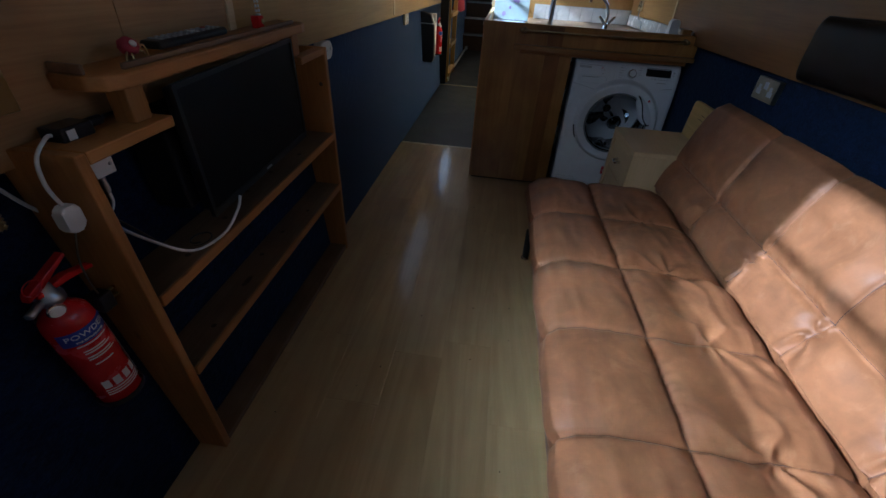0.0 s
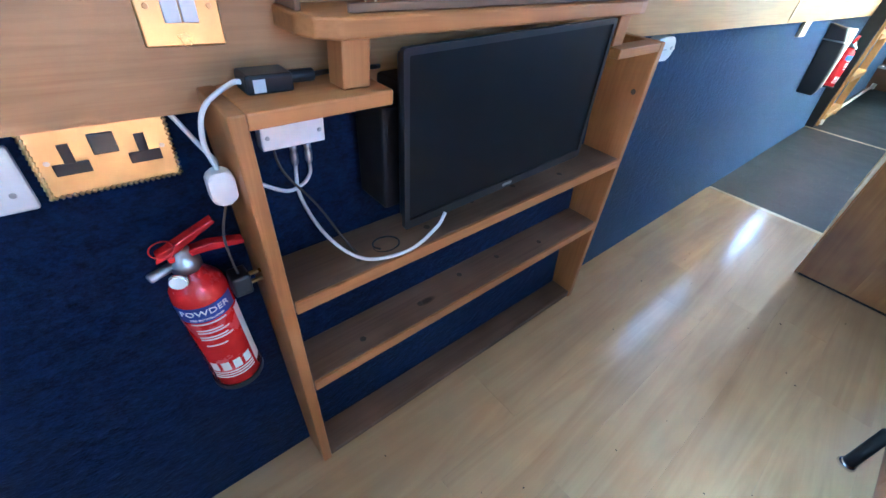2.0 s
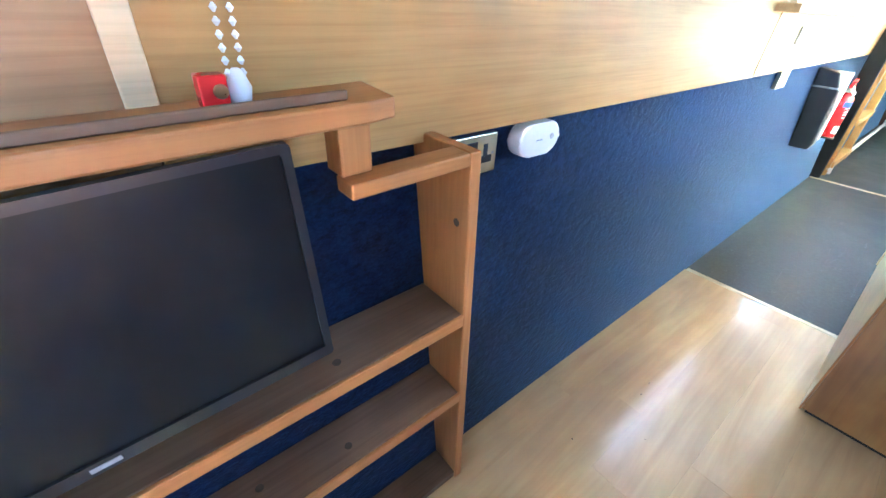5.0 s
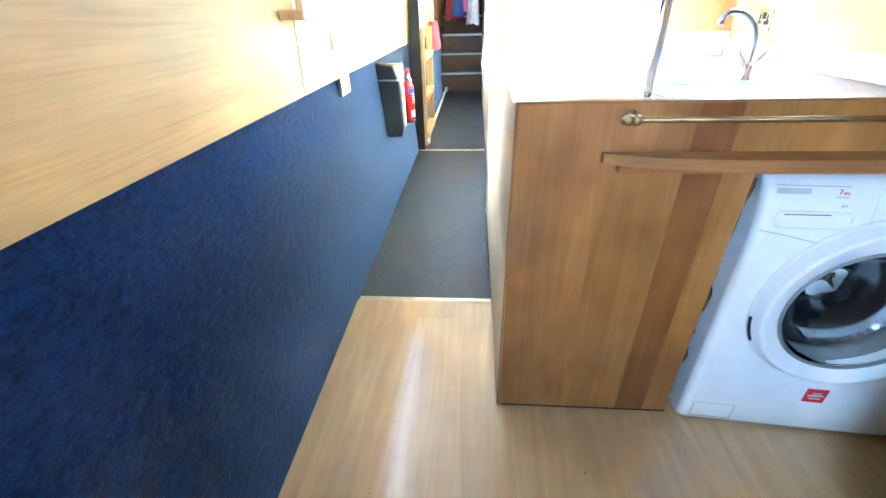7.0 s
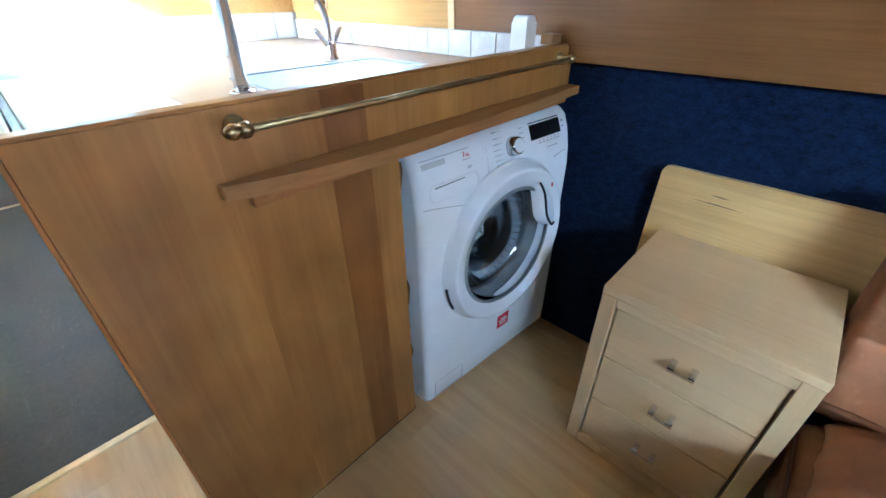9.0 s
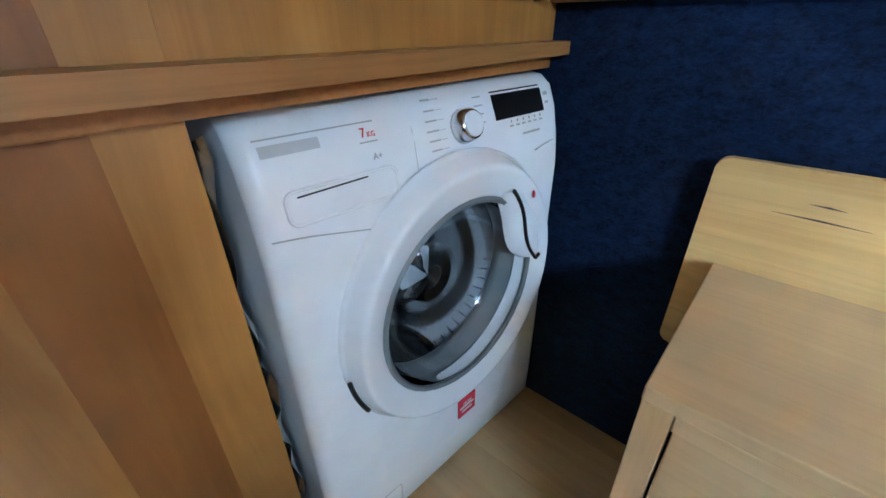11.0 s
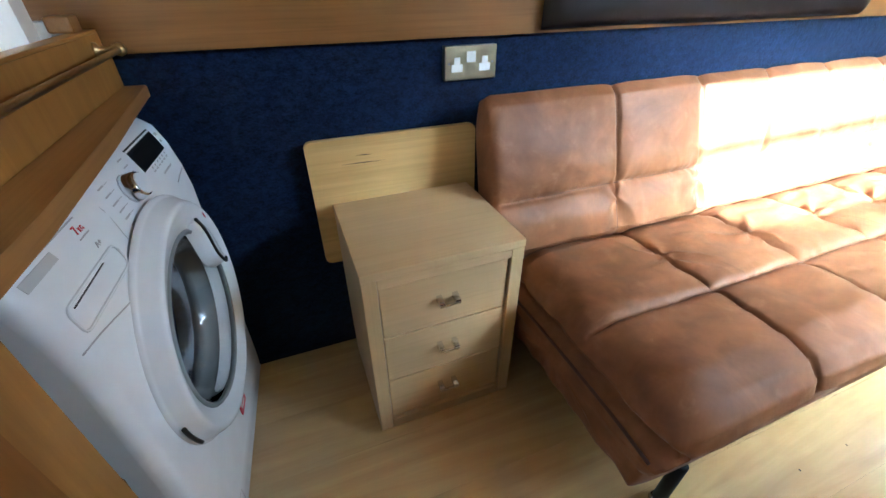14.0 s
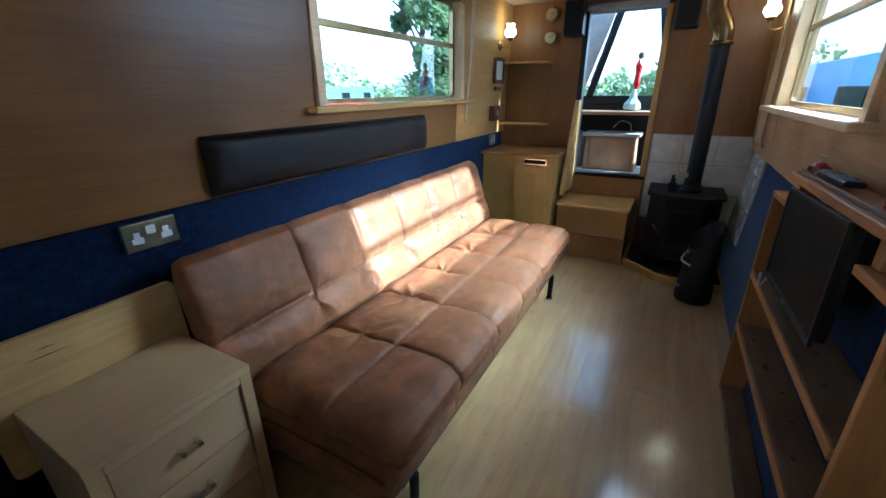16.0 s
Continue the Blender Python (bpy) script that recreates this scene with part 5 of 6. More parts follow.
def build_washer():
    w = thing("washing_machine", (1.51, 2.4, 0), "white front-loading washing machine under the shelf", "washing machine")
    x0, x1, y, top = 1.212, 1.826, 2.125, 0.848
    w.rotation_euler.z = radians(-4.5)
    w.location.x += 0.020
    cx, cz = 1.526, 0.497
    # cabinet with a gently bowed front that rolls back towards the top
    prof = [(2.52, 0.012), (y + 0.012, 0.012), (y + 0.002, 0.03), (y, 0.10), (y, 0.68), (y + 0.006, 0.735), (y + 0.018, 0.79), (y + 0.034, 0.828), (y + 0.055, 0.844), (y + 0.08, top), (2.52, top)]
    bm = bmesh.new()
    n = 28
    xs = [x0 + d for d in (0, 0.001, 0.003, 0.006, 0.010, 0.015, 0.020, 0.026, 0.05)] + [cx - 0.195 + 0.39 * i / n for i in range(n + 1)] + [x1 - d for d in (0.05, 0.026, 0.020, 0.015, 0.010, 0.006, 0.003, 0.001, 0)]
    loops = []
    for xx in xs:
        t = min(xx - x0, x1 - xx)
        back = 0.024 * (1 - math.sqrt(max(0.0, 1 - max(0.0, 1 - t / 0.024) ** 2)))
        loops.append([bm.verts.new((xx, yy + (back if yy < 2.5 else 0), zz)) for yy, zz in prof])
    for a, b in zip(loops, loops[1:]):
        for i in range(len(prof)):
            k = (i + 1) % len(prof)
            bm.faces.new((a[i], a[k], b[k], b[i]))
    bm.faces.new(loops[0])
    bm.faces.new(loops[-1][::-1])
    # open the porthole: drop the faces behind the door
    drop = [f for f in bm.faces if abs(f.normal.y) > -1 and f.calc_center_median().y < y + 0.03 and abs(f.calc_center_median().x - cx) < 0.194 and 0.11 < f.calc_center_median().z < 0.66]
    bmesh.ops.delete(bm, geom=drop, context="FACES")
    cab = part("cabinet", bm, "appliance_white", w, smooth=True)
    for pl in cab.data.polygons:
        pl.use_smooth = abs(pl.normal.x) < 0.999
    ang = [2 * math.pi * k / 48 for k in range(48)]

    def sq(a, hx0, hx1, hz0, hz1):
        c, s = math.cos(a), math.sin(a)
        m = max(abs(c), abs(s))
        return (cx + (hx1 - hx0) / 2 * c / m + ((hx0 + hx1) / 2 - cx), (hz0 + hz1) / 2 + (hz1 - hz0) / 2 * s / m)

    inner = [(cx + 0.198 * math.cos(a), cz + 0.198 * math.sin(a)) for a in ang]
    wide = [sq(a, cx - 0.195, cx + 0.195, 0.10, 0.68) for a in ang]
    part("front_plate", ring(wide, inner, y, y + 0.006), "appliance_white", w)
    # moulded ring door
    prof = [(0.186, 0.014), (0.187, -0.018), (0.1885, -0.0215), (0.191, -0.0235), (0.205, -0.030), (0.222, -0.0365), (0.2275, -0.0378), (0.2315, -0.0372), (0.2345, -0.0345), (0.2365, -0.031), (0.2455, -0.010), (0.2475, -0.0065), (0.2515, -0.004), (0.252, 0.002)]
    door = bmesh.new()
    lp = []
    for a in ang:
        # the ring is wider above, where it meets the fascia
        k = 1 + 0.05 * max(0, math.sin(a)) ** 2
        lp.append([door.verts.new((cx + (r * (k if r > 0.2 else 1)) * math.cos(a), y + h, cz + (r * (k if r > 0.2 else 1)) * math.sin(a))) for r, h in prof])
    for i in range(48):
        a, b = lp[i], lp[(i + 1) % 48]
        for j in range(len(prof) - 1):
            door.faces.new((a[j], b[j], b[j + 1], a[j + 1]))
    dr = part("door", door, "appliance_white", w, "white moulded ring door", smooth=True)
    # glass bowl, gasket and drum
    g = lathe([(0.1823, -0.014), (0.1749, 0.010), (0.1590, 0.040), (0.1357, 0.066), (0.0848, 0.082), (0.0042, 0.087), (0.0042, 0.083), (0.0827, 0.078), (0.1325, 0.062), (0.1548, 0.038), (0.1707, 0.008), (0.1781, -0.014), (0.1823, -0.014)], (cx, y, cz), (0, 1, 0), 40, close=False)
    gb = part("glass_bowl", g, "door_glass", dr, "clear glass bowl", smooth=True)
    gb.visible_shadow = False
    part("gasket", lathe([(0.1982, 0.003), (0.1887, 0.02), (0.1919, 0.035), (0.1823, 0.045), (0.1844, 0.062), (0.1908, 0.075), (0.2120, 0.08)], (cx, y, cz), (0, 1, 0), 40, close=False), "gasket", w, "grey rubber door seal", smooth=True)
    part("trim_ring", lathe([(0.1892, -0.022), (0.1844, -0.027), (0.1781, -0.022), (0.1844, -0.014)], (cx, y, cz), (0, 1, 0), 40, close=False), "gasket", dr, smooth=True)
    dm = part("drum", lathe([(0.195, 0.07), (0.235, 0.09), (0.235, 0.40), (0.19, 0.43), (0.05, 0.42), (0.004, 0.41)], (cx, y, cz), (0, 1, 0), 48, close=False), "drum_steel", w, "perforated steel drum", smooth=True)
    for k in range(3):
        a = 2 * math.pi * k / 3 + 0.5
        c, s = math.cos(a), math.sin(a)
        bm = bmesh.new()
        m = 14
        lps = []
        for i in range(m + 1):
            yy = y + 0.10 + 0.28 * i / m
            hgt = 0.055 * math.sin(math.pi * min(1, max(0.0, (i + 0.6) / (m + 1.2)))) ** 0.6
            pts = []
            for t in (-1, -0.5, 0, 0.5, 1):
                rr = 0.236 - hgt * (1 - t * t)
                tw = t * 0.045 + 0.012 * math.sin(i * 0.8)
                pts.append(bm.verts.new((cx + rr * c - tw * s, yy, cz + rr * s + tw * c)))
            lps.append(pts)
        for p, q in zip(lps, lps[1:]):
            for j in range(4):
                bm.faces.new((p[j], p[j + 1], q[j + 1], q[j]))
        part("paddle", bm, "drum_steel", dm, smooth=True)
    # moulded back plate with three swept lobes
    bm = bmesh.new()
    grid = []
    for i in range(15):
        r = 0.004 + 0.19 * i / 14
        grid.append([bm.verts.new((cx + r * math.cos(a), y + 0.415 - 0.075 * (r / 0.19) ** 0.7 * (1 - (r / 0.2) ** 4) * max(0.0, math.cos(3 * a + 9 * r)) ** 0.8, cz + r * math.sin(a))) for a in ang])
    for p, q in zip(grid, grid[1:]):
        for k in range(48):
            bm.faces.new((p[k], p[(k + 1) % 48], q[(k + 1) % 48], q[k]))
    lathe([(0.034, 0.415), (0.030, 0.395), (0.018, 0.382), (0.002, 0.378)], (cx, y, cz), (0, 1, 0), 24, bm=bm)
    part("drum_back", bm, "drum_steel", dm, smooth=True)
    bm = bmesh.new()
    for i in range(6):
        for j in range(60):
            a = 2 * math.pi * (j + 0.5 * (i % 2)) / 60
            c, s = math.cos(a), math.sin(a)
            lathe([(0.0019, 0.0), (0.0016, 0.0012)], (cx + 0.2345 * c, y + 0.13 + 0.045 * i, cz + 0.2345 * s), (-c, 0, -s), 6, bm=bm)
    part("perforations", bm, "black_gap", dm, kind="stuff")
    # pull handle: a plate that bridges from the ring over the glass, scooped behind its black edge
    bm = bmesh.new()
    rows, edge = [], []
    for i in range(15):
        f = i / 14
        px = 0.090 + 0.088 * f + 0.006 * math.sin(2 * math.pi * f)
        pz = 0.185 - 0.163 * f + 0.003 * math.sin(2 * math.pi * f)
        k = 0.2 + 0.8 * math.sin(math.pi * min(1.0, 0.12 + 0.8 * f)) ** 0.7
        nx, nz = -0.881, -0.476
        t = 0.0
        while math.hypot(px - nx * t, pz - nz * t) < 0.207 and t < 0.06:
            t += 0.001
        pts = ((0.030 * k, -0.012), (0.024 * k, -0.024), (0.011 * k, -0.034), (0.0, -0.040), (-t * 0.5, -0.0385), (-t, -0.031))
        rows.append([bm.verts.new((cx + px + nx * d, y + h, cz + pz + nz * d)) for d, h in pts])
        edge.append((cx + px, y - 0.0405, cz + pz))
    for p, q in zip(rows, rows[1:]):
        for j in range(5):
            bm.faces.new((p[j], p[j + 1], q[j + 1], q[j]))
    part("handle", bm, "appliance_white", dr, "moulded pull handle", smooth=True)
    edge += [(cx + 0.184, y - 0.0405, cz + 0.016), (cx + 0.198, y - 0.0385, cz + 0.019)]
    part("handle_edge", tube(edge, 0.0036, 8, 2), "black_plastic", dr, smooth=True)
    part("handle_dot", lathe([(0.007, 0), (0.006, 0.002)], (cx + 0.224 * math.cos(0.80), y - 0.037, cz + 0.224 * math.sin(0.80)), (0.35, -1, 0.2), 12), "red_sticker", dr)
    part("hinge_slot", tube([(cx + 0.2505 * math.cos(a), y - 0.014, cz + 0.2505 * math.sin(a)) for a in np.linspace(radians(188), radians(207), 8)], 0.004, 8, 2), "black_plastic", dr, smooth=True)
    # fascia: a joint line, drawer, dial, display and print; the fascia leans back, so each piece follows it
    def fy(z):
        pts = [(0.68, y), (0.735, y + 0.006), (0.79, y + 0.018), (0.828, y + 0.034), (0.844, y + 0.055)]
        return float(np.interp(z, [p[0] for p in pts], [p[1] for p in pts]))

    def lay(u, v, out):
        return (u, fy(v) - out, v)

    def slab(u0, u1, v0, v1, out, m, name, parent=w, lab="", skew=0.0, deep=0.004):
        bm = bmesh.new()
        nv = 5
        vs = []
        for o in (out, -deep):
            vs.append([[bm.verts.new(lay(u, v0 + (v1 - v0) * k / nv, o)) for k in range(nv + 1)] for u in (u0, u1)])
        f, b = vs
        for k in range(nv):
            bm.faces.new((f[0][k], f[1][k], f[1][k + 1], f[0][k + 1]))
            bm.faces.new((b[0][k], b[1][k], b[1][k + 1], b[0][k + 1]))
            for s in (0, 1):
                bm.faces.new((f[s][k], f[s][k + 1], b[s][k + 1], b[s][k]))
        for k in (0, nv):
            bm.faces.new((f[0][k], f[1][k], b[1][k], b[0][k]))
        return part(name, bm, m, parent, lab)

    def loc_tube(pts, r, m, name, parent=w):
        return part(name, tube([lay(u, v, 0.0002) for u, v in pts], r, 6, 3), m, parent, smooth=True)

    loc_tube([(x0 + 0.010, 0.713), (x0 + 0.06, 0.705), (x0 + 0.150, 0.685)], 0.0011, "print_grey", "joint_line")
    loc_tube([(x1 - 0.030, 0.73), (x1 - 0.06, 0.726), (x1 - 0.09, 0.72)], 0.0014, "print_grey", "joint_line")
    loc_tube([(x0 + 0.235, 0.838), (x0 + 0.237, 0.80), (x0 + 0.235, 0.745)], 0.0005, "print_grey", "joint_line")
    rim = rounded(x0 + 0.036, x0 + 0.196, 0.7225, 0.762, 0.012, 4)
    dw = part("detergent_drawer", tube([lay(u, v, 0.0006) for u, v in rim + rim[:1]], 0.0022, 6, 0), "appliance_white", w, "moulded rim of the detergent drawer", smooth=True)
    loc_tube([(x0 + 0.052, 0.7545), (x0 + 0.10, 0.7555), (x0 + 0.15, 0.7565)], 0.0012, "black_plastic", "drawer_gap", dw)
    slab(x0 + 0.022, x0 + 0.178, 0.8195, 0.8212, 0.0006, "print_grey", "print_line")
    slab(x0 + 0.025, x0 + 0.097, 0.802, 0.814, 0.0008, "print_pale", "maker_mark", w, "grey maker's mark as a plain bar")
    part("lettering", lettering("7", 0.016, lambda u, v, o: lay(x0 + 0.158 + u, 0.808 + v, 0.0008 + o)), "red_sticker", w, "red print 7")
    part("lettering", lettering("KG", 0.009, lambda u, v, o: lay(x0 + 0.170 + u, 0.8055 + v, 0.0008 + o)), "red_sticker", w, "red print KG")
    slab(x0 + 0.150, x0 + 0.178, 0.7965, 0.798, 0.0006, "print_grey", "print_line")
    part("lettering", lettering("A+", 0.012, lambda u, v, o: lay(x0 + 0.172 + u, 0.778 + v, 0.0008 + o)), "print_grey", w, "grey print A+")
    disp = slab(x1 - 0.196, x1 - 0.055, 0.787, 0.831, 0.0012, "screen_black", "display", w, "black display window")
    ku, kv = x0 + 0.337, 0.790
    kc = Vector(lay(ku, kv, 0))
    way = (0, -1, 0.35)
    kn = part("dial", lathe([(0.0265, 0), (0.0258, 0.008), (0.0235, 0.02), (0.0215, 0.024)], kc, way, 30), "chrome", w, "chrome-edged programme dial", smooth=True)
    part("dial_face", lathe([(0.0195, 0.0235), (0.019, 0.0262)], kc, way, 30), "appliance_white", kn)
    for i in range(7):
        v = 0.832 - i * 0.0135
        slab(ku - 0.074 + 0.002 * abs(i - 3), ku - 0.050, v, v + 0.0022, 0.0006, "print_grey", "print_line")
        slab(ku - 0.047, ku - 0.036 + 0.001 * abs(i - 3), v + 0.0005, v + 0.0012, 0.0005, "print_grey", "print_line")
    for i in range(6):
        v = 0.826 - i * 0.0125
        if i < 4:
            slab(ku + 0.036, ku + 0.055, v, v + 0.002, 0.0006, "print_grey", "print_line")
    for i in range(6):
        u = x1 - 0.16 + i * 0.0175
        slab(u, u + 0.010, 0.772, 0.775, 0.0006, "print_grey", "print_line")
        slab(u + 0.003, u + 0.006, 0.779, 0.783, 0.0006, "grey_plastic", "button_mark")
    slab(x1 - 0.125, x1 - 0.072, 0.754, 0.7575, 0.0006, "print_grey", "print_line")
    slab(x1 - 0.046, x1 - 0.034, 0.812, 0.818, 0.0006, "print_grey", "print_line")
    slab(x1 - 0.046, x1 - 0.036, 0.798, 0.802, 0.0006, "print_grey", "print_line")
    st = part("sticker", box(cx + 0.002, cx + 0.056, y - 0.0035, y + 0.002, 0.150, 0.202), "red_sticker", w, "red sticker with pale print")
    for i, (a, b) in enumerate(((0.008, 0.046), (0.006, 0.05), (0.012, 0.044))):
        if i == 0:
            part("lettering", lettering("FREE", 0.013, lambda u, v, o: (cx + 0.029 + u, y - 0.0037 - o, 0.186 + v)), "white_paper", st, "pale print FREE")
            continue
        part("print_line", box(cx + a, cx + b, y - 0.0042, y - 0.0034, 0.187 - i * 0.012, 0.192 - i * 0.012), "white_paper", st)
    part("filter_flap", ring(rounded(x0 + 0.03, x0 + 0.15, 0.035, 0.10, 0.006), rounded(x0 + 0.0315, x0 + 0.1485, 0.0365, 0.0985, 0.005), y - 0.0006, y + 0.004), "print_grey", w)
    part("lid", box(x0 + 0.002, x1 - 0.002, y + 0.11, 2.52, top + 0.0005, top + 0.004, 0.001), "appliance_white", w)
    for xx in (x0 + 0.06, x1 - 0.06):
        for yy in (y + 0.08, 2.46):
            part("foot", lathe([(0.02, 0), (0.02, 0.006), (0.012, 0.013)], (xx, yy, 0), n=12), "black_plastic", w)


def build_galley():
    wt = thing("worktop", (1.3, 2.9, 0.93), "pale laminate galley worktop", "worktop")
    part("slab", box(0.915, xr(0.94) - 0.012, 2.2065, 3.716, 0.915, 0.945, 0.003), "worktop_wood", wt)
    part("slab", box(0.645, 0.914, 3.12, 3.716, 0.915, 0.945, 0.003), "worktop_wood", wt)
    bs = thing("base_cabinet", (1.5, 3.3, 0), "white galley base cabinet under the worktop", "cabinet")
    part("body", box(0.645, xr(0.3) - 0.03, 3.13, 3.714, 0.002, 0.914, 0.003), "white_plastic", bs)
    # tiled upstands
    wt2 = tagged(new("splashback"), "white tiled splashback along the galley walls", "", "", "structure")
    ORIGIN[wt2.name] = Vector((0, 0, 0))
    part("backing", box(1.0, xr(1.0) - 0.002, 3.7095, 3.7155, 0.946, 1.06), "grout", wt2)
    n = 8
    for i in range(n):
        a = 1.003 + i * 0.104
        part("tile", box(a, a + 0.101, 3.704, 3.7093, 0.9475, 1.058, 0.0015), "tile_white", wt2)
    part("backing", box(xr(1.0) - 0.012, xr(1.0) - 0.006, 2.22, 3.70, 0.946, 1.03), "grout", wt2)
    for i in range(14):
        a = 2.222 + i * 0.1055
        part("tile", box(xr(1.0) - 0.0175, xr(1.0) - 0.0122, a, a + 0.102, 0.9475, 1.028, 0.0015), "tile_white", wt2)
    # cooker with its lid up
    c = thing("cooker", (0.82, 2.7, 0), "white cooker with a raised flowered glass lid", "cooker")
    part("body", box(0.646, 0.910, 2.21, 3.11, 0.002, 0.90, 0.004), "appliance_white", c)
    part("hob", box(0.660, 0.905, 2.47, 3.09, 0.901, 0.955, 0.006), "appliance_white", c)
    part("hob", box(0.660, 0.905, 2.22, 2.462, 0.901, 0.948, 0.006), "appliance_white", c)
    part("black_edge", box(0.6455, 0.659, 2.22, 3.1, 0.902, 0.94), "black_plastic", c)
    ld = prism([(3.112, 0.957), (3.128, 0.957), (3.225, 1.50), (3.209, 1.50)], 0.655, 0.925, 0.002, axis="x")
    lid = part("lid", ld, "pale_blue_print", c, "flowered glass lid")
    rnd = random.Random(6)
    for i in range(16):
        u, v = rnd.uniform(0.67, 0.91), rnd.uniform(1.0, 1.46)
        yy = 3.112 + (v - 0.957) * 0.1786 - 0.0008
        part("flower_print", lathe([(rnd.uniform(0.008, 0.02), 0), (0.006, 0.0006)], (u, yy, v), (0, -1, 0.18), 9), "lilac" if i % 2 else "teal_print", lid)
    part("chrome_strip", box(0.655, 0.93, 3.095, 3.110, 0.951, 0.962, 0.002), "chrome", c)
    # sink and tap
    s = thing("sink", (1.4, 2.7, 0.945), "stainless steel sink set in the worktop", "sink")
    part("rim", ring(rounded(1.10, 1.62, 2.40, 2.80, 0.04), rounded(1.125, 1.595, 2.425, 2.775, 0.03), 0.9455, 0.9505, "z"), "steel", s)
    part("drainer", box(1.126, 1.594, 2.426, 2.774, 0.9455, 0.9475), "steel", s)
    part("overflow_slot", box(1.50, 1.585, 2.432, 2.440, 0.9476, 0.9484), "black_gap", s)
    t = thing("mixer_tap", (1.47, 2.83, 0.945), "chrome mixer tap with a curved spout", "tap")
    part("base", lathe([(0.026, 0), (0.024, 0.012), (0.018, 0.02), (0.018, 0.05), (0.012, 0.06)], (1.47, 2.83, 0.9455), n=20), "chrome", t, smooth=True)
    part("spout", tube([(1.47, 2.83, 1.0), (1.468, 2.83, 1.06), (1.445, 2.825, 1.12), (1.40, 2.82, 1.155), (1.35, 2.81, 1.16), (1.33, 2.808, 1.145), (1.328, 2.808, 1.125)], 0.0105, 12), "chrome", t, smooth=True)
    for dx, dy in ((-0.055, -0.01), (0.055, 0.012)):
        part("lever", rod((1.47, 2.83, 0.985), (1.47 + dx, 2.83 + dy, 1.045), 0.009), "chrome", t, smooth=True)
    pl = thing("chrome_pole", (1.05, 2.57, 0.945), "chrome support pole from worktop to ceiling", "pole")
    part("tube", rod((1.05, 2.57, 0.949), (1.05, 2.57, TOP - 0.001), 0.0165, 20), "chrome", pl, smooth=True)
    part("flange", lathe([(0.030, 0), (0.028, 0.004), (0.018, 0.008)], (1.05, 2.57, 0.9452), n=20), "chrome", pl, smooth=True)
    b = thing("white_dispenser", (1.72, 2.30, 1.013), "white plastic dispenser on the unit's end", "dispenser")
    part("body", prism(rounded(1.715, 1.765, 0.946, 1.085, 0.018), 2.24, 2.29, 0.005), "white_plastic", b)
    bk = thing("wooden_block", (1.80, 2.23, 1.012), "small brown wooden block on the unit's end", "block")
    part("body", box(1.775, 1.825, 2.19, 2.23, 1.0125, 1.04, 0.004), "step_oak", bk)
    k = socket((xr(1.1) + 0.001, 3.45, 1.115), -1, 0.10, 0.09, "pale_brass", "black_plastic", "brass socket over the galley worktop", proud=0.012)
    cb = thing("appliance_cable", (1.84, 3.4, 1.06), "grey cable hanging from the galley socket", "cable")
    part("lead", tube([(1.835, 3.42, 1.08), (1.828, 3.38, 1.05), (1.82, 3.30, 1.01), (1.82, 3.22, 1.0), (1.82, 3.2, 0.952)], 0.004), "grey_plastic", cb, smooth=True)
    # partition behind the galley
    struct("wall_partition", box(0.645, xr(1.2) - 0.001, 3.717, 3.745, 0.0, TOP), "panel_oak", "oak veneered partition behind the galley")
    struct("wall_corridor", box(0.645, 0.67, 3.746, STERN, 0.0, TOP), "pale_frame", "pale timber wall along the corridor")
    struct("trim", box(0.615, 0.644, 3.705, 3.75, 0.0, TOP, 0.003), "pale_frame", "pale timber post at the corridor corner")


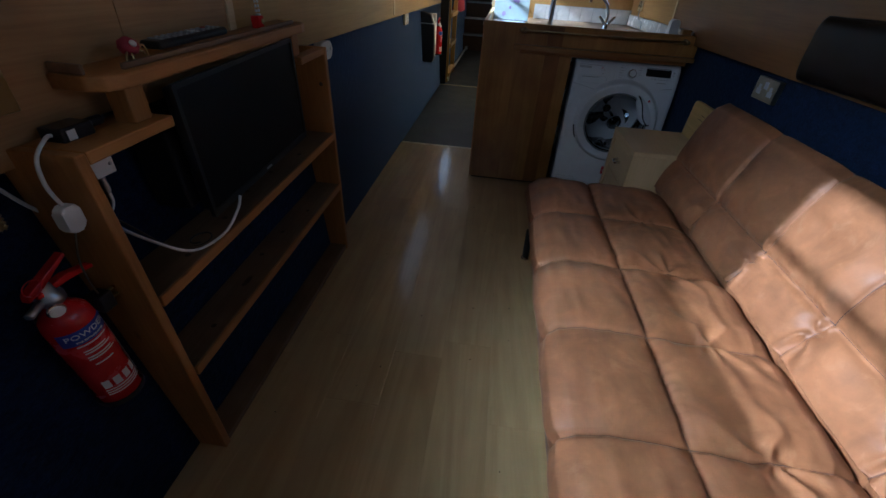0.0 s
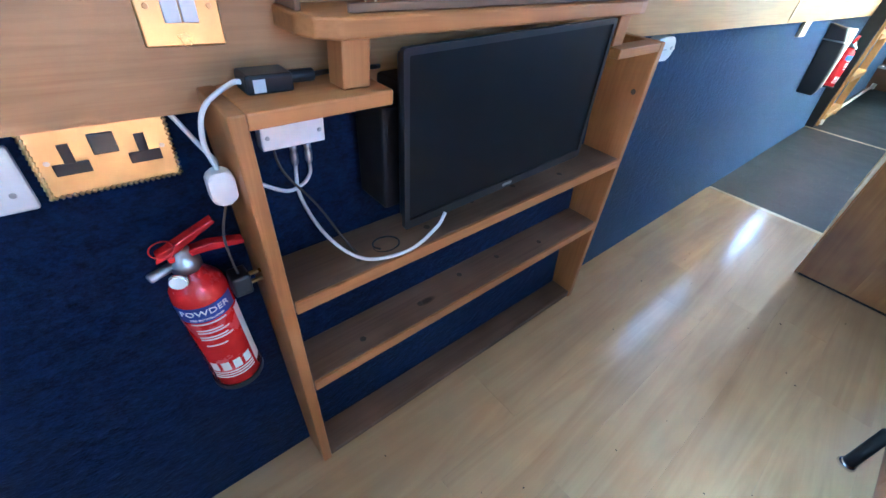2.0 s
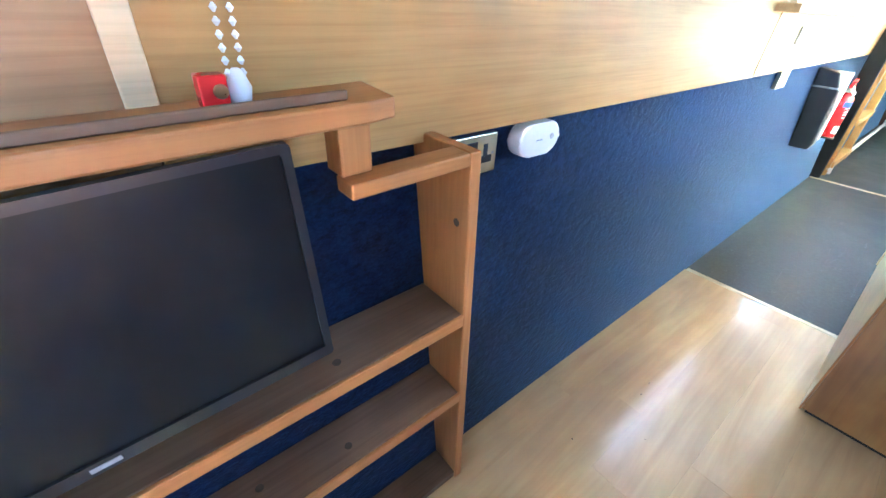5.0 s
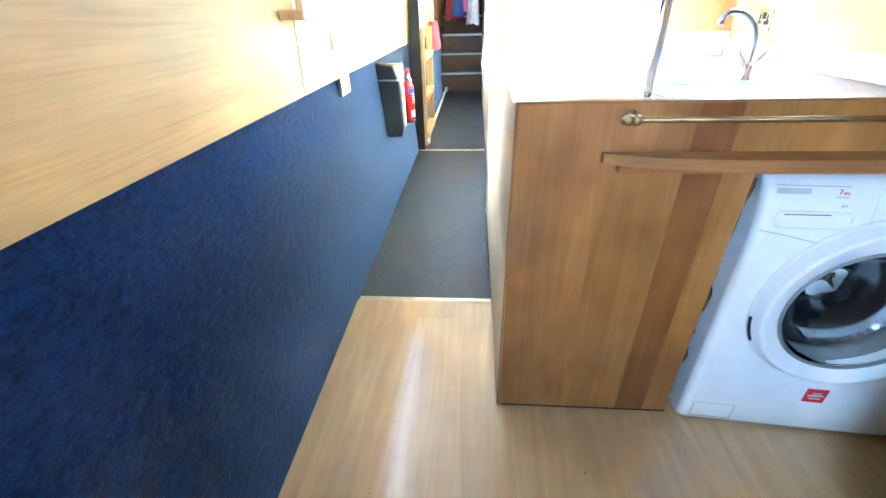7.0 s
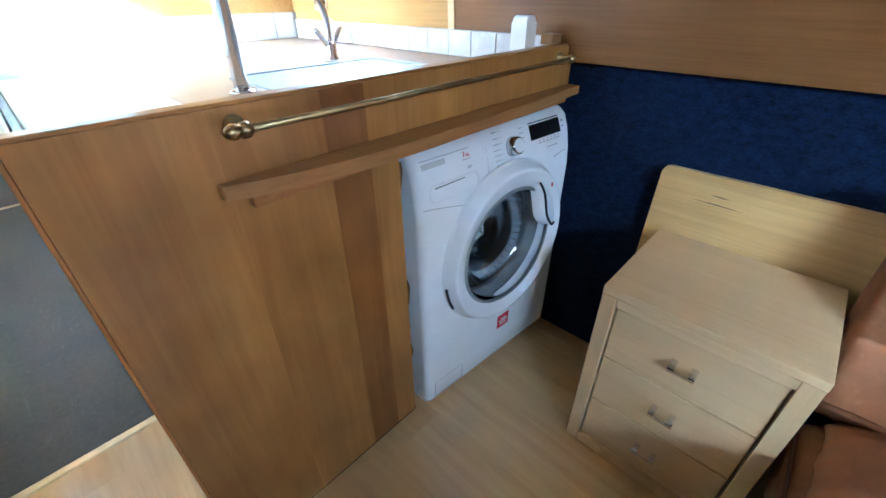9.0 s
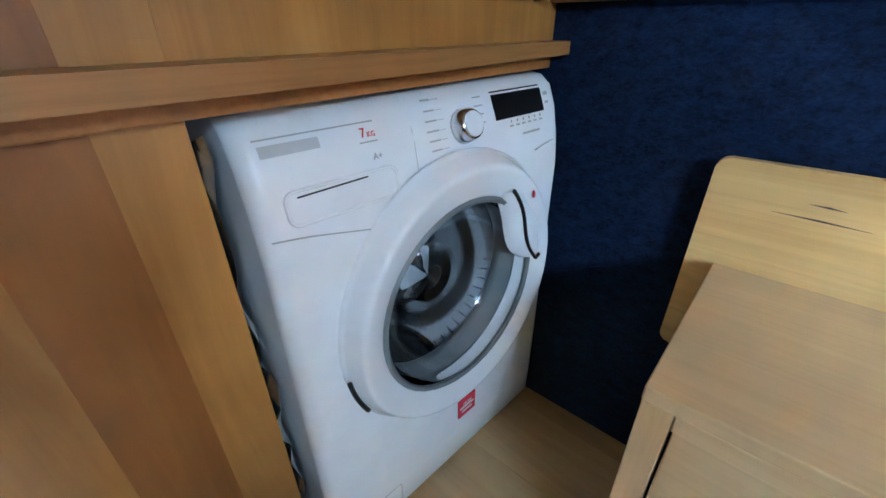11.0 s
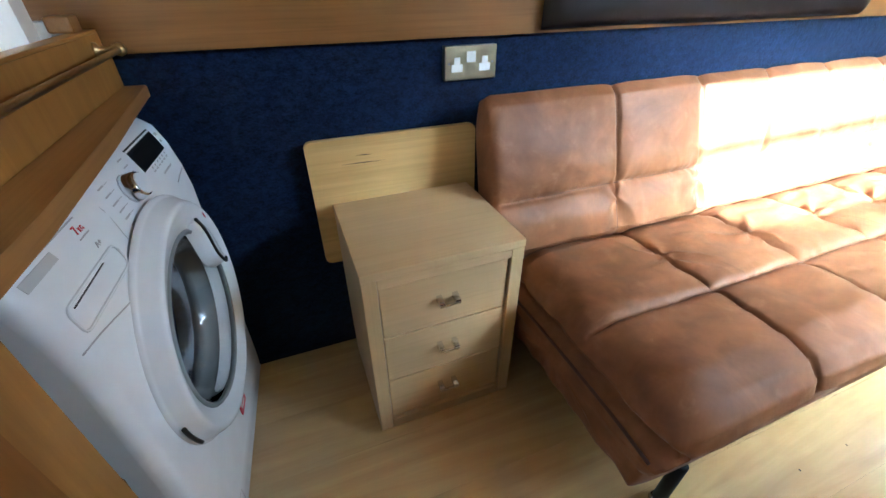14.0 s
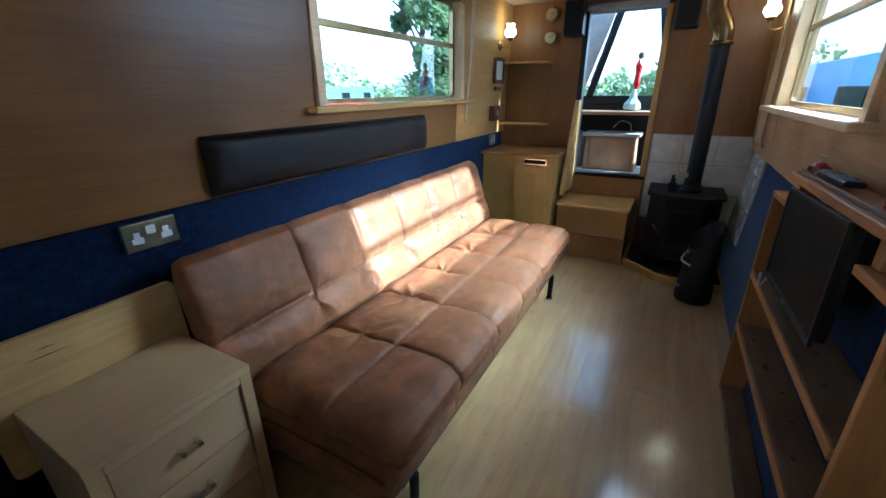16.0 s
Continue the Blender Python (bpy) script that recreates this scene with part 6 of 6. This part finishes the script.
def build_corridor():
    x = xl(0.88)
    socket((x + 0.002, 3.20, 0.905), 1, 0.14, 0.085, "pale_brass", "white_plastic", "brass socket with white inserts below the gunwale", proud=0.018)
    bg = thing("black_bag", (-0.05, 4.0, 0.45), "black padded case hanging on the blue lining", "case")
    part("body", prism([(xl(0.92), 0.92), (0.02, 0.90), (0.055, 0.80), (0.06, 0.50), (0.045, 0.46), (xl(0.46), 0.46)], 3.93, 4.02, 0.01), "black_plastic", bg)
    part("hook", rod((xl(0.8), 3.915, 0.82), (0.05, 3.905, 0.82), 0.005), "steel", bg)
    fb = thing("fire_blanket", (-0.03, 4.09, 0.5), "white fire blanket case on the blue lining", "fire blanket")
    part("case", box(xl(0.7), 0.055, 4.05, 4.10, 0.50, 0.90, 0.006), "white_plastic", fb)
    build_extinguisher(0.062, 4.20, 0.505, False)
    # dark post and ladder-like rack at the next opening
    struct("trim", box(xl(0.5), 0.045, 5.155, 5.215, 0.0, TOP, 0.004), "black_gap", "dark post at the bedroom opening")
    r = thing("wall_rack", (0.02, 5.7, 0), "brown timber rack of three rungs against the wall", "rack")
    for y in (5.30, 6.05):
        part("upright", box(0.0, 0.06, y, y + 0.05, 0.0, 1.05, 0.004), "cabinet_oak", r)
    for z in (0.06, 0.42, 0.78):
        part("rung", box(0.0, 0.075, 5.351, 6.049, z, z + 0.05, 0.004), "cabinet_oak", r)
    pp = thing("heating_pipe", (0.05, 7.0, 0.05), "white-painted heating pipe along the skirting", "pipe")
    part("tube", rod((0.05, 5.30, 0.055), (0.05, 8.5, 0.055), 0.016), "white_plastic", pp, smooth=True)
    for y in (5.4, 8.45):
        part("clip", box(0.02, 0.075, y - 0.02, y + 0.02, 0.0, 0.075, 0.004), "white_plastic", pp)
    s = thing("stern_steps", (0.35, 9.0, 0), "dark timber steps with metal nosings up to the stern", "steps")
    for k in range(4):
        y = 8.45 + k * 0.26
        part("riser", box(-0.05, 0.644, y, y + 0.02, 0.27 * k, 0.27 * (k + 1), 0.002), "dark_stair", s)
        tr = part("tread", box(-0.05, 0.644, y - 0.02, y + 0.262, 0.27 * (k + 1) + 0.0005, 0.27 * (k + 1) + 0.025, 0.003), "dark_stair", s)
        part("nosing", box(-0.05, 0.644, y - 0.026, y - 0.0205, 0.27 * (k + 1) - 0.004, 0.27 * (k + 1) + 0.028, 0.001), "steel", tr)
    struct("wall_south", box(-0.15, 1.98, STERN, STERN + 0.06, -0.1, TOP + 0.05), "dark_stair", "dark timber stern bulkhead")
    rnd = random.Random(3)
    for i, (xx, y, z0, z1, m, lab) in enumerate(((0.26, 8.30, 1.10, 1.62, "cloth_blue", "blue coat hanging in the corridor"), (0.36, 8.36, 1.16, 1.66, "cloth_pink", "pink garment hanging in the corridor"),
                                         (0.16, 8.40, 1.06, 1.60, "cloth_red", "dark red garment hanging in the corridor"), (0.03, 6.6, 0.80, 1.08, "cloth_red", "red cloth hanging by the rack"),
                                         (0.50, 8.2, 1.0, 1.7, "cloth_white", "white garment hanging at the stern"))):
        g = thing("hanging_garment", (xx, y, z0), lab, "garment")
        bm = bmesh.new()
        n = 16
        lo = [bm.verts.new((xx + 0.03 * math.sin(j * 1.7 + i) + 0.09 * math.cos(2 * math.pi * j / n), y + 0.10 * math.sin(2 * math.pi * j / n), z0 + 0.02 * math.sin(j * 2.3))) for j in range(n)]
        hi = [bm.verts.new((xx + 0.05 * math.cos(2 * math.pi * j / n), y + 0.06 * math.sin(2 * math.pi * j / n), z1)) for j in range(n)]
        for j in range(n):
            bm.faces.new((lo[j], lo[(j + 1) % n], hi[(j + 1) % n], hi[j]))
        bm.faces.new(hi)
        part("cloth", bm, m, g, smooth=True)
        part("hanger_hook", rod((xx, y, z1), (xx, y, TOP), 0.004), "steel", g)
    t = thing("hanging_towel", (0.60, 5.6, 0.6), "white towel hanging on the corridor wall", "towel")
    bm = bmesh.new()
    rows = []
    for i in range(13):
        yy = 5.5 + 0.25 * i / 12
        rows.append([bm.verts.new((0.628 - 0.03 * (1 - abs(k / 5 - 1)) - 0.008 * math.sin(i * 1.6), yy, 0.50 + 0.045 * k)) for k in range(11)])
    for a, b in zip(rows, rows[1:]):
        for k in range(10):
            bm.faces.new((a[k], a[k + 1], b[k + 1], b[k]))
    part("cloth", bm, "cloth_white", t, smooth=True)
    part("peg", rod((0.6445, 5.62, 0.95), (0.60, 5.62, 0.955), 0.008), "pale_frame", t)
    for i, (y, z0, z1, m, lab) in enumerate(((5.2, 1.10, 1.23, "cloth_pink", "pink note pinned to the panel"), (6.0, 1.12, 1.24, "white_paper", "white note pinned to the panel"))):
        n = thing("pinned_note", (xl(1.15), y, z0), lab, "note")
        part("sheet", box(xl(1.15) - 0.002, xl(1.15) + 0.006, y, y + 0.16, z0, z1, 0.0005), m, n)
    for y in (3.05, 3.55):
        n = thing("light_switch", (xl(1.1), y, 1.08), "small white switch on the oak panel", "light switch")
        pl = part("plate", box(xl(1.1) - 0.003, xl(1.1) + 0.01, y - 0.03, y + 0.03, 1.06, 1.13, 0.002), "white_plastic", n)
        part("rocker", box(xl(1.1) + 0.01, xl(1.1) + 0.013, y - 0.01, y + 0.01, 1.08, 1.11, 0.001), "white_plastic", pl)


# ---- bow end of the saloon ----
def build_bow_things():
    c = thing("corner_cabinet", (1.55, -1.5, 0), "golden oak corner cabinet with a vented door", "cabinet")
    y = -1.27
    part("body", box(1.235, xr(0.4) - 0.01, BOW + 0.001, y, 0.0, 0.815, 0.003), "cabinet_oak", c)
    part("top", box(1.21, xr(0.8) - 0.008, BOW + 0.001, y + 0.02, 0.8155, 0.84, 0.006), "step_oak", c)
    dr = part("door", box(1.27, 1.56, y + 0.0005, y + 0.016, 0.10, 0.735, 0.004), "cabinet_oak", c)
    part("door_panel", box(1.315, 1.515, y + 0.0165, y + 0.020, 0.15, 0.685, 0.003), "cabinet_oak", dr)
    part("knob", lathe([(0.006, 0), (0.006, 0.01), (0.014, 0.016), (0.012, 0.026), (0.004, 0.03)], (1.30, y + 0.016, 0.47), (0, 1, 0), 16), "brass", dr, smooth=True)
    vent = part("vent", ring(rounded(1.30, 1.49, 0.752, 0.798, 0.012), rounded(1.308, 1.482, 0.760, 0.790, 0.008), y, y + 0.008), "chrome", c, "bright metal vent")
    part("vent_hole", box(1.309, 1.481, y - 0.0005, y + 0.002, 0.761, 0.789), "black_gap", c)
    s = thing("wooden_step", (0.92, -1.55, 0), "oak box step below the bow doorway", "step")
    part("lower_box", box(0.655, 1.205, BOW + 0.001, -1.335, 0.0, 0.20, 0.004), "step_oak", s)
    part("upper_box", box(0.66, 1.20, BOW + 0.001, -1.345, 0.2005, 0.425, 0.004), "step_oak", s)
    part("tread", box(0.648, 1.21, BOW + 0.001, -1.325, 0.4255, 0.45, 0.006), "cabinet_oak", s)
    # stove corner
    h = thing("hearth", (0.3, -1.4, 0), "raised brown timber-edged hearth under the stove", "hearth")
    out = [(-0.015, BOW + 0.002), (0.646, BOW + 0.002), (0.646, -1.35), (0.42, -1.13), (0.20, -1.10), (-0.02, -1.10)]
    part("edge", prism(out, 0.0, 0.055, 0.004, axis="z"), "cabinet_oak", h)
    ins = [(0.005, BOW + 0.02), (0.62, BOW + 0.02), (0.62, -1.36), (0.41, -1.155), (0.20, -1.125), (0.0, -1.125)]
    part("slab", prism(ins, 0.0555, 0.066, 0.002, axis="z"), "black_iron", h)
    st = thing("solid_fuel_stove", (0.3, -1.42, 0.066), "black cast-iron solid fuel stove in the corner", "stove")
    sx0, sx1, sy0, sy1 = 0.075, 0.53, -1.66, -1.25
    body = [(sx0, sy0), (sx1, sy0), (sx1, sy1 - 0.09), (sx1 - 0.11, sy1), (sx0 + 0.11, sy1), (sx0, sy1 - 0.09)]
    part("body", prism(body, 0.13, 0.585, 0.008, axis="z"), "black_iron", st)
    wide = [(sx0 - 0.02, sy0 - 0.01), (sx1 + 0.02, sy0 - 0.01), (sx1 + 0.02, sy1 - 0.08), (sx1 - 0.10, sy1 + 0.02), (sx0 + 0.10, sy1 + 0.02), (sx0 - 0.02, sy1 - 0.08)]
    part("top_plate", prism(wide, 0.5855, 0.615, 0.005, axis="z"), "black_iron", st)
    dd = part("door", box(sx0 + 0.12, sx1 - 0.12, sy1 + 0.0005, sy1 + 0.02, 0.20, 0.53, 0.006), "black_iron", st)
    part("door_glass", box(sx0 + 0.15, sx1 - 0.15, sy1 + 0.0205, sy1 + 0.023, 0.27, 0.50, 0.001), "screen_black", dd)
    part("door_handle", rod((sx1 - 0.10, sy1 + 0.01, 0.33), (sx1 - 0.055, sy1 + 0.055, 0.40), 0.007), "steel", dd, smooth=True)
    for x in (sx0 + 0.04, sx1 - 0.04):
        for y in (sy0 + 0.05, sy1 - 0.1):
            part("leg", rod((x, y, 0.066), (x, y, 0.131), 0.02), "black_iron", st)
    fx, fy = 0.275, -1.46
    fl = thing("stove_flue", (fx, fy, 0.615), "black flue pipe with a brass upper elbow", "flue")
    part("collar", lathe([(0.075, 0), (0.075, 0.012), (0.062, 0.02), (0.062, 0.05)], (fx, fy, 0.6155), n=24), "black_iron", fl, smooth=True)
    part("pipe", tube([(fx, fy, 0.62), (fx, fy, 0.95), (fx + 0.005, fy, 1.3), (fx + 0.01, fy, 1.62)], 0.053, 22, 4), "black_iron", fl, smooth=True)
    part("brass_elbow", tube([(fx + 0.01, fy, 1.58), (fx + 0.012, fy, 1.66), (fx + 0.05, fy, 1.74), (fx + 0.075, fy, 1.80), (fx + 0.08, fy, TOP)], 0.058, 22, 6), "dark_brass", fl, "darkened brass elbow", smooth=True)
    part("brass_ring", lathe([(0.06, 0), (0.066, 0.006), (0.066, 0.022), (0.06, 0.028)], (fx + 0.01, fy, 1.57), n=24), "dark_brass", fl, smooth=True)
    fan = thing("stove_fan", (0.40, -1.36, 0.615), "small stove-top fan with pale blades on the stove", "fan")
    part("base", box(0.375, 0.425, -1.40, -1.36, 0.6155, 0.68, 0.004), "black_iron", fan)
    part("column", box(0.385, 0.415, -1.39, -1.37, 0.6805, 0.735, 0.003), "black_iron", fan)
    for k, (dx, dz, ln) in enumerate(((-0.085, 0.025, 1), (0.07, -0.035, 1))):
        p = [(0.40, 0.722), (0.40 + dx * 0.3, 0.722 + dz + 0.02), (0.40 + dx, 0.722 + dz + 0.012), (0.40 + dx, 0.722 + dz - 0.016), (0.40 + dx * 0.3, 0.722 - 0.012)]
        part("blade", prism(p, -1.356 + 0.004 * k, -1.353 + 0.004 * k, 0.0005), "pale_brass", fan)
    t = tagged(new("stove_tiles"), "large white wall tiles behind the stove", "", "", "structure")
    ORIGIN[t.name] = Vector((0, 0, 0))
    part("backing", box(-0.075, 0.60, BOW + 0.0005, BOW + 0.006, 0.3, 0.985), "grout", t)
    for z in (0.32, 0.545, 0.77):
        for x in (-0.07, 0.152, 0.374):
            part("tile", box(x, x + 0.218, BOW + 0.0062, BOW + 0.014, z, z + 0.215 if z < 0.7 else 0.98, 0.002), "tile_white", t)
    for y0 in (BOW + 0.02, -1.47):
        for z in (0.32, 0.545, 0.77):
            h0, h1 = z, (z + 0.215 if z < 0.7 else 0.955)
            part("tile", prism([(xl(h0) + 0.001, h0), (xl(h0) + 0.014, h0), (xl(h1) + 0.014, h1), (xl(h1) + 0.001, h1)], y0, y0 + 0.25, 0.002), "tile_white", t)
    b = thing("coal_bucket", (0.16, -0.95, 0), "tall black metal coal hod on the floor", "coal bucket")
    bx, by = 0.165, -0.945
    bm = bmesh.new()
    n = 28
    lps = []
    for h, r, sl in ((0, 0.105, 0), (0.012, 0.110, 0), (0.40, 0.088, 0.10), (0.40, 0.083, 0.10), (0.05, 0.10, 0)):
        lps.append([bm.verts.new((bx + r * math.cos(2 * math.pi * i / n), by + r * math.sin(2 * math.pi * i / n), h + sl * (0.5 + 0.9 * math.cos(2 * math.pi * i / n + 2.6)))) for i in range(n)])
    for p, q in zip(lps, lps[1:]):
        for i in range(n):
            bm.faces.new((p[i], p[(i + 1) % n], q[(i + 1) % n], q[i]))
    bm.faces.new(lps[0])
    bm.faces.new(lps[-1])
    part("body", bm, "black_iron", b, smooth=True)
    part("handle", tube([(bx + 0.09, by + 0.02, 0.33), (bx + 0.11, by + 0.10, 0.30), (bx + 0.06, by + 0.14, 0.28)], 0.006), "steel", b, smooth=True)
    part("lug", lathe([(0.016, 0), (0.012, 0.015)], (bx + 0.08, by + 0.045, 0.335), (0.8, 0.6, 0), 12), "steel", b)
    part("lug", lathe([(0.014, 0), (0.01, 0.012)], (bx + 0.095, by + 0.05, 0.10), (0.85, 0.5, 0), 12), "steel", b)
    # speakers, clocks, shelves, lamps, frames
    for x in (1.275, 0.505):
        s = thing("loudspeaker", (x, BOW + 0.09, 1.75), "small black loudspeaker high on the bow bulkhead", "loudspeaker", "pair of loudspeakers")
        part("case", box(x - 0.075, x + 0.075, BOW + 0.001, BOW + 0.14, 1.71, 1.95, 0.006), "black_plastic", s)
        part("grille", box(x - 0.066, x + 0.066, BOW + 0.1405, BOW + 0.147, 1.72, 1.94, 0.003), "black_iron", s)
    for z in (1.885, 1.715):
        k = thing("round_clock", (1.475, BOW + 0.01, z), "small round brass ship's clock on the bulkhead", "clock", "brass clock and barometer")
        part("case", lathe([(0.052, 0), (0.052, 0.018), (0.044, 0.028), (0.039, 0.026)], (1.475, BOW + 0.0005, z), (0, 1, 0), 28), "brass", k, smooth=True)
        part("dial", lathe([(0.039, 0.0262), (0.0385, 0.027)], (1.475, BOW + 0.0005, z), (0, 1, 0), 28), "pale_brass", k)
        for a, ln in ((0.6, 0.02), (2.4, 0.03)):
            part("pointer", rod((1.475, BOW + 0.0285, z), (1.475 + ln * math.cos(a), BOW + 0.0285, z + ln * math.sin(a)), 0.0015, 6), "black_plastic", k)
    for z in (1.54, 1.045):
        k = thing("corner_shelf", (1.7, BOW + 0.06, z), "small varnished corner shelf on the bulkhead", "shelf")
        part("board", prism([(xr(z) - 0.003, BOW + 0.001), (1.44, BOW + 0.001), (1.46, BOW + 0.10), (xr(z) - 0.003, BOW + 0.14)], z - 0.018, z, 0.003, axis="z"), "cabinet_oak", k)
    for side, x, y in ((-1, xr(1.7), -1.50), (1, xl(1.7), -1.42)):
        l = thing("wall_lamp", (x, y, 1.68), "brass wall lamp with a lit opal glass shade", "wall lamp", "pair of wall lamps")
        cx = x + side * 0.085
        part("rose", lathe([(0.04, 0), (0.036, 0.01), (0.012, 0.018)], (x, y, 1.655), (side, 0, 0), 20), "brass", l, smooth=True)
        part("arm", tube([(x, y, 1.655), (x + side * 0.05, y, 1.64), (cx, y, 1.655), (cx, y, 1.70)], 0.006), "brass", l, smooth=True)
        part("gallery", lathe([(0.012, 0), (0.03, 0.014), (0.03, 0.02)], (cx, y, 1.69), n=18), "brass", l, smooth=True)
        part("shade", lathe([(0.026, 0), (0.045, 0.025), (0.046, 0.045), (0.03, 0.072), (0.034, 0.098), (0.031, 0.098)], (cx, y, 1.712), n=24, close=False), "lamp_glow", l, "glowing opal glass shade", smooth=True)
        lamp = bpy.data.lights.new("lamp_bulb", "POINT")
        lamp.energy, lamp.color, lamp.shadow_soft_size = 0.16, (1.0, 0.70, 0.36), 0.10
        lo = new("lamp_bulb", lamp)
        lo.location = (cx, y, 1.84)
    f = thing("picture_frame", (xr(1.45), -1.50, 1.37), "small dark-framed pale picture on the oak panel", "picture")
    x = xr(1.46)
    part("frame", ring(rounded(-1.60, -1.39, 1.37, 1.57, 0.03), rounded(-1.572, -1.418, 1.398, 1.542, 0.018), x - 0.02, x + 0.002, "x"), "dark_stair", f)
    part("picture", box(x - 0.012, x - 0.004, -1.574, -1.416, 1.396, 1.544), "white_paper", f)
    part("plaque", box(x - 0.012, x + 0.002, -1.56, -1.43, 1.315, 1.345, 0.003), "dark_stair", f)
    g = thing("control_box", (xr(1.15), -1.43, 1.08), "small dark control box with a dial on the oak panel", "control box")
    x = xr(1.13)
    part("case", box(x - 0.045, x + 0.001, -1.50, -1.36, 1.075, 1.195, 0.006), "dark_stair", g)
    part("dial", lathe([(0.03, 0), (0.026, 0.006)], (x - 0.045, -1.43, 1.135), (-1, 0, 0), 20), "pale_brass", g, smooth=True)
    cd = thing("blind_cord", (1.84, -0.90, 1.1), "white blind cord hanging beside the window", "cord")
    part("cord", tube([(xr(1.9) - 0.012, -0.93, 1.96), (xr(1.6) - 0.012, -0.91, 1.5), (xr(1.2) - 0.014, -0.88, 1.13)], 0.0025, 6, 6), "white_plastic", cd, smooth=True)
    part("cord", tube([(xr(1.9) - 0.012, -0.96, 1.96), (xr(1.6) - 0.012, -0.93, 1.5), (xr(1.2) - 0.014, -0.885, 1.13)], 0.0025, 6, 6), "white_plastic", cd, smooth=True)
    part("toggle", lathe([(0.008, 0), (0.010, 0.018), (0.004, 0.03)], (xr(1.1) - 0.014, -0.88, 1.102), n=12), "white_plastic", cd, smooth=True)
    pv = thing("gas_pipe", (-0.03, -1.3, 1.0), "pale boxed pipe down the bow corner", "pipe")
    part("duct", box(xl(1.4) - 0.001, xl(1.4) + 0.03, -1.36, -1.33, 0.99, TOP, 0.004), "pale_frame", pv)
    part("tap", rod((xl(1.0) + 0.01, -1.31, 0.985), (xl(1.0) + 0.02, -1.20, 0.975), 0.007), "brass", pv, smooth=True)


build_sofa()
build_drawers()
build_headboards()
build_east_wall_things()
build_shelf_unit()
build_tv()
build_cables()
build_shelf_top_things()
build_west_wall_things()
build_extinguisher(-0.012, -0.128, 0.408).rotation_euler.x = radians(4.0)
build_peninsula()
build_washer()
build_galley()
build_corridor()
build_bow_things()
crumbs = bmesh.new()
cr = random.Random(21)
for _ in range(26):
    q = (cr.uniform(0.15, 0.95), cr.uniform(-1.0, 2.0))
    box(q[0], q[0] + cr.uniform(0.002, 0.006), q[1], q[1] + cr.uniform(0.002, 0.005), 0.0, cr.uniform(0.0012, 0.003), bm=crumbs)
part("crumbs", crumbs, "bark", None, "", kind="stuff")
build_planks()
